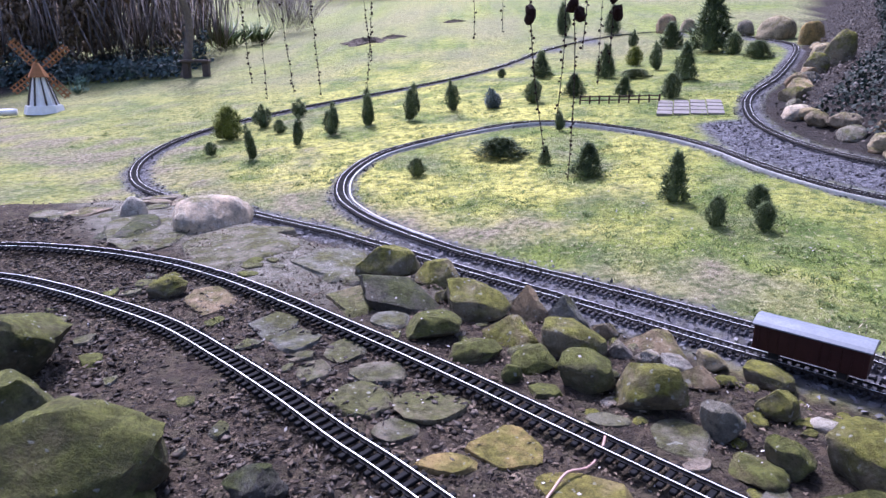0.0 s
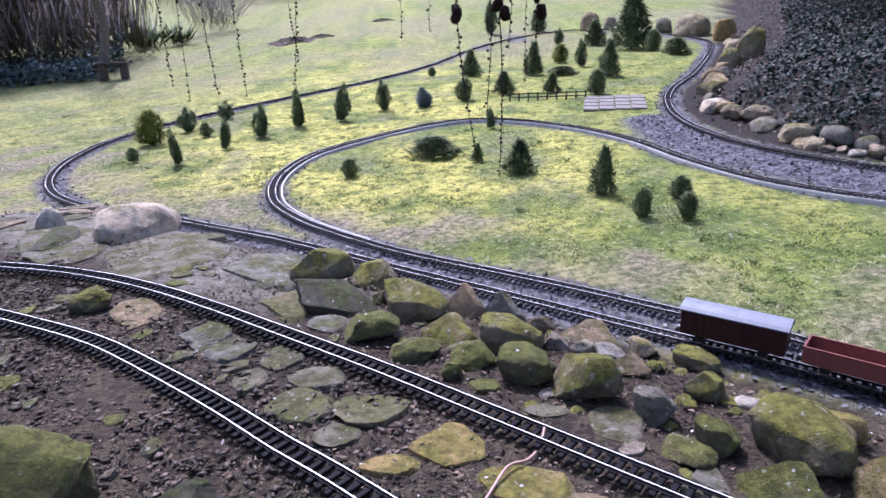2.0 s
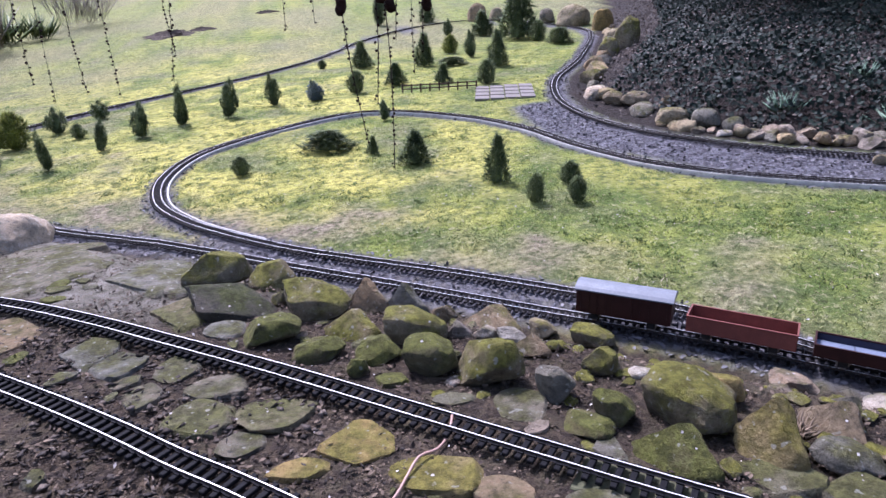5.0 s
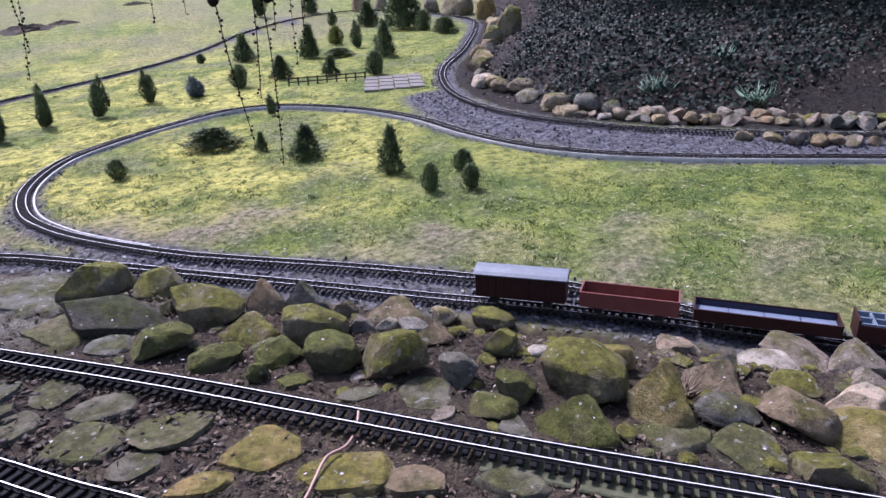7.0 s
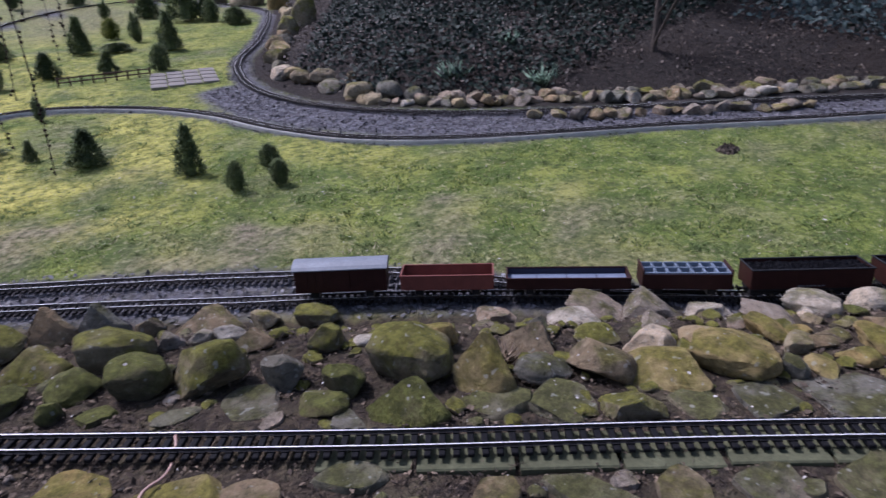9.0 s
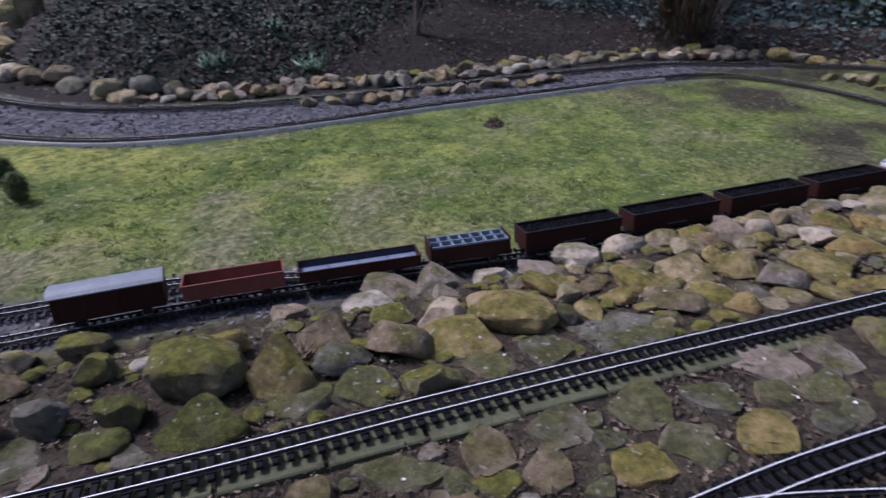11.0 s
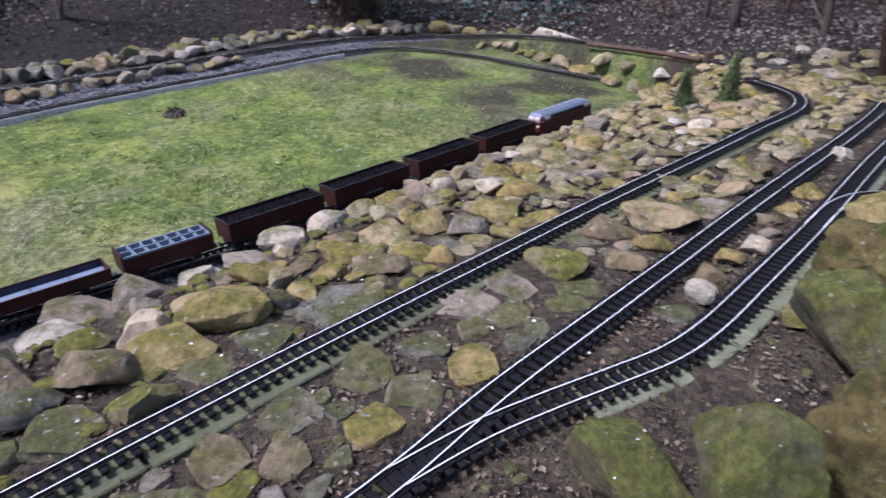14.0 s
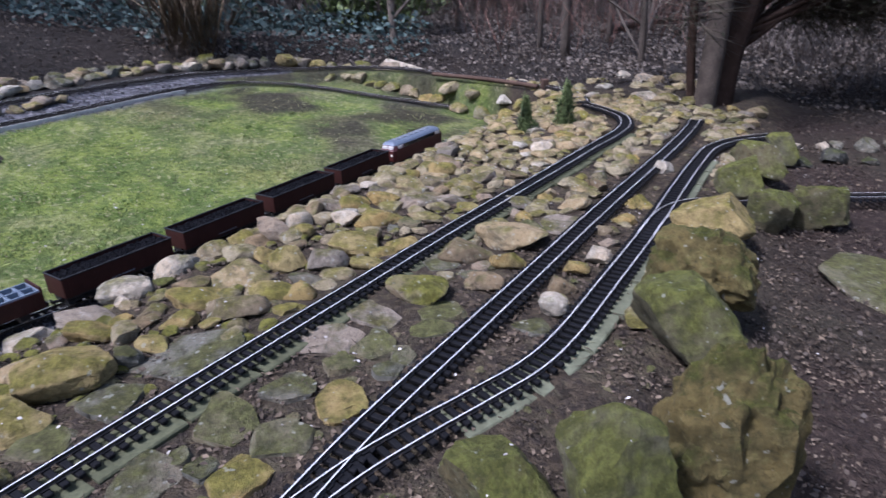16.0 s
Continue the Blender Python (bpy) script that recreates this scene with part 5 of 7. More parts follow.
BARK_RED = plain("reddish_bark", (0.048, 0.030, 0.022), 0.9, 0, 0.4, 18, 0.9, 0.012)
LEAF_DARK = foliage_mat("dark_conifer", (0.045, 0.070, 0.026), (0.22, 0.265, 0.090))
LEAF_MID = foliage_mat("green_conifer", (0.060, 0.088, 0.034), (0.24, 0.285, 0.115))
LEAF_BLUE = foliage_mat("blue_conifer", (0.07, 0.105, 0.105), (0.16, 0.21, 0.22))
LEAF_BLUE_DARK = foliage_mat("blue_green_leaves", (0.03, 0.05, 0.045), (0.11, 0.155, 0.14))
LEAF_YEW = foliage_mat("yew_needles", (0.020, 0.024, 0.012), (0.075, 0.080, 0.040))
LEAF_YELLOW = foliage_mat("yellow_conifer", (0.10, 0.13, 0.018), (0.32, 0.33, 0.05))
LEAF_IVY = foliage_mat("ivy", (0.007, 0.013, 0.009), (0.026, 0.043, 0.030), 0.6)
LEAF_IVY.node_tree.nodes["Principled BSDF"].inputs["Specular IOR Level"].default_value = 0.13
LEAF_SPEAR = foliage_mat("spring_leaves", (0.10, 0.17, 0.11), (0.20, 0.30, 0.20))
MOULD_LEAF = foliage_mat("mouldering_leaves", (0.032, 0.024, 0.018), (0.13, 0.098, 0.072))
LEAF_DRY = foliage_mat("dry_leaves", (0.11, 0.078, 0.048), (0.33, 0.25, 0.165))
LEAF_HEDGE = foliage_mat("hedge_leaves", (0.22, 0.165, 0.11), (0.60, 0.48, 0.34), 0.7, 0.45)
TWIG = foliage_mat("twigs", (0.15, 0.125, 0.112), (0.34, 0.295, 0.270))
TWIG_RED = foliage_mat("red_twigs", (0.15, 0.07, 0.05), (0.30, 0.17, 0.13))
TWIG_YEW = foliage_mat("yew_twigs", (0.035, 0.028, 0.018), (0.12, 0.10, 0.07))
TWIG_DARK = foliage_mat("dark_twigs", (0.02, 0.014, 0.01), (0.06, 0.04, 0.028))


def grass_mat():
    """Blades that turn from green to yellow moss and bleached straw with the lawn's patches."""
    mat = bpy.data.materials.new("grass_blades")
    n, l, p = nodes(mat)
    g = n.new("ShaderNodeNewGeometry")
    r = g.outputs["Random Per Island"]
    a, b = n.new("ShaderNodeAttribute"), n.new("ShaderNodeAttribute")
    a.attribute_name, b.attribute_name = "moss", "straw"
    c = mix(n, l, r, (0.080, 0.130, 0.026), (0.245, 0.295, 0.070))
    c = mix(n, l, a.outputs["Fac"], c, mix(n, l, r, (0.22, 0.22, 0.038), (0.66, 0.60, 0.15)))
    c = mix(n, l, b.outputs["Fac"], c, mix(n, l, r, (0.16, 0.14, 0.08), (0.52, 0.45, 0.31)))
    l.new(c, p.inputs["Base Color"])
    p.inputs["Roughness"].default_value = 0.75
    p.inputs["Specular IOR Level"].default_value = 0.2
    return mat


GRASS = grass_mat()
STRAW = foliage_mat("straw_blades", (0.26, 0.22, 0.12), (0.62, 0.55, 0.38), 0.8)
CHIP = foliage_mat("wood_chips", (0.040, 0.029, 0.021), (0.225, 0.170, 0.118), 0.9)
BARK_CHIP = foliage_mat("bark_chips", (0.020, 0.016, 0.013), (0.165, 0.134, 0.105), 0.85)
TWIG_PALE = foliage_mat("pale_twigs", (0.30, 0.27, 0.255), (0.56, 0.52, 0.50))
WOOD_LEAF = foliage_mat("faded_leaves", (0.095, 0.078, 0.062), (0.20, 0.165, 0.135))
PETAL = foliage_mat("pale_flakes", (0.36, 0.33, 0.29), (0.68, 0.64, 0.60), 0.8)
SLATE = foliage_mat("slate_chips", (0.022, 0.021, 0.022), (0.27, 0.262, 0.265), 0.7)


def blades(base, tip, width, rng):
    """Thin leaves or twigs as tapered three-sided slivers from base to tip."""
    base, tip = np.asarray(base, float), np.asarray(tip, float)
    n = len(base)
    ax = tip - base
    side = np.cross(ax, rng.normal(size=(n, 3)))
    side /= np.linalg.norm(side, axis=1)[:, None] + 1e-9
    up = np.cross(ax, side)
    up /= np.linalg.norm(up, axis=1)[:, None] + 1e-9
    w = np.broadcast_to(np.asarray(width, float), (n,))[:, None]
    mid = base + ax * 0.45
    v = np.stack([base, mid + side * w / 2, mid - side * w / 2 * 0.6 + up * w * 0.35, tip], 1).reshape(-1, 3)
    k = (np.arange(n) * 4)[:, None]
    f = np.concatenate([k + [[0, 1, 2]], k + [[1, 3, 2]], k + [[0, 2, 3]], k + [[0, 3, 1]]], 0)
    return v, f


def flakes(pos, nrm, size, rng, aspect=0.6):
    """Small flat leaves or chips as diamonds."""
    pos, nrm = np.asarray(pos, float), np.asarray(nrm, float)
    n = len(pos)
    a = np.cross(nrm, rng.normal(size=(n, 3)))
    a /= np.linalg.norm(a, axis=1)[:, None] + 1e-9
    b = np.cross(nrm, a)
    b /= np.linalg.norm(b, axis=1)[:, None] + 1e-9
    s = np.broadcast_to(np.asarray(size, float), (n,))[:, None]
    nn = nrm / (np.linalg.norm(nrm, axis=1)[:, None] + 1e-9)
    v = np.stack([pos - a * s / 2, pos - b * s / 2 * aspect + nn * s * 0.10, pos + a * s / 2, pos + b * s / 2 * aspect + nn * s * 0.10], 1).reshape(-1, 3)
    k = (np.arange(n) * 4)[:, None]
    return v, np.concatenate([k + [[0, 1, 2]], k + [[0, 2, 3]]], 0)


def sheet(name, chunks, mat):
    vs, fs, o = [], [], 0
    for v, f in chunks:
        vs.append(v)
        fs.append(f + o)
        o += len(v)
    v, f = np.concatenate(vs), np.concatenate(fs)
    me = bpy.data.meshes.new(name)
    me.vertices.add(len(v))
    me.vertices.foreach_set("co", v.astype(np.float32).ravel())
    me.loops.add(len(f) * 3)
    me.loops.foreach_set("vertex_index", f.astype(np.int32).ravel())
    me.polygons.add(len(f))
    me.polygons.foreach_set("loop_start", np.arange(0, len(f) * 3, 3, dtype=np.int32))
    me.polygons.foreach_set("loop_total", np.full(len(f), 3, dtype=np.int32))
    me.materials.append(mat)
    me.update(calc_edges=True)
    return me


def crown(kind, seed):
    """Needle sprays in a unit-high crown: c column, p pyramid, b ball, l low spread, u loose."""
    rng = np.random.default_rng(seed)
    n = 1400
    z = rng.uniform(0.02, 1, n)
    prof = {"c": np.interp(z, [0, 0.12, 0.4, 0.75, 1], [0.30, 0.46, 0.5, 0.34, 0.04]), "p": np.interp(z, [0, 0.08, 0.5, 1], [0.42, 0.5, 0.27, 0.02]),
            "b": np.interp(z, [0, 0.15, 0.5, 0.8, 1], [0.25, 0.44, 0.5, 0.38, 0.06]), "u": np.interp(z, [0, 0.2, 0.6, 1], [0.25, 0.5, 0.42, 0.10]),
            "l": np.interp(z, [0, 0.3, 0.7, 1], [0.5, 0.48, 0.33, 0.10])}[kind]
    a = rng.uniform(0, 2 * np.pi, n)
    lump = np.array([1 + 0.55 * noise.noise((math.cos(t) * 1.4 + seed, math.sin(t) * 1.4, h * 3.0)) + 0.40 * noise.noise((math.cos(t) * 4, math.sin(t) * 4 + seed, h * 8)) for t, h in zip(a, z)])
    r = prof * lump * np.sqrt(rng.uniform(0.25, 1, n))
    base = np.stack([r * np.cos(a), r * np.sin(a), z * 0.94], 1)
    if kind in "cu":
        # several upright shoots of unequal height
        shoot = rng.integers(4, size=n)
        tall = np.array([1.0, 0.82, 0.66, 0.74])[shoot]
        off = rng.normal(size=(4, 2)) * 0.17
        base[:, :2] = base[:, :2] * 0.58 + off[shoot] * np.clip(z * 2.5, 0, 1)[:, None]
        base[:, 2] *= tall
    out = np.stack([np.cos(a), np.sin(a), np.full(n, {"c": 1.9, "b": 1.1, "p": 0.5, "u": 0.8, "l": 0.35}[kind])], 1)
    out += rng.normal(size=(n, 3)) * 0.35
    out /= np.linalg.norm(out, axis=1)[:, None]
    ln = (rng.uniform(0.07, 0.19, n) * np.where(rng.uniform(0, 1, n) < 0.08, 1.8, 1))[:, None]
    core = []
    kz, ka = np.linspace(0.03, 0.62 if kind in "cu" else 0.88, 9), np.linspace(0, 2 * np.pi, 13)[:-1]
    for zz in kz:
        rr = float(np.interp(zz, z[np.argsort(z)], prof[np.argsort(z)])) * (0.34 if kind in 'cu' else 0.46)
        core.append([(rr * math.cos(t) * (1 + 0.2 * noise.noise((math.cos(t) * 2 + seed, math.sin(t) * 2, zz * 4))), rr * math.sin(t), zz) for t in ka])
    cv = np.array(core).reshape(-1, 3)
    cf = []
    for i in range(8):
        for j in range(12):
            p0, p1 = i * 12 + j, i * 12 + (j + 1) % 12
            cf += [(p0, p1, p1 + 12), (p0, p1 + 12, p0 + 12)]
    return [(cv, np.array(cf)), blades(base, base + out * ln, rng.uniform(0.024, 0.045, n), rng), blades(base, base + (out + rng.normal(size=(n, 3)) * 0.5) * ln * 0.8, 0.028, rng)]


PLANT_KINDS = {"c": ("dwarf_conifer", LEAF_MID, "dark green upright dwarf conifer planted in the lawn", "c"), "p": ("dwarf_conifer", LEAF_DARK, "dark green pyramid-shaped dwarf conifer in the lawn", "p"),
               "b": ("dwarf_conifer", LEAF_DARK, "small dark egg-shaped dwarf conifer in the lawn", "b"), "u": ("dwarf_conifer", LEAF_BLUE, "blue-grey dwarf conifer planted in the lawn", "u"),
               "y": ("round_shrub", LEAF_YELLOW, "rounded yellow-green dwarf shrub in the lawn", "b"), "l": ("low_juniper", LEAF_DARK, "low spreading dark juniper on the lawn", "l")}
CROWNS = {(k, i): sheet("crown", crown(PLANT_KINDS[k][3], 10 * i + ord(k)), PLANT_KINDS[k][1]) for k in PLANT_KINDS for i in range(3)}
STEM = bmesh.new()
cyl(STEM, 0.035, 0.02, (0, 0, -0.06), (0, 0, 0.45), 8)
STEM_MESH = bpy.data.meshes.new("trunk")
STEM.to_mesh(STEM_MESH)
STEM.free()
STEM_MESH.materials.append(BARK)
plant_rng = np.random.default_rng(8)


def plant(x, y, h, w, kind):
    name, _, label, _ = PLANT_KINDS[kind]
    lean = [float(plant_rng.normal() * 3) for _ in range(2)]
    root = thing(name, pose(x, y, ground_z(x, y), lean[0], lean[1], float(plant_rng.uniform(0, 360))) @ Matrix.Diagonal((w * 0.92, w * 0.92, h * 0.93, 1)), label, "conifer" if "conifer" in name else "shrub", "dwarf conifers on the lawn")
    part("trunk", STEM_MESH, None, root)
    part("crown", CROWNS[(kind, int(plant_rng.integers(3)))], None, root)


LAWN_PLANTS_NEAR = [(-0.21, 4.57, 0.14, 0.12, "b"), (-1.67, 5.46, 0.33, 0.12, "c"), (-2.13, 5.74, 0.13, 0.11, "b"), (-1.38, 5.88, 0.29, 0.13, "c"), (-1.69, 6.52, 0.14, 0.12, "b"), (-1.95, 6.87, 0.26, 0.18, "c"), (-1.68, 7.34, 0.21, 0.18, "c"), (-1.11, 6.22, 0.34, 0.18, "c"), (-0.80, 6.56, 0.40, 0.18, "c"), (-0.38, 6.64, 0.40, 0.19, "c"), (0.08, 6.96, 0.35, 0.15, "c"), (0.49, 6.96, 0.23, 0.22, "u"), (0.77, 9.14, 0.13, 0.11, "b"), (1.28, 8.84, 0.37, 0.29, "p")]
LAWN_PLANTS_MIDDLE = [(0.94, 7.09, 0.25, 0.18, "b"), (1.43, 7.31, 0.26, 0.25, "p"), (1.00, 5.66, 0.19, 0.10, "c"), (0.72, 4.64, 0.14, 0.10, "p"), (0.94, 4.25, 0.24, 0.24, "p"), (1.32, 3.63, 0.31, 0.17, "p"), (1.40, 3.20, 0.17, 0.10, "b"), (1.71, 3.41, 0.14, 0.13, "b"), (1.61, 3.11, 0.15, 0.10, "b"), (2.03, 8.42, 0.44, 0.28, "p"), (2.62, 9.27, 0.27, 0.22, "y"), (2.78, 8.73, 0.38, 0.16, "c"), (1.91, 7.07, 0.23, 0.21, "p"), (2.31, 6.70, 0.27, 0.19, "b")]
LAWN_PLANTS_FAR = [(2.81, 7.76, 0.46, 0.29, "p"), (3.97, 10.04, 0.99, 0.63, "p"), (3.70, 10.99, 0.43, 0.41, "p"), (3.16, 11.35, 0.30, 0.17, "c"), (4.11, 9.53, 0.33, 0.22, "b"), (3.23, 13.12, 0.56, 0.34, "p"), (2.32, 13.36, 0.68, 0.30, "c"), (4.27, 9.11, 0.24, 0.36, "l"), (-2.18, 6.39, 0.34, 0.28, "y"), (0.42, 4.93, 0.16, 0.38, "l"), (2.38, 8.26, 0.11, 0.38, "l"), (3.28, -1.12, 0.21, 0.11, "p"), (3.35, -1.35, 0.26, 0.12, "p")]
for row in LAWN_PLANTS_NEAR + LAWN_PLANTS_MIDDLE + LAWN_PLANTS_FAR:
    plant(*row)


# ---- lawn, chips, gravel ----
def scatter(n, x0, x1, y0, y1, seed, keep):
    rng = np.random.default_rng(seed)
    x, y = rng.uniform(x0, x1, n), rng.uniform(y0, y1, n)
    k = keep(x, y, rng)
    x, y = x[k], y[k]
    return x, y, height(x, y), rng


def on_lawn(x, y, rng):
    q, p = UX * x + UY * y, UY * x - UX * y
    far = np.hypot(x, y)
    ok = (q > 2.24 - 0.04 * np.clip(p + 3.1, -3, 8)) & (beyond_bend(x, y) > 0.12) & (rng.uniform(0, 1, len(x)) < np.clip(3.2 / far, 0.05, 1) ** 1.2)
    ok &= ((near_line(x, y, LOOP, 0.10) < 0.5) | (p > 3.6))
    ok &= (near_line(x, y, OUTER, 0.12) < 0.5) & (near_line(x, y, TRACK_GAP, 0.12) < 0.5)
    ok &= near_line(x, y, FRONT, 0.13) < 0.5
    ok &= rng.uniform(0, 1, len(x)) > 0.7 * smooth(2.4, 4.0, p)
    ok &= near_line(x, y, [(2.35, 5.3), (2.30, 4.6), (2.45, 4.0), (2.8, 3.35), (3.3, 2.85), (4.0, 2.3), (4.8, 1.65), (5.5, 0.95)], 0.27) < 0.5
    return ok


def grass(name, n, seed, mat, tall, wide, label):
    x, y, z, rng = scatter(n, -4.2, 6.2, -1.8, 11, seed, on_lawn)
    m = len(x)
    clump = np.array([noise.noise((a * 3.5, b * 3.5, seed)) for a, b in zip(x, y)])
    k = clump > (-0.12 if mat is GRASS else -0.25)
    x, y, z, clump = x[k], y[k], z[k], clump[k]
    m = len(x)
    b = np.stack([x, y, z - 0.003], 1)
    h = rng.uniform(0.4, 1, m) * tall * (0.7 + 0.8 * np.clip(clump, 0, 1))
    lean = rng.normal(size=(m, 2)) * 0.9
    t = b + np.stack([lean[:, 0] * h, lean[:, 1] * h, h], 1)
    moss, straw = lawn_masks(x, y)[3:]
    t = b + (t - b) * (1.15 - 0.45 * moss)[:, None]
    ob = new(name, sheet(name, [blades(b, t, rng.uniform(0.5, 1, m) * wide, rng)], mat))
    for key, v in (("moss", moss), ("straw", straw)):
        a = ob.data.attributes.new(key, "FLOAT", "POINT")
        a.data.foreach_set("value", np.repeat(v, 4).astype(np.float32))
    return tagged(ob, label, "grass", kind="stuff")


grass("grass", 260000, 21, GRASS, 0.026, 0.007, "short yellow-green mossy grass")


def tufts():
    """Taller dark green tufts scattered through the moss."""
    cx, cy, cz, rng = scatter(5200, -4.2, 6.2, -1.8, 9, 29, on_lawn)
    straw = lawn_masks(cx, cy)[4]
    k = straw < 0.35
    cx, cy = cx[k], cy[k]
    n = 16
    x = np.repeat(cx, n) + rng.normal(size=len(cx) * n) * 0.022
    y = np.repeat(cy, n) + rng.normal(size=len(cx) * n) * 0.022
    b = np.stack([x, y, height(x, y) - 0.003], 1)
    h = rng.uniform(0.012, 0.030, len(x))
    t = b + np.stack([rng.normal(size=len(x)) * h * 0.7, rng.normal(size=len(x)) * h * 0.7, h], 1)
    tagged(new("grass_tufts", sheet("grass_tufts", [blades(b, t, 0.006, rng)], TUFT)), "small dark green grass tufts in the moss", "grass", kind="stuff")


TUFT = foliage_mat("tuft_blades", (0.080, 0.125, 0.028), (0.21, 0.28, 0.07), 0.7)
tufts()
grass("straw", 60000, 22, STRAW, 0.020, 0.005, "bleached dry grass stalks in the lawn")


def litter(name, n, seed, mat, size, keep, label, lift=0.003, box_=(-2.8, 4.6, -2.6, 3.8)):
    x, y, z, rng = scatter(n, *box_, seed, keep)
    m = len(x)
    nrm = rng.normal(size=(m, 3)) * 0.45 + np.array([0, 0, 1])
    ob = new(name, sheet(name, [flakes(np.stack([x, y, z + lift + rng.uniform(0, 0.006, m)], 1), nrm, rng.uniform(*size, m), rng, 0.55)], mat))
    return tagged(ob, label, "litter", kind="stuff")


def on_bed(x, y, rng):
    q, p = UX * x + UY * y, UY * x - UX * y
    return (q < 2.0 - 0.04 * np.clip(p + 3.1, -3, 8)) & (q > -1.2) & (rng.uniform(0, 1, len(x)) < np.clip(1.9 / np.hypot(x, y), 0.1, 1) ** 1.3)


def on_slate(x, y, rng):
    return (near_line(x, y, [(2.35, 5.3), (2.30, 4.6), (2.45, 4.0), (2.8, 3.35), (3.3, 2.85), (4.0, 2.3), (4.8, 1.65), (5.5, 0.95)], 0.24) > 0.5) | ((near_line(x, y, LOOP, 0.11) > 0.5) & (UY * x - UX * y < 3.4)) | (near_line(x, y, FRONT, 0.13) > 0.5) | (near_line(x, y, OUTER, 0.13) > 0.5)


litter("wood_chips", 110000, 31, CHIP, (0.006, 0.020), on_bed, "brown wood chips and dead leaves on the bed")
litter("pale_flakes", 2600, 32, PETAL, (0.006, 0.014), on_bed, "scattered pale petals and flakes")
litter("slate_chips", 120000, 33, SLATE, (0.012, 0.034), on_slate, "grey-violet slate chippings", 0.002, (-3, 6.2, -1.8, 8.5))
litter("lawn_flakes", 2600, 34, PETAL, (0.006, 0.018), on_lawn, "pale fallen petals on the grass", 0.012, (-4, 6, -1.5, 9))


def petals_on_stones():
    """Pale petals caught on the upper faces of the near stones."""
    rng = np.random.default_rng(36)
    pos, nrm = [], []
    for o in [o for o in scene.objects if "category" in o and o["category"] == "stone"]:
        m = o.matrix_basis
        if math.hypot(*m.translation[:2]) > 3.2:
            continue
        turn = m.to_3x3().inverted().transposed()
        for i in rng.integers(len(o.data.polygons), size=int(rng.poisson(min(6, 190 * o.scale.x * o.scale.y)))):
            f = o.data.polygons[int(i)]
            k = (turn @ f.normal).normalized()
            if k.z > 0.6:
                pos.append(m @ f.center + k * 0.0012)
                nrm.append(k)
    pos, nrm = np.array(pos), np.array(nrm)
    tagged(new("fallen_petals", sheet("fallen_petals", [flakes(pos, nrm + rng.normal(size=nrm.shape) * 0.12, rng.uniform(0.004, 0.011, len(pos)), rng, 0.75)], PETAL)), "pale fallen petals on the stones", "litter", kind="stuff")


petals_on_stones()


def twiglets(n, box_, keep, seed, size, mat, label):
    """Dead stalks and needles lying flat."""
    x, y, z, rng = scatter(n, *box_, seed, keep)
    m = len(x)
    a, ln = rng.uniform(0, 6.28, m), rng.uniform(*size, m)
    b = np.stack([x, y, z + rng.uniform(0.004, 0.012, m)], 1)
    t = b + np.stack([np.cos(a) * ln, np.sin(a) * ln, rng.normal(size=m) * 0.004], 1)
    tagged(new("twig_litter", sheet("twig_litter", [blades(b, t, rng.uniform(0.0012, 0.003, m), rng)], mat)), label, "litter", kind="stuff")


twiglets(26000, (-2.2, 3.4, -1.8, 2.8), on_bed, 51, (0.012, 0.05), CHIP, "thin dead stalks and needles on the bed")
litter("fine_crumbs", 90000, 52, CHIP, (0.003, 0.009), on_bed, "fine crumbs of bark on the bed", 0.002, (-1.8, 2.8, -1.4, 2.6))


def mulch(x, y, rng):
    q, p = UX * x + UY * y, UY * x - UX * y
    return (q < 1.15) & (q > 0.1) & (p < -0.5) & (p > -3.6) & (rng.uniform(0, 1, len(x)) < smooth(0.4, 1.0, -p))


def bark_chips(n, seed):
    """Coarse flat splinters of bark, each with a top, a point and two slanting sides."""
    x, y, z, rng = scatter(n, -2.9, 1.0, -0.2, 3.2, seed, mulch)
    m = len(x)
    a, ln = rng.uniform(0, 6.28, m), rng.uniform(0.012, 0.034, m)
    b = np.stack([x, y, z + rng.uniform(0.002, 0.010, m)], 1)
    t = b + np.stack([np.cos(a) * ln, np.sin(a) * ln, rng.normal(size=m) * 0.006], 1)
    tagged(new("bark_chips", sheet("bark_chips", [blades(b, t, ln * rng.uniform(0.35, 0.8, m), rng)], BARK_CHIP)), "coarse grey-brown bark chips between the tracks", "litter", kind="stuff")


bark_chips(26000, 61)


# ---- garden things ----
PAINT_WHITE = plain("weathered_white_paint", (0.72, 0.71, 0.69), 0.7, 0, 0.12, 12, 0.3, 0.002)
PAINT_ORANGE = plain("orange_stained_wood", (0.26, 0.12, 0.05), 0.8, 0, 0.25, 20, 0.4, 0.002)
WOOD_DARK = plain("dark_weathered_wood", (0.075, 0.06, 0.05), 0.85, 0, 0.3, 18, 0.6, 0.004)
WOOD_RUST = plain("rust_brown_board", (0.075, 0.048, 0.036), 0.85, 0, 0.3, 18, 0.6, 0.004)
PAVE = plain("pale_paving", (0.18, 0.165, 0.145), 0.9, 0, 0.2, 9, 0.4, 0.003, True)
WIRE = plain("pink_cable", (0.36, 0.225, 0.175), 0.5, 0, 0.15, 60, 0.05)
BUD = plain("dry_cones", (0.020, 0.009, 0.006), 0.85, 0, 0.4, 90, 0.6, 0.003)


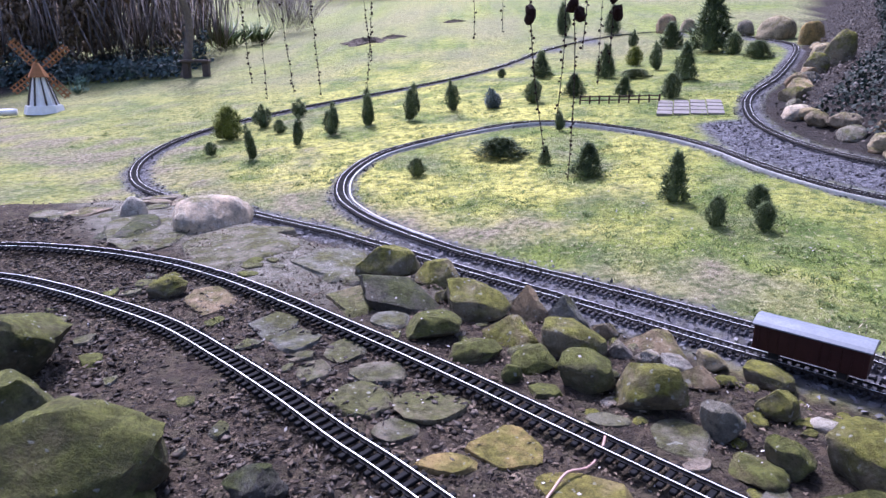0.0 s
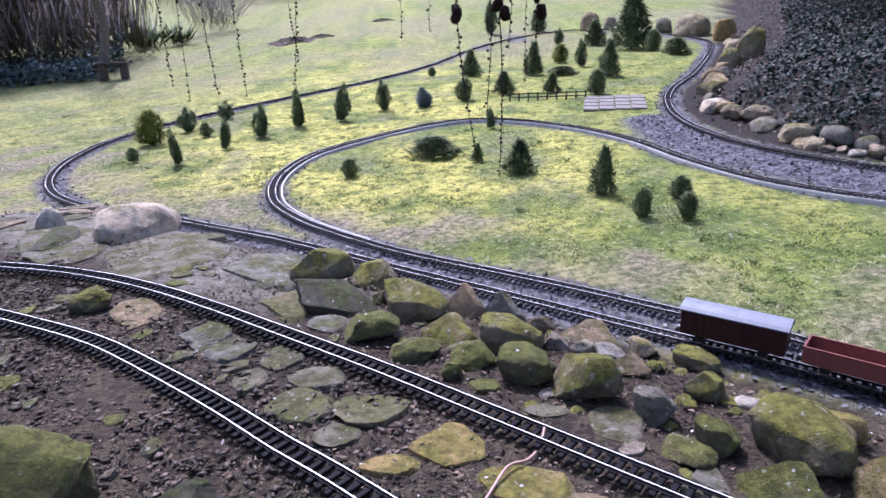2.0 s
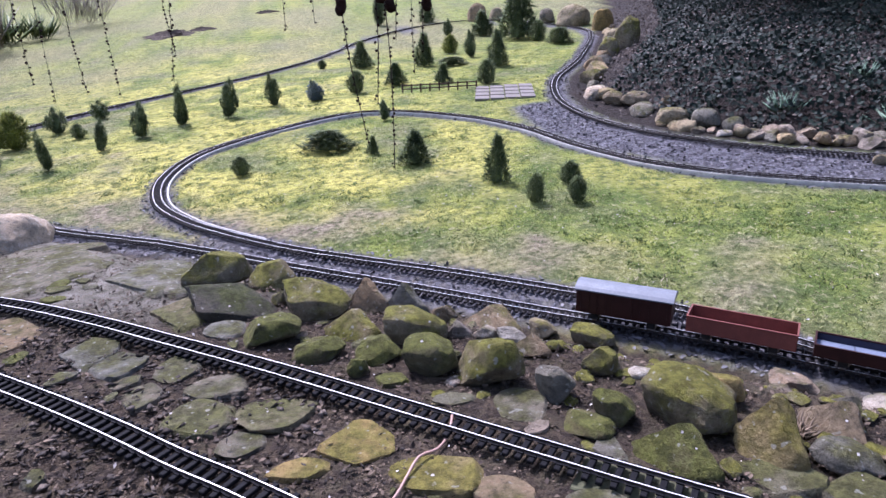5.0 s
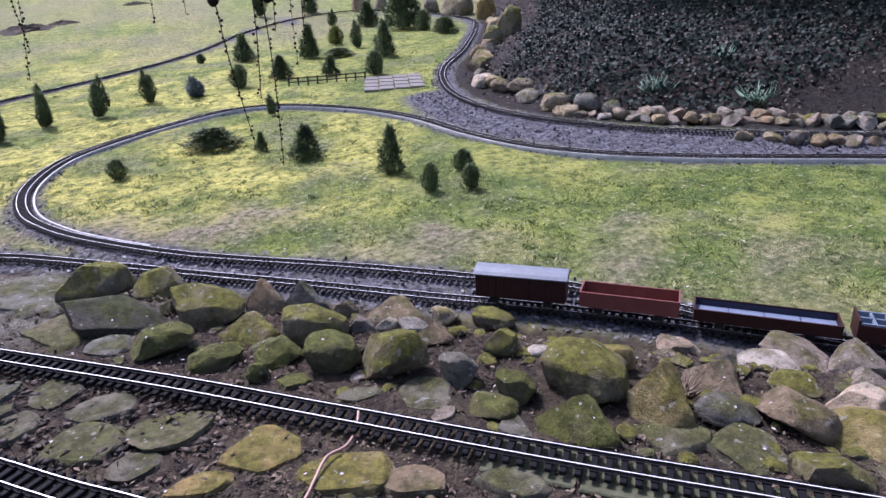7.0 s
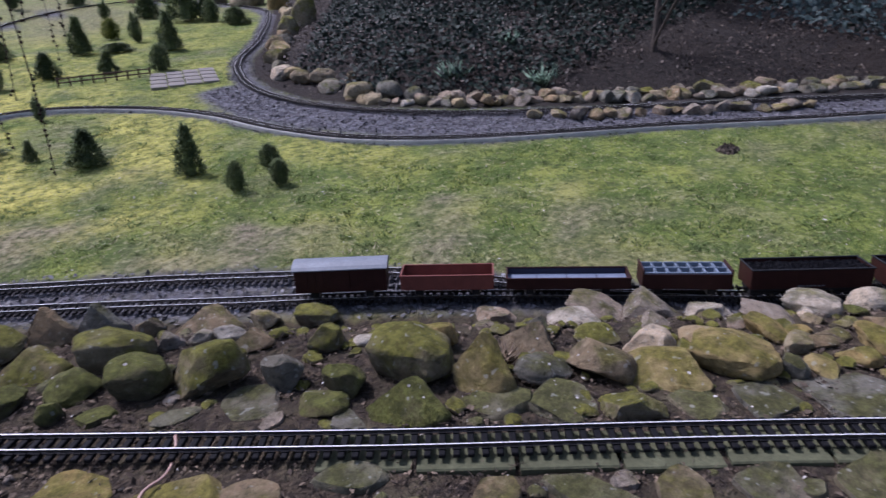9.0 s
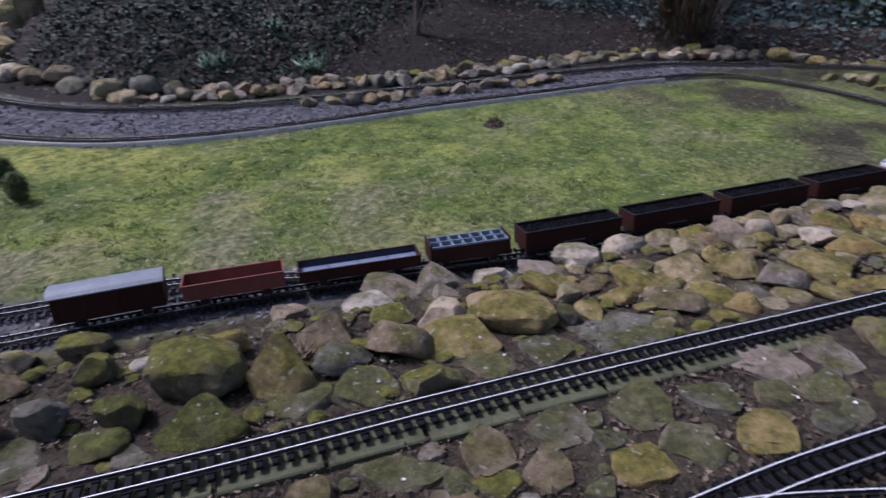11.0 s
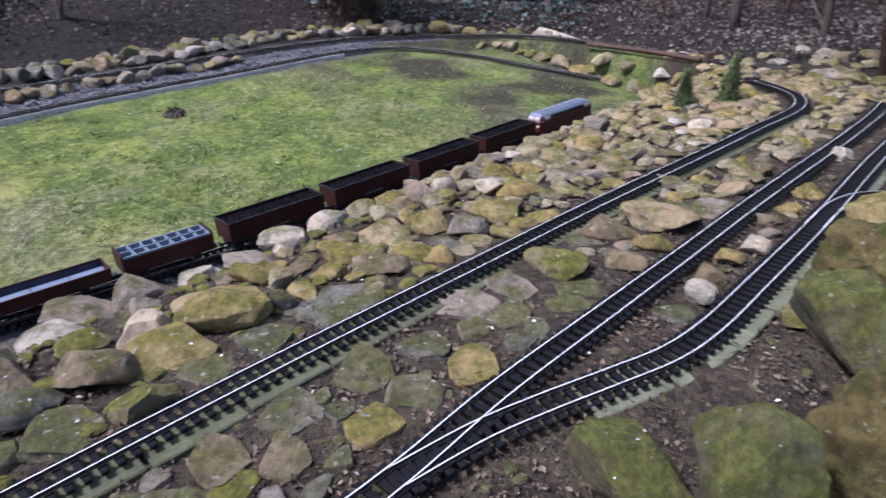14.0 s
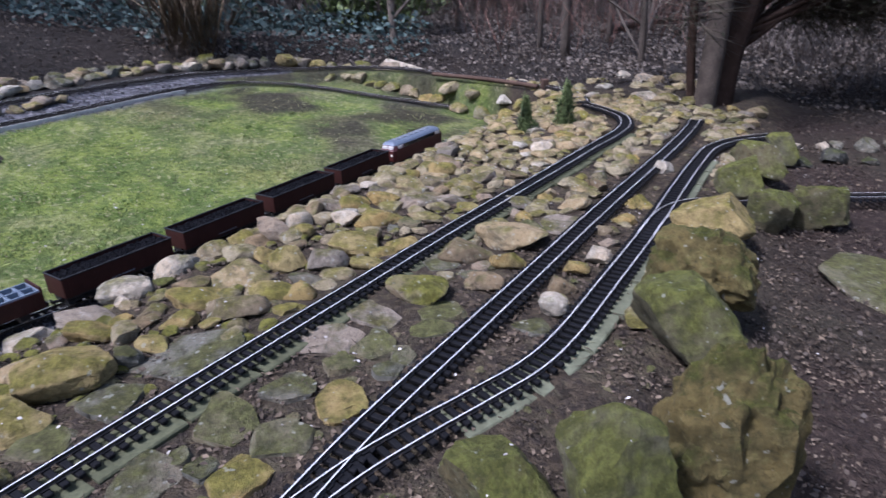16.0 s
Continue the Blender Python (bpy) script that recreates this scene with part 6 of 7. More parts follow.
def tube(name, pts, radius, mat, parent=None, taper=1.0, seg=7):
    """A round bar along a smooth curve."""
    long = sum(math.dist(a, b) for a, b in zip(pts, pts[1:]))
    c, d = line(pts, max(radius * 1.5, 0.012, long / 26))
    rings, faces = [], []
    for i, (p, t) in enumerate(zip(c, d)):
        t = Vector(t)
        a = t.orthogonal().normalized()
        b = t.cross(a)
        r = radius * (1 + (taper - 1) * i / max(1, len(c) - 1))
        rings += [tuple(Vector(p) + (a * math.cos(k * 2 * math.pi / seg) + b * math.sin(k * 2 * math.pi / seg)) * r) for k in range(seg)]
    # keep the rings from twisting
    v = np.array(rings).reshape(len(c), seg, 3)
    for i in range(1, len(c)):
        best = min(range(seg), key=lambda k: np.sum((np.roll(v[i], k, 0) - v[i - 1]) ** 2))
        v[i] = np.roll(v[i], best, 0)
    for i in range(len(c) - 1):
        for k in range(seg):
            faces.append((i * seg + k, i * seg + (k + 1) % seg, (i + 1) * seg + (k + 1) % seg, (i + 1) * seg + k))
    faces += [tuple(range(seg))[::-1], tuple(range((len(c) - 1) * seg, len(c) * seg))]
    me = mesh_from(name, v.reshape(-1, 3), faces, mat, True)
    if parent is None:
        return new(name, me)
    return part(name, me, None, parent)


def windmill(x, y):
    z = ground_z(x, y)
    root = thing("garden_windmill", pose(x, y, z, 0, 0, 200), "white garden windmill with orange wooden sails", "garden windmill")
    bm = bmesh.new()
    bmesh.ops.create_cone(bm, cap_ends=True, segments=8, radius1=0.20, radius2=0.09, depth=0.42, matrix=Matrix.Translation((0, 0, 0.29)))
    part("tower", bm, PAINT_WHITE, root)
    bm = bmesh.new()
    bmesh.ops.create_cone(bm, cap_ends=True, segments=8, radius1=0.27, radius2=0.24, depth=0.12, matrix=Matrix.Translation((0, 0, 0.05)))
    part("base", bm, PAINT_WHITE, root)
    bm = bmesh.new()
    bmesh.ops.create_cone(bm, cap_ends=True, segments=8, radius1=0.14, radius2=0.03, depth=0.20, matrix=Matrix.Translation((0, 0, 0.60)))
    part("cap", bm, PAINT_ORANGE, root)
    for k in range(8):
        a = radians(22.5 + 45 * k)
        bm = bmesh.new()
        cyl(bm, 0.014, 0.010, (math.cos(a) * 0.204, math.sin(a) * 0.204, 0.08), (math.cos(a) * 0.094, math.sin(a) * 0.094, 0.50), 6)
        part("batten", bm, WOOD_DARK, root, "dark corner batten")
    for k in range(4):
        m = Matrix.Translation((0, -0.17, 0.60)) @ Matrix.Rotation(radians(38 + 90 * k), 4, "Y")
        bm = bmesh.new()
        box(bm, -0.011, 0.011, -0.008, 0.008, 0.0, 0.50, 0.002, m)
        for j in range(7):
            box(bm, -0.055, 0.055, -0.004, 0.004, 0.10 + j * 0.06, 0.12 + j * 0.06, 0.0, m)
        for s in (-1, 1):
            box(bm, s * 0.055 - 0.005, s * 0.055 + 0.005, -0.005, 0.005, 0.10, 0.49, 0.0, m)
        part("sail", bm, PAINT_ORANGE, root)
    bm = bmesh.new()
    cyl(bm, 0.022, 0.022, (0, -0.20, 0.60), (0, -0.08, 0.60), 10)
    part("hub", bm, WOOD_DARK, root)
    tagged(tube("ground_board", [(x - 1.2, y - 0.55, z + 0.015), (x - 0.7, y - 0.25, z + 0.02), (x - 0.3, y - 0.1, z + 0.02)], 0.05, PAINT_WHITE), "pale painted pole lying on the grass", "pole")


windmill(-5.81, 9.34)

bx, by = -4.55, 12.0
bench = thing("garden_bench", pose(bx, by, ground_z(bx, by), 0, 0, 8), "dark weathered wooden bench on two stout legs", "bench")
bm = bmesh.new()
box(bm, -0.25, 0.25, -0.13, 0.13, 0.25, 0.30, 0.01)
part("seat", bm, WOOD_DARK, bench, "grey weathered seat plank")
for s in (-1, 1):
    bm = bmesh.new()
    box(bm, s * 0.17 - 0.055, s * 0.17 + 0.055, -0.10, 0.10, -0.03, 0.25, 0.01)
    part("leg", bm, WOOD_DARK, bench)

# the little fence and paving at the halt
fence = thing("miniature_fence", Matrix.Identity(4), "low miniature wooden fence beside the paving", "fence")
f0, f1 = Vector((1.40, 6.80, 0)), Vector((2.14, 6.54, 0))
for k in range(9):
    p = f0.lerp(f1, k / 8)
    bm = bmesh.new()
    z = ground_z(p.x, p.y)
    box(bm, p.x - 0.007, p.x + 0.007, p.y - 0.007, p.y + 0.007, z - 0.02, z + 0.085, 0.001)
    part("post", bm, WOOD_RUST, fence)
for h in (0.035, 0.072):
    part("fence_rail", tube("fence_rail", [(p.x, p.y, ground_z(p.x, p.y) + h) for p in (f0, f0.lerp(f1, 0.5), f1)], 0.006, WOOD_RUST).data, None, fence)
for o in [o for o in scene.objects if o.name.startswith("fence_rail") and o.parent is None]:
    bpy.data.objects.remove(o)
paving = tagged(new("pavement"), "pale paving slabs let into the lawn", "pavement", kind="structure")
for i in range(4):
    for j in range(4):
        u, v = 2.03 + i * 0.140 + j * 0.055, 6.02 - i * 0.048 + j * 0.162
        bm = bmesh.new()
        box(bm, -0.0695, 0.0695, -0.0805, 0.0805, -0.03, 0.006, 0.003)
        ob = part("slab", bm, PAVE, paving)
        ob.matrix_world = pose(u, v, ground_z(u, v) + 0.008, 5, 0, -18)

# the cable on the bed
tagged(tube("cable", [(0.335, 1.165, BED + 0.030), (0.315, 1.12, BED + 0.018), (0.28, 1.08, BED + 0.014), (0.235, 1.055, BED + 0.022), (0.20, 1.01, BED + 0.016), (0.165, 0.96, BED + 0.014), (0.10, 0.90, BED + 0.014), (0.05, 0.82, BED + 0.012)], 0.0030, WIRE), "thin pink cable lying across the bed", "cable")
tagged(tube("twig", [(0.42, 1.32, BED + 0.02), (0.47, 1.33, BED + 0.026), (0.53, 1.31, BED + 0.02)], 0.004, TWIG), "pale dead twig on the chip bed", "twig")

# ---- spring plants ----
def spear_plant(x, y, size, seed, label="tuft of grey-green spring leaves under the trees", n=34, mat=None, name="daffodil_clump", cat="plant"):
    rng = np.random.default_rng(seed)
    z = ground_z(x, y)
    a = rng.uniform(0, 6.28, n)
    b = np.stack([rng.normal(size=n) * size * 0.2, rng.normal(size=n) * size * 0.2, np.full(n, -0.01)], 1)
    lean = rng.uniform(0.2, 0.95, n)
    t = b + np.stack([np.cos(a) * lean * size, np.sin(a) * lean * size, (1.15 - lean * 0.6) * size], 1)
    root = thing(name, Matrix.Translation((x, y, z)), label, cat)
    for i in range(n):
        part("leaf", sheet("leaf", [blades(b[i:i + 1], t[i:i + 1], size * 0.10, rng)], mat or LEAF_SPEAR), None, root)
    return root


spear_plant(3.60, 3.86, 0.20, 1)
spear_plant(4.00, 3.27, 0.20, 2)
spear_plant(4.3, 3.9, 0.16, 3)
for k, (x, y, s) in enumerate([(-6.6, 11.8, 0.28), (-7.1, 11.4, 0.30), (-5.9, 12.3, 0.24), (-6.3, 11.2, 0.2)]):
    spear_plant(x, y, s, 20 + k, "tuft of green leaves with pale flowers by the hedge")
spear_plant(-5.3, 15.9, 0.80, 40, "dark green clump of broad strap leaves", 70, LEAF_DARK, "strap_leaf_clump")
spear_plant(-4.6, 16.2, 0.62, 41, "dark green clump of broad strap leaves", 60, LEAF_DARK, "strap_leaf_clump")
spear_plant(1.02, 0.93, 0.07, 71, "tangle of dead brown stalks on the rockery", 60, LEAF_DRY, "dead_stalk_clump")
for k, (p, q) in enumerate([(0.35, 1.80), (0.62, 1.78), (0.80, 1.82), (1.62, 1.76), (-0.1, 1.95)]):
    spear_plant(UY * p + UX * q, -UX * p + UY * q, 0.045, 60 + k, "small green weed among the rockery stones", 22, LEAF_MID, "weed")


# ---- trees and thickets ----
def branchy(x, y, h, r, seed, spread=0.35, limbs=9, first=0.3, droop=0.0):
    """Limbs of a bare tree: the trunk and boughs as bars, and the ends from which twigs start."""
    rng = np.random.default_rng(seed)
    z = ground_z(x, y)
    lean = rng.normal(size=2) * 0.07 * h
    wig = rng.normal(size=(6, 2)) * h * 0.012
    stations = np.linspace(0, 1, 6)
    spine = np.array([[x + lean[0] * t + w[0] * (t > 0), y + lean[1] * t + w[1] * (t > 0), z - 0.1 * (t == 0) + h * t] for t, w in zip(stations, wig)])
    bars, ends = [([tuple(p) for p in spine], r)], []
    for k in range(limbs):
        t = first + (0.97 - first) * k / limbs
        p = np.array([np.interp(t, stations, spine[:, j]) for j in range(3)])
        a = rng.uniform(0, 6.28)
        ln = h * spread * (1.15 - t) * rng.uniform(0.7, 1.3)
        e = p + np.array([math.cos(a) * ln, math.sin(a) * ln, ln * (0.9 - droop)])
        m = (p + e) / 2 + np.array([rng.normal() * 0.06 * ln, rng.normal() * 0.06 * ln, -ln * 0.06 * (1 - droop * 2)])
        bars.append(([tuple(p), tuple(m), tuple(e)], r * 0.42 * (1.1 - t)))
        ends += [m, e, (m + e) / 2]
    return bars, ends


def bare_tree(x, y, h, r, seed, mat, twigs, label, spread=0.35, twig_mat=None, first=0.25, name="bare_tree"):
    bars, ends = branchy(x, y, h, r, seed, spread, first=first)
    rng = np.random.default_rng(seed + 500)
    root = thing(name, Matrix.Translation((x, y, ground_z(x, y))), label, "tree", "bare trees of the wood")
    inv = Matrix.Translation((-x, -y, -ground_z(x, y)))
    for i, (pts, rr) in enumerate(bars):
        ob = tube("trunk" if i == 0 else "limb", pts, rr, mat, root, 0.35, 8 if i == 0 else 5)
        ob.matrix_parent_inverse = inv
    e = np.array(ends)[rng.integers(len(ends), size=twigs)] + rng.normal(size=(twigs, 3)) * h * 0.02
    d = rng.normal(size=(twigs, 3)) * 0.6 + np.array([0, 0, 0.35])
    ob = part("twig_spray", sheet("twig_spray", [blades(e, e + d * h * 0.10, rng.uniform(0.006, 0.014, twigs), rng)], twig_mat or TWIG), None, root)
    ob.matrix_parent_inverse = inv
    ob["kind"] = "stuff"
    return root


wood_rng = np.random.default_rng(77)
for k in range(46):
    x, y = wood_rng.uniform(6.5, 15), wood_rng.uniform(-9, 3.0)
    if math.hypot(x - 6.4, y - 0.9) < 0.7:
        continue
    bare_tree(x, y, wood_rng.uniform(2.2, 5.5), wood_rng.uniform(0.014, 0.042), 300 + k, BARK_GREY if k % 3 else BARK, 170, "slender bare tree in the wood", 0.3, first=0.08)
for k in range(16):
    x, y = wood_rng.uniform(7, 18), wood_rng.uniform(4, 15)
    bare_tree(x, y, wood_rng.uniform(4, 8), wood_rng.uniform(0.06, 0.14), 400 + k, BARK, 150, "slender bare tree in the wood", 0.3)
for k in range(9):
    x, y = wood_rng.uniform(1.5, 6), wood_rng.uniform(-9, -3.6)
    bare_tree(x, y, wood_rng.uniform(2.5, 5), wood_rng.uniform(0.015, 0.04), 450 + k, BARK, 170, "slender bare tree in the wood", 0.35, first=0.10)
bare_tree(-4.85, 12.1, 4.6, 0.085, 470, BARK_GREY, 60, "slim upright tree beside the bench", 0.2, first=0.5)
bare_tree(5.01, 2.95, 1.9, 0.028, 471, BARK, 160, "dark bare shrub on the ivy slope", 0.45, TWIG_DARK, 0.06, "bare_shrub")
bare_tree(5.66, -3.0, 2.2, 0.035, 472, BARK, 160, "dark bare forked shrub in the wood", 0.4, TWIG_DARK, 0.05, "bare_shrub")
bare_tree(6.27, -2.5, 5.5, 0.05, 473, BARK, 160, "bare tree trunk in the wood", 0.25, first=0.12)
bare_tree(6.6, -2.35, 5.5, 0.03, 474, BARK, 160, "bare tree trunk in the wood", 0.25, first=0.15)


def thicket(name, n, x0, x1, y0, y1, seed, tall, wide, mat, label, keep=None, upright=0.34, kind="stuff"):
    """Many thin stems from the ground."""
    rng = np.random.default_rng(seed)
    x, y = rng.uniform(x0, x1, n), rng.uniform(y0, y1, n)
    if keep is not None:
        k = keep(x, y)
        x, y = x[k], y[k]
    m = len(x)
    z = height(x, y)
    h = rng.uniform(0.35, 1, m) * tall
    b = np.stack([x, y, z - 0.02], 1)
    t = b + np.stack([rng.normal(size=m) * upright * h, rng.normal(size=m) * upright * h, h], 1)
    side_b = b + (t - b) * rng.uniform(0.35, 0.85, m)[:, None]
    side_t = side_b + np.stack([rng.normal(size=m) * 0.25 * h, rng.normal(size=m) * 0.25 * h, 0.25 * h], 1)
    return tagged(new(name, sheet(name, [blades(b, t, rng.uniform(0.5, 1, m) * wide, rng), blades(side_b, side_t, wide * 0.5, rng)], mat)), label, "thicket", kind=kind)


def past_bend(lo):
    return lambda x, y: (beyond_bend(x, y) < -lo) & (np.hypot(x - 3.5, y + 2.4) > 0.8)


thicket("thicket", 21000, 9, 30, -20, 4.5, 80, 4.4, 0.024, TWIG_PALE, "pale grey tangle of far leafless wood", None, 0.22)
thicket("thicket", 8000, 7.0, 20, -12, 3.5, 81, 1.7, 0.010, TWIG, "grey-brown leafless undergrowth of the wood", past_bend(0.6))
thicket("thicket", 300, 5.6, 8.5, -5, -1.5, 82, 0.9, 0.008, TWIG_RED, "reddish bare stems of young shrubs", past_bend(0.3))
thicket("thicket", 4200, 6.0, 22, 3, 20, 83, 1.8, 0.02, TWIG_DARK, "dark leafless undergrowth on the slope", past_bend(2.2))
thicket("thicket", 5000, 0.0, 7, -16, -5.5, 90, 2.6, 0.016, TWIG_PALE, "pale grey tangle of far leafless wood", None, 0.24)
thicket("thicket", 1800, 1.0, 5.5, -9, -3.4, 84, 1.1, 0.009, TWIG, "grey-brown leafless undergrowth by the path")


def hedge():
    """A tall hedge that has kept its dry leaves: stems, hanging brown leaves, low green growth at its foot."""
    rng = np.random.default_rng(85)
    n = 80000
    x, y = rng.uniform(-17, -5.1, n), 12.7 + rng.uniform(0, 1, n) ** 1.5 * 2.6
    z = rng.uniform(0.15, 3.2, n)
    d = np.array([noise.noise((a * 1.5, b * 1.5, c * 0.8)) + 0.5 * noise.noise((a * 4, b * 4, c * 2)) for a, b, c in zip(x, y, z)])
    k = (y > 12.6 - (x + 6.0) * 0.12) & (d > -0.05 + 0.35 * smooth(-7.6, -6.0, x)) & (z > 0.25 + 0.5 * rng.uniform(0, 1, n))
    x, y, z = x[k], y[k], z[k] + height(x[k], y[k])
    m = len(x)
    root = thing("hedge", Matrix.Identity(4), "tall brown hedge with dry hanging leaves", "hedge")
    b = np.stack([x, y, z], 1)
    t = b + np.stack([rng.normal(size=m) * 0.05, rng.normal(size=m) * 0.05, -rng.uniform(0.08, 0.22, m)], 1)
    part("leaf_mass", sheet("leaf_mass", [blades(b, t, rng.uniform(0.06, 0.12, m), rng)], LEAF_HEDGE), None, root)["kind"] = "stuff"
    n = 3400
    x, y = rng.uniform(-17, -4.9, n), rng.uniform(12.5, 15.8, n)
    k = y > 12.5 - (x + 6.0) * 0.12
    x, y = x[k], y[k]
    b = np.stack([x, y, height(x, y)], 1)
    t = b + np.stack([rng.normal(size=len(x)) * 0.3, rng.normal(size=len(x)) * 0.3, rng.uniform(1.0, 3.4, len(x))], 1)
    part("stem_mass", sheet("stem_mass", [blades(b, t, rng.uniform(0.014, 0.045, len(x)), rng)], TWIG), None, root)["kind"] = "stuff"


hedge()
thicket("bare_shrub", 210, -4.6, -3.6, 17.6, 18.6, 87, 2.2, 0.02, TWIG, "bare brownish shrub behind the lawn", None, 0.38, "")
thicket("thicket", 3000, -9, 9, 27, 36, 88, 2.6, 0.05, TWIG, "pale leafless undergrowth beyond the lawn")
thicket("multi_stem_shrub", 230, 6.15, 6.55, 0.78, 1.20, 89, 2.0, 0.022, LEAF_DRY, "brown many-stemmed shrub behind the track", None, 0.30, "")


# ivy and evergreen ground cover on the slope
def ivy(name, n, x0, x1, y0, y1, seed, keep, label, size=(0.03, 0.075), lift=0.10, mat=None):
    rng = np.random.default_rng(seed)
    x, y = rng.uniform(x0, x1, n), rng.uniform(y0, y1, n)
    d = np.array([noise.noise((a * 0.9, b * 0.9, seed)) + 0.7 * noise.noise((a * 3.1, b * 3.1, seed)) for a, b in zip(x, y)])
    k = keep(x, y) & (d + rng.normal(size=n) * 0.18 > -0.48)
    x, y, d = x[k], y[k], d[k]
    m = len(x)
    z = height(x, y) + rng.uniform(0, 1, m) * lift * (1 + np.clip(d, 0, 1) * 2)
    nrm = rng.normal(size=(m, 3)) * 0.6 + np.array([-0.4, -0.5, 0.8])
    return tagged(new(name, sheet(name, [flakes(np.stack([x, y, z], 1), nrm, rng.uniform(*size, m), rng, 0.8)], mat or LEAF_IVY)), label, "ground cover", kind="stuff")


ivy("ivy", 120000, 3.0, 12, 3.2, 14, 91, lambda x, y: (beyond_bend(x, y) < -0.36 - 0.25 * smooth(3.8, 6, x) - 0.45 * smooth(5.0, 6.2, y)) & (y > 3.4 - x * 0.75), "dark glossy ivy covering the slope", (0.022, 0.055))
ivy("dead_leaves", 44000, 3.0, 12, 1.0, 14, 97, lambda x, y: beyond_bend(x, y) < -0.35, "brown dead leaves caught among the ivy", (0.012, 0.034), 0.10, MOULD_LEAF)
ivy("ivy", 5000, 6.3, 9, -1.2, 3, 92, lambda x, y: (beyond_bend(x, y) < -0.5), "dark evergreen leaves behind the stones", (0.03, 0.07), 0.25, LEAF_BLUE_DARK)
ivy("dead_leaves", 95000, 1.5, 15, -10, 1.5, 94, lambda x, y: ((beyond_bend(x, y) < -0.3) & (x > 5)) | (UY * x - UX * y > 4.9), "faded fallen leaves on the wood floor", (0.016, 0.045), 0.02, WOOD_LEAF)
ivy("dead_leaves", 26000, 0.2, 3.6, -3.4, 0.3, 96, lambda x, y: UX * x + UY * y < 0.12, "crumbled bark and dead leaves on the path", (0.005, 0.018), 0.008, MOULD_LEAF)
ivy("dead_leaves", 40000, 1.0, 12, -9, 9, 93, lambda x, y: (beyond_bend(x, y) < -0.2) | ((UX * x + UY * y < 0.0) & (x > 3.4)), "brown dead leaves on the ground", (0.012, 0.034), 0.012, MOULD_LEAF)


def evergreen(x, y, r, h, z0, seed, n, label, mat=None):
    """A dense dark evergreen: stem and a ragged crown of leaves."""
    rng = np.random.default_rng(seed)
    z = ground_z(x, y)
    root = thing("evergreen_shrub", Matrix.Translation((x, y, z)), label, "shrub", "evergreens on the slope")
    bm = bmesh.new()
    cyl(bm, 0.09, 0.03, (0, 0, -0.1), (0.1, 0, z0 + h * 0.8), 9)
    part("trunk", bm, BARK, root)
    u = rng.normal(size=(n, 3))
    u /= np.linalg.norm(u, axis=1)[:, None]
    lump = np.array([1 + 0.5 * noise.noise(Vector(v) * 2.2 + Vector((seed, 0, 0))) for v in u])
    p = u * (lump * rng.uniform(0.45, 1, n) ** 0.4)[:, None] * np.array([r, r, h / 2]) + np.array([0, 0, z0 + h / 2])
    p = p[p[:, 2] > 0.02]
    part("crown", sheet("crown", [flakes(p, u[:len(p)] + rng.normal(size=(len(p), 3)) * 0.5, rng.uniform(0.06, 0.14, len(p)), rng, 0.5)], mat or LEAF_DARK), None, root)


ivy("ground_cover", 9000, -9, -4.9, 11.9, 14.0, 95, lambda x, y: y > 12.1 - (x + 6.0) * 0.12, "blue-green low leaves at the hedge's foot", (0.04, 0.11), 0.30, LEAF_BLUE_DARK)
evergreen(6.6, 6.6, 1.9, 2.6, 0.6, 1, 9000, "dense dark evergreen above the ivy slope", LEAF_YEW)
evergreen(7.6, 4.2, 2.0, 3.0, 0.5, 2, 9000, "dense dark evergreen above the ivy slope", LEAF_YEW)
evergreen(7.6, 9.5, 2.4, 3.2, 0.6, 3, 9000, "dense dark evergreen above the ivy slope", LEAF_YEW)
evergreen(9.5, 1.2, 1.4, 2.0, 0.15, 4, 4000, "dark evergreen bush behind the shrub")
evergreen(8.2, -0.9, 0.9, 1.1, 0.05, 5, 2600, "dark evergreen bush in the wood")


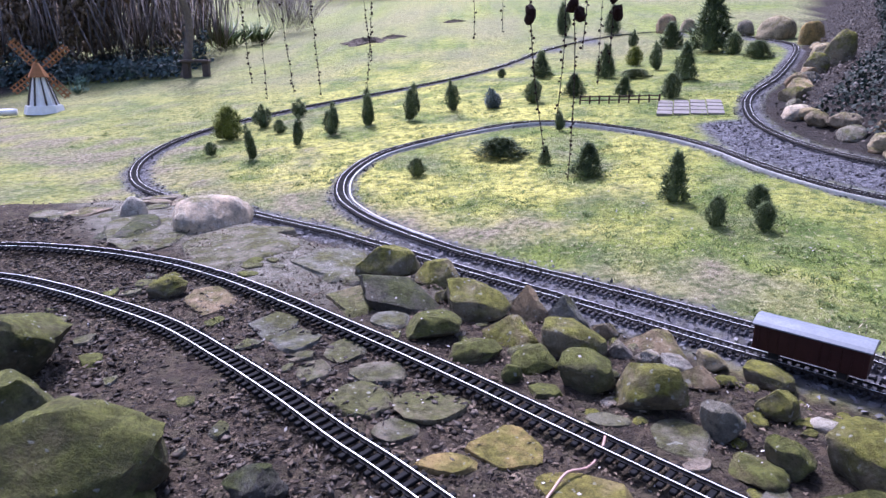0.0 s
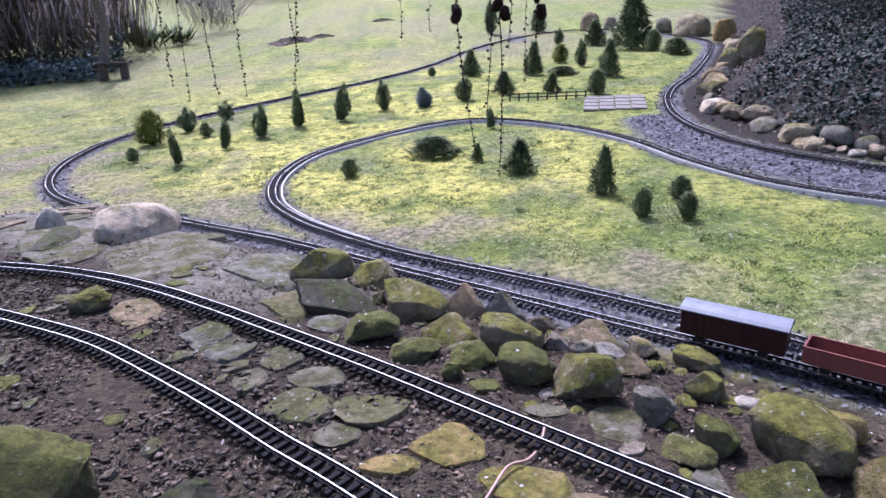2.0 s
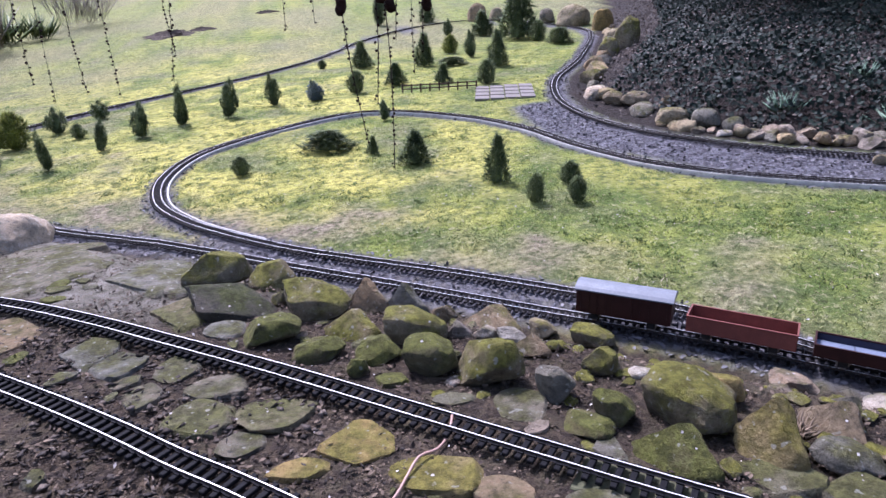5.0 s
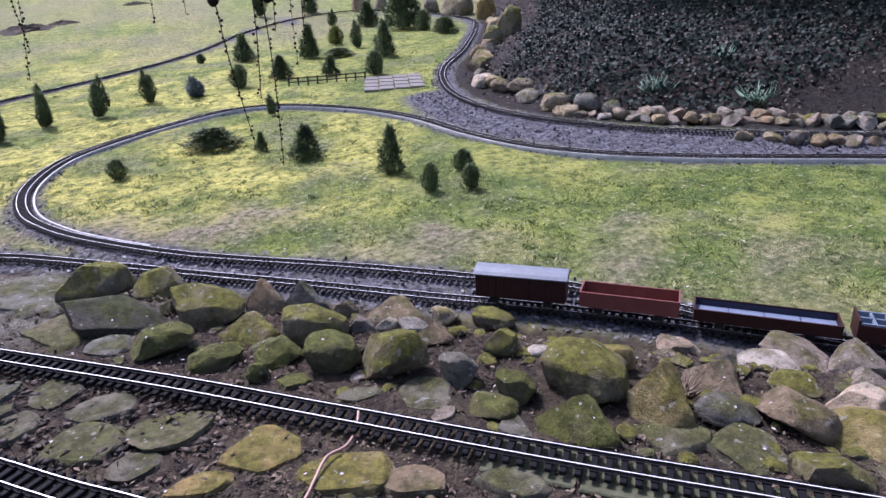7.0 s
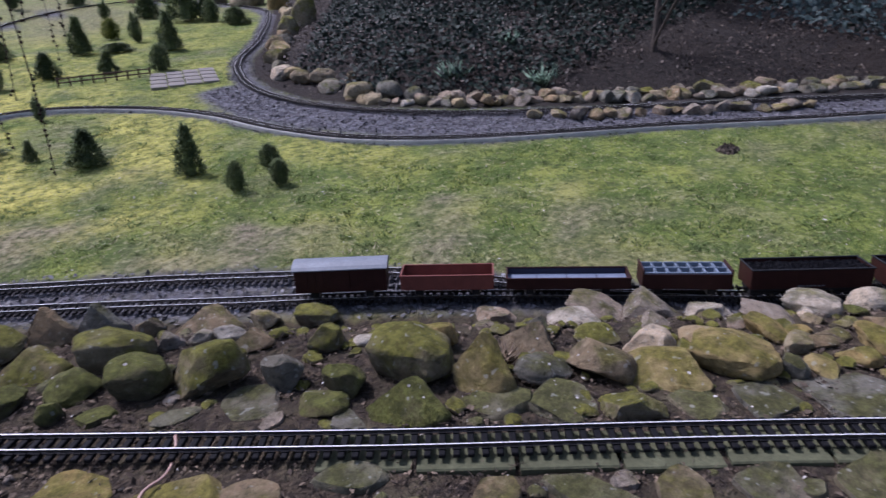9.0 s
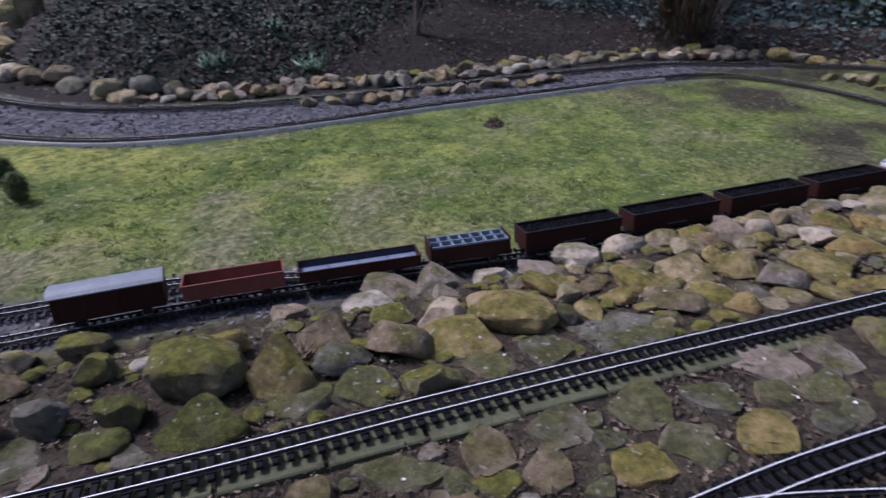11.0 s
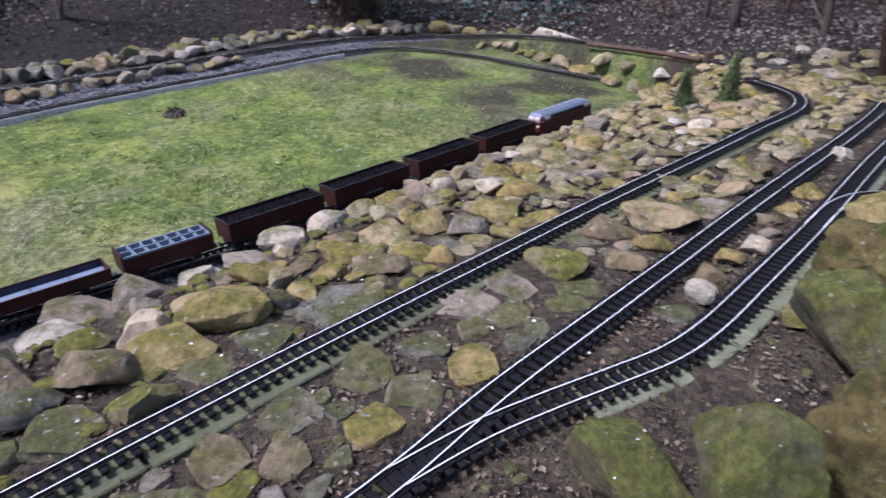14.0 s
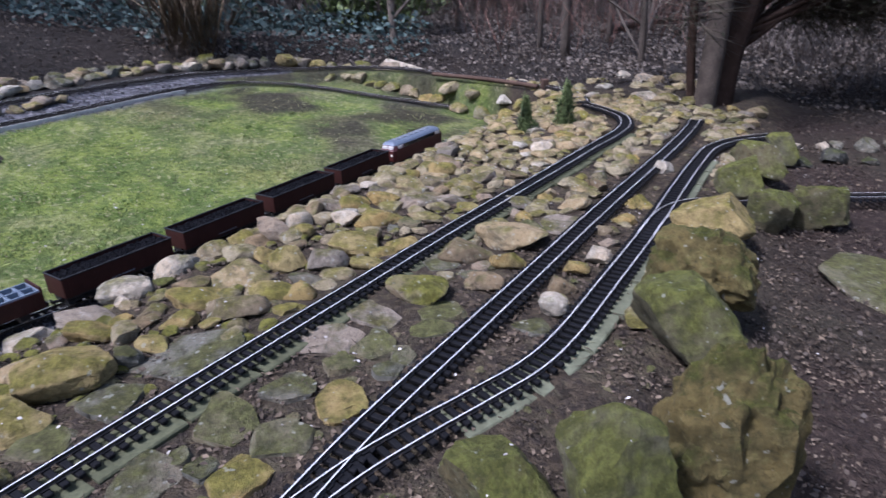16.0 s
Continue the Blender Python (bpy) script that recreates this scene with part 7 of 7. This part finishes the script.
# the old yew at the bed's end
def yew(x, y):
    rng = np.random.default_rng(9)
    z = ground_z(x, y)
    root = thing("yew_tree", Matrix.Translation((x, y, z)), "old yew with a thick trunk and arching dark boughs", "tree")
    inv = Matrix.Translation((-x, -y, -z))

    def add(name, pts, r, taper, seg=9, mat=BARK_RED):
        ob = tube(name, pts, r, mat, root, taper, seg)
        ob.matrix_parent_inverse = inv
    add("trunk", [(x + 0.02, y + 0.05, z - 0.15), (x + 0.0, y + 0.04, z + 0.25), (x + 0.03, y - 0.02, z + 0.8), (x + 0.10, y - 0.22, z + 1.5), (x + 0.12, y - 0.30, z + 2.4)], 0.068, 0.7, 14, YEW_BARK)
    add("trunk", [(x + 0.10, y - 0.09, z - 0.15), (x + 0.10, y - 0.12, z + 0.3), (x + 0.14, y - 0.34, z + 0.9), (x + 0.2, y - 0.62, z + 1.6), (x + 0.25, y - 0.9, z + 2.4)], 0.105, 0.5, 12, BARK_RED)
    add("trunk", [(x + 0.10, y + 0.06, z - 0.15), (x + 0.12, y + 0.12, z + 0.4), (x + 0.10, y + 0.16, z + 1.2), (x + 0.1, y + 0.22, z + 2.2)], 0.030, 0.6, 8, BARK_RED)
    ends = []
    for k in range(64):
        t = rng.uniform(0.30, 1.5)
        a = rng.uniform(-2.5, -0.9) if k % 6 else rng.uniform(0.9, 2.4)
        ln = rng.uniform(0.9, 2.3)
        p = np.array([x + 0.12, y - 0.16 - 0.25 * t, z + t])
        e = p + np.array([math.cos(a) * ln, math.sin(a) * ln, ln * rng.uniform(-0.25, 0.25)])
        m = (p + e) / 2 + np.array([rng.normal() * 0.05, rng.normal() * 0.05, ln * rng.uniform(0.18, 0.34)])
        add("bough", [tuple(p), tuple(m), tuple(e)], rng.uniform(0.010, 0.026), 0.25, 6)
        for s in np.linspace(0.3, 1, 8):
            ends.append(p * (1 - s) ** 2 + 2 * s * (1 - s) * m + e * s * s)
    n = 20000
    e = np.array(ends)[rng.integers(len(ends), size=n)] + rng.normal(size=(n, 3)) * 0.05
    e = e[e[:, 2] > z + 0.45]
    n = len(e)
    d = rng.normal(size=(n, 3)) * np.array([0.5, 0.5, 0.30]) + np.array([0.15, -0.45, -0.12])
    part("twig_spray", sheet("twig_spray", [blades(e, e + d * 0.30, rng.uniform(0.004, 0.009, n), rng)], TWIG_YEW), None, root).matrix_parent_inverse = inv
    h = n // 2
    part("needle_cover", sheet("needle_cover", [flakes(e[:h] + d[:h] * 0.2, rng.normal(size=(h, 3)), rng.uniform(0.015, 0.035, h), rng, 0.4)], LEAF_YEW), None, root).matrix_parent_inverse = inv


yew(3.66, -2.44)
SOIL = plain("loose_soil", (0.085, 0.068, 0.052), 0.95, 0, 0.5, 12, 1.0, 0.02, True)


def molehill(x, y, r, h, seed):
    """A low crumbly heap of soil with a ragged rim."""
    rng = np.random.default_rng(seed)
    v, f = [(0, 0, h)], []
    for i in range(1, 9):
        for j in range(28):
            a, t = j * math.tau / 28, i / 8
            rr = r * t * (1 + 0.45 * noise.noise((math.cos(a) * 1.7 + seed, math.sin(a) * 1.7, 0)) + 0.10 * rng.normal())
            px, py = rr * math.cos(a), rr * math.sin(a) * 0.7
            v.append((px, py, h * (1 - t * t) * (1 + 0.4 * rng.normal() * (t < 1)) - 0.012 * (t == 1) + ground_z(x + px, y + py) - ground_z(x, y)))
    for j in range(28):
        f.append((0, 1 + j, 1 + (j + 1) % 28))
        f += [(1 + i * 28 + j, 1 + i * 28 + 28 + j, 1 + i * 28 + 28 + (j + 1) % 28, 1 + i * 28 + (j + 1) % 28) for i in range(7)]
    ob = new("molehill", mesh_from("molehill", v, f, SOIL))
    ob.location = (x, y, ground_z(x, y) + 0.004)
    tagged(ob, "low crumbly heap of bare brown soil on the lawn", "molehill", "molehills on the lawn")


for k, (hx, hy, hr) in enumerate([(-1.76, 14.9, 0.55), (-1.2, 15.3, 0.3), (0.2, 17.5, 0.25), (3.65, 1.62, 0.09)]):
    molehill(hx, hy, hr, 0.018 + hr * 0.09, k)

# board on the low wall, end post, pale log
tagged(tube("wall_board", [(5.22, -0.98, 0.262), (4.8, -1.32, 0.262), (4.38, -1.56, 0.262)], 0.016, WOOD_RUST), "rust-brown board lying along the low wall", "board")
bm = bmesh.new()
box(bm, 4.42, 4.47, -1.66, -1.61, 0.0, 0.30, 0.006)
me = bpy.data.meshes.new("stump_post")
bm.to_mesh(me)
bm.free()
me.materials.append(WOOD_RUST)
tagged(new("stump_post", me), "short rust-brown wooden post at the wall's end", "post")
tagged(tube("pale_log", [(6.18, -0.72, ground_z(6.18, -0.72) + 0.07), (5.98, -0.92, ground_z(5.98, -0.92) + 0.07), (5.72, -1.12, ground_z(5.72, -1.12) + 0.06)], 0.06, STONE_PALE, None, 0.8, 10), "pale bleached log on the stones", "log")
for k, (a, b) in enumerate([((7.8, -3.6), (9.5, -6.0))]):
    tagged(tube("fallen_branch", [(a[0], a[1], ground_z(*a) + 0.07), ((a[0] + b[0]) / 2, (a[1] + b[1]) / 2 + 0.1, ground_z((a[0] + b[0]) / 2, (a[1] + b[1]) / 2) + 0.09), (b[0], b[1], ground_z(*b) + 0.07)], 0.06, BARK, None, 0.6, 8), "fallen brown branch on the leaf mould", "branch")


# ---- the weeping larch over the bed ----
def larch():
    rng = np.random.default_rng(14)
    root = thing("weeping_larch", Matrix.Translation((-1.2, -2.6, 0.12)), "bare weeping larch with cones on hanging twigs", "tree")
    inv = Matrix.Translation((1.2, 2.6, -0.12))

    def add(name, pts, r, taper, mat=BARK, seg=7):
        ob = tube(name, pts, r, mat, root, taper, seg)
        ob.matrix_parent_inverse = inv
        return ob
    add("trunk", [(-1.2, -2.6, 0.0), (-1.15, -2.5, 1.5), (-0.9, -2.2, 3.0), (-0.7, -1.9, 4.4)], 0.14, 0.4, BARK, 12)
    boughs = [[(-0.95, -2.25, 2.7), (-0.5, -0.5, 3.1), (0.1, 1.2, 2.75), (0.45, 2.3, 2.35)], [(-1.0, -2.3, 2.6), (-1.1, -0.6, 3.0), (-0.9, 1.2, 2.8), (-0.65, 2.7, 2.4)],
              [(-0.9, -2.2, 3.0), (0.4, -0.8, 3.4), (1.5, 0.4, 3.1), (2.2, 1.2, 2.6)]]
    for b in boughs:
        add("bough", b, 0.035, 0.3)
    drops = [((0.33, 2.15, 0.69), 1), ((0.41, 2.12, 0.60), 1), ((0.37, 2.16, 0.82), 1), ((0.44, 2.16, 1.02), 1), ((0.55, 2.24, 0.98), 0.9), ((0.54, 2.34, 0.90), 0.6), ((-0.69, 2.51, 0.84), 0.4), ((-0.59, 2.53, 0.86), 0.4),
             ((-0.49, 2.55, 0.85), 0.4), ((-0.31, 2.58, 0.89), 0.4), ((-0.74, 2.49, 0.90), 0.4), ((-0.29, 2.59, 0.98), 0.4), ((0.20, 2.40, 1.08), 0.5), ((0.10, 2.40, 1.06), 0.5), ((1.72, 1.42, 1.00), 0.6), ((1.63, 1.52, 1.01), 0.5)]
    for (x, y, z), cones in drops:
        sway = rng.normal(size=4) * 0.05
        top = (x + sway[0] * 2, y + sway[1], 2.45)
        pts = [top, (x + sway[2], y, z + (2.45 - z) * 0.55), (x + sway[3] * 0.4, y, z + (2.45 - z) * 0.22), (x, y, z)]
        twig = add("hanging_twig", pts, 0.0028 if cones > 0.8 else 0.0017, 0.5, TWIG_DARK, 5)
        c, d = line(pts, 0.014)
        bm = bmesh.new()
        for p in c[len(c) // 4:]:
            if rng.uniform() < 0.75:
                s = rng.uniform(0.003, 0.0055)
                bmesh.ops.create_icosphere(bm, subdivisions=1, radius=s, matrix=Matrix.Translation(Vector(p) + Vector(rng.normal(size=3) * 0.003)))
        bud = part("bud_string", bm, BUD, twig)
        bud["kind"] = "stuff"
        if cones > 0.8:
            for _ in range(3):
                p = c[rng.integers(int(len(c) * 0.62), int(len(c) * 0.9))]
                bm = bmesh.new()
                bmesh.ops.create_icosphere(bm, subdivisions=2, radius=1.0, matrix=Matrix.Translation((p[0] + rng.normal() * 0.012, p[1], p[2])) @ Euler(rng.normal(size=3) * 0.4).to_matrix().to_4x4() @ Matrix.Diagonal((0.017, 0.017, 0.027, 1)))
                for v in bm.verts:
                    v.co += Vector(rng.normal(size=3) * 0.0018)
                part("cone", bm, BUD, twig, "dark dry cone")


larch()
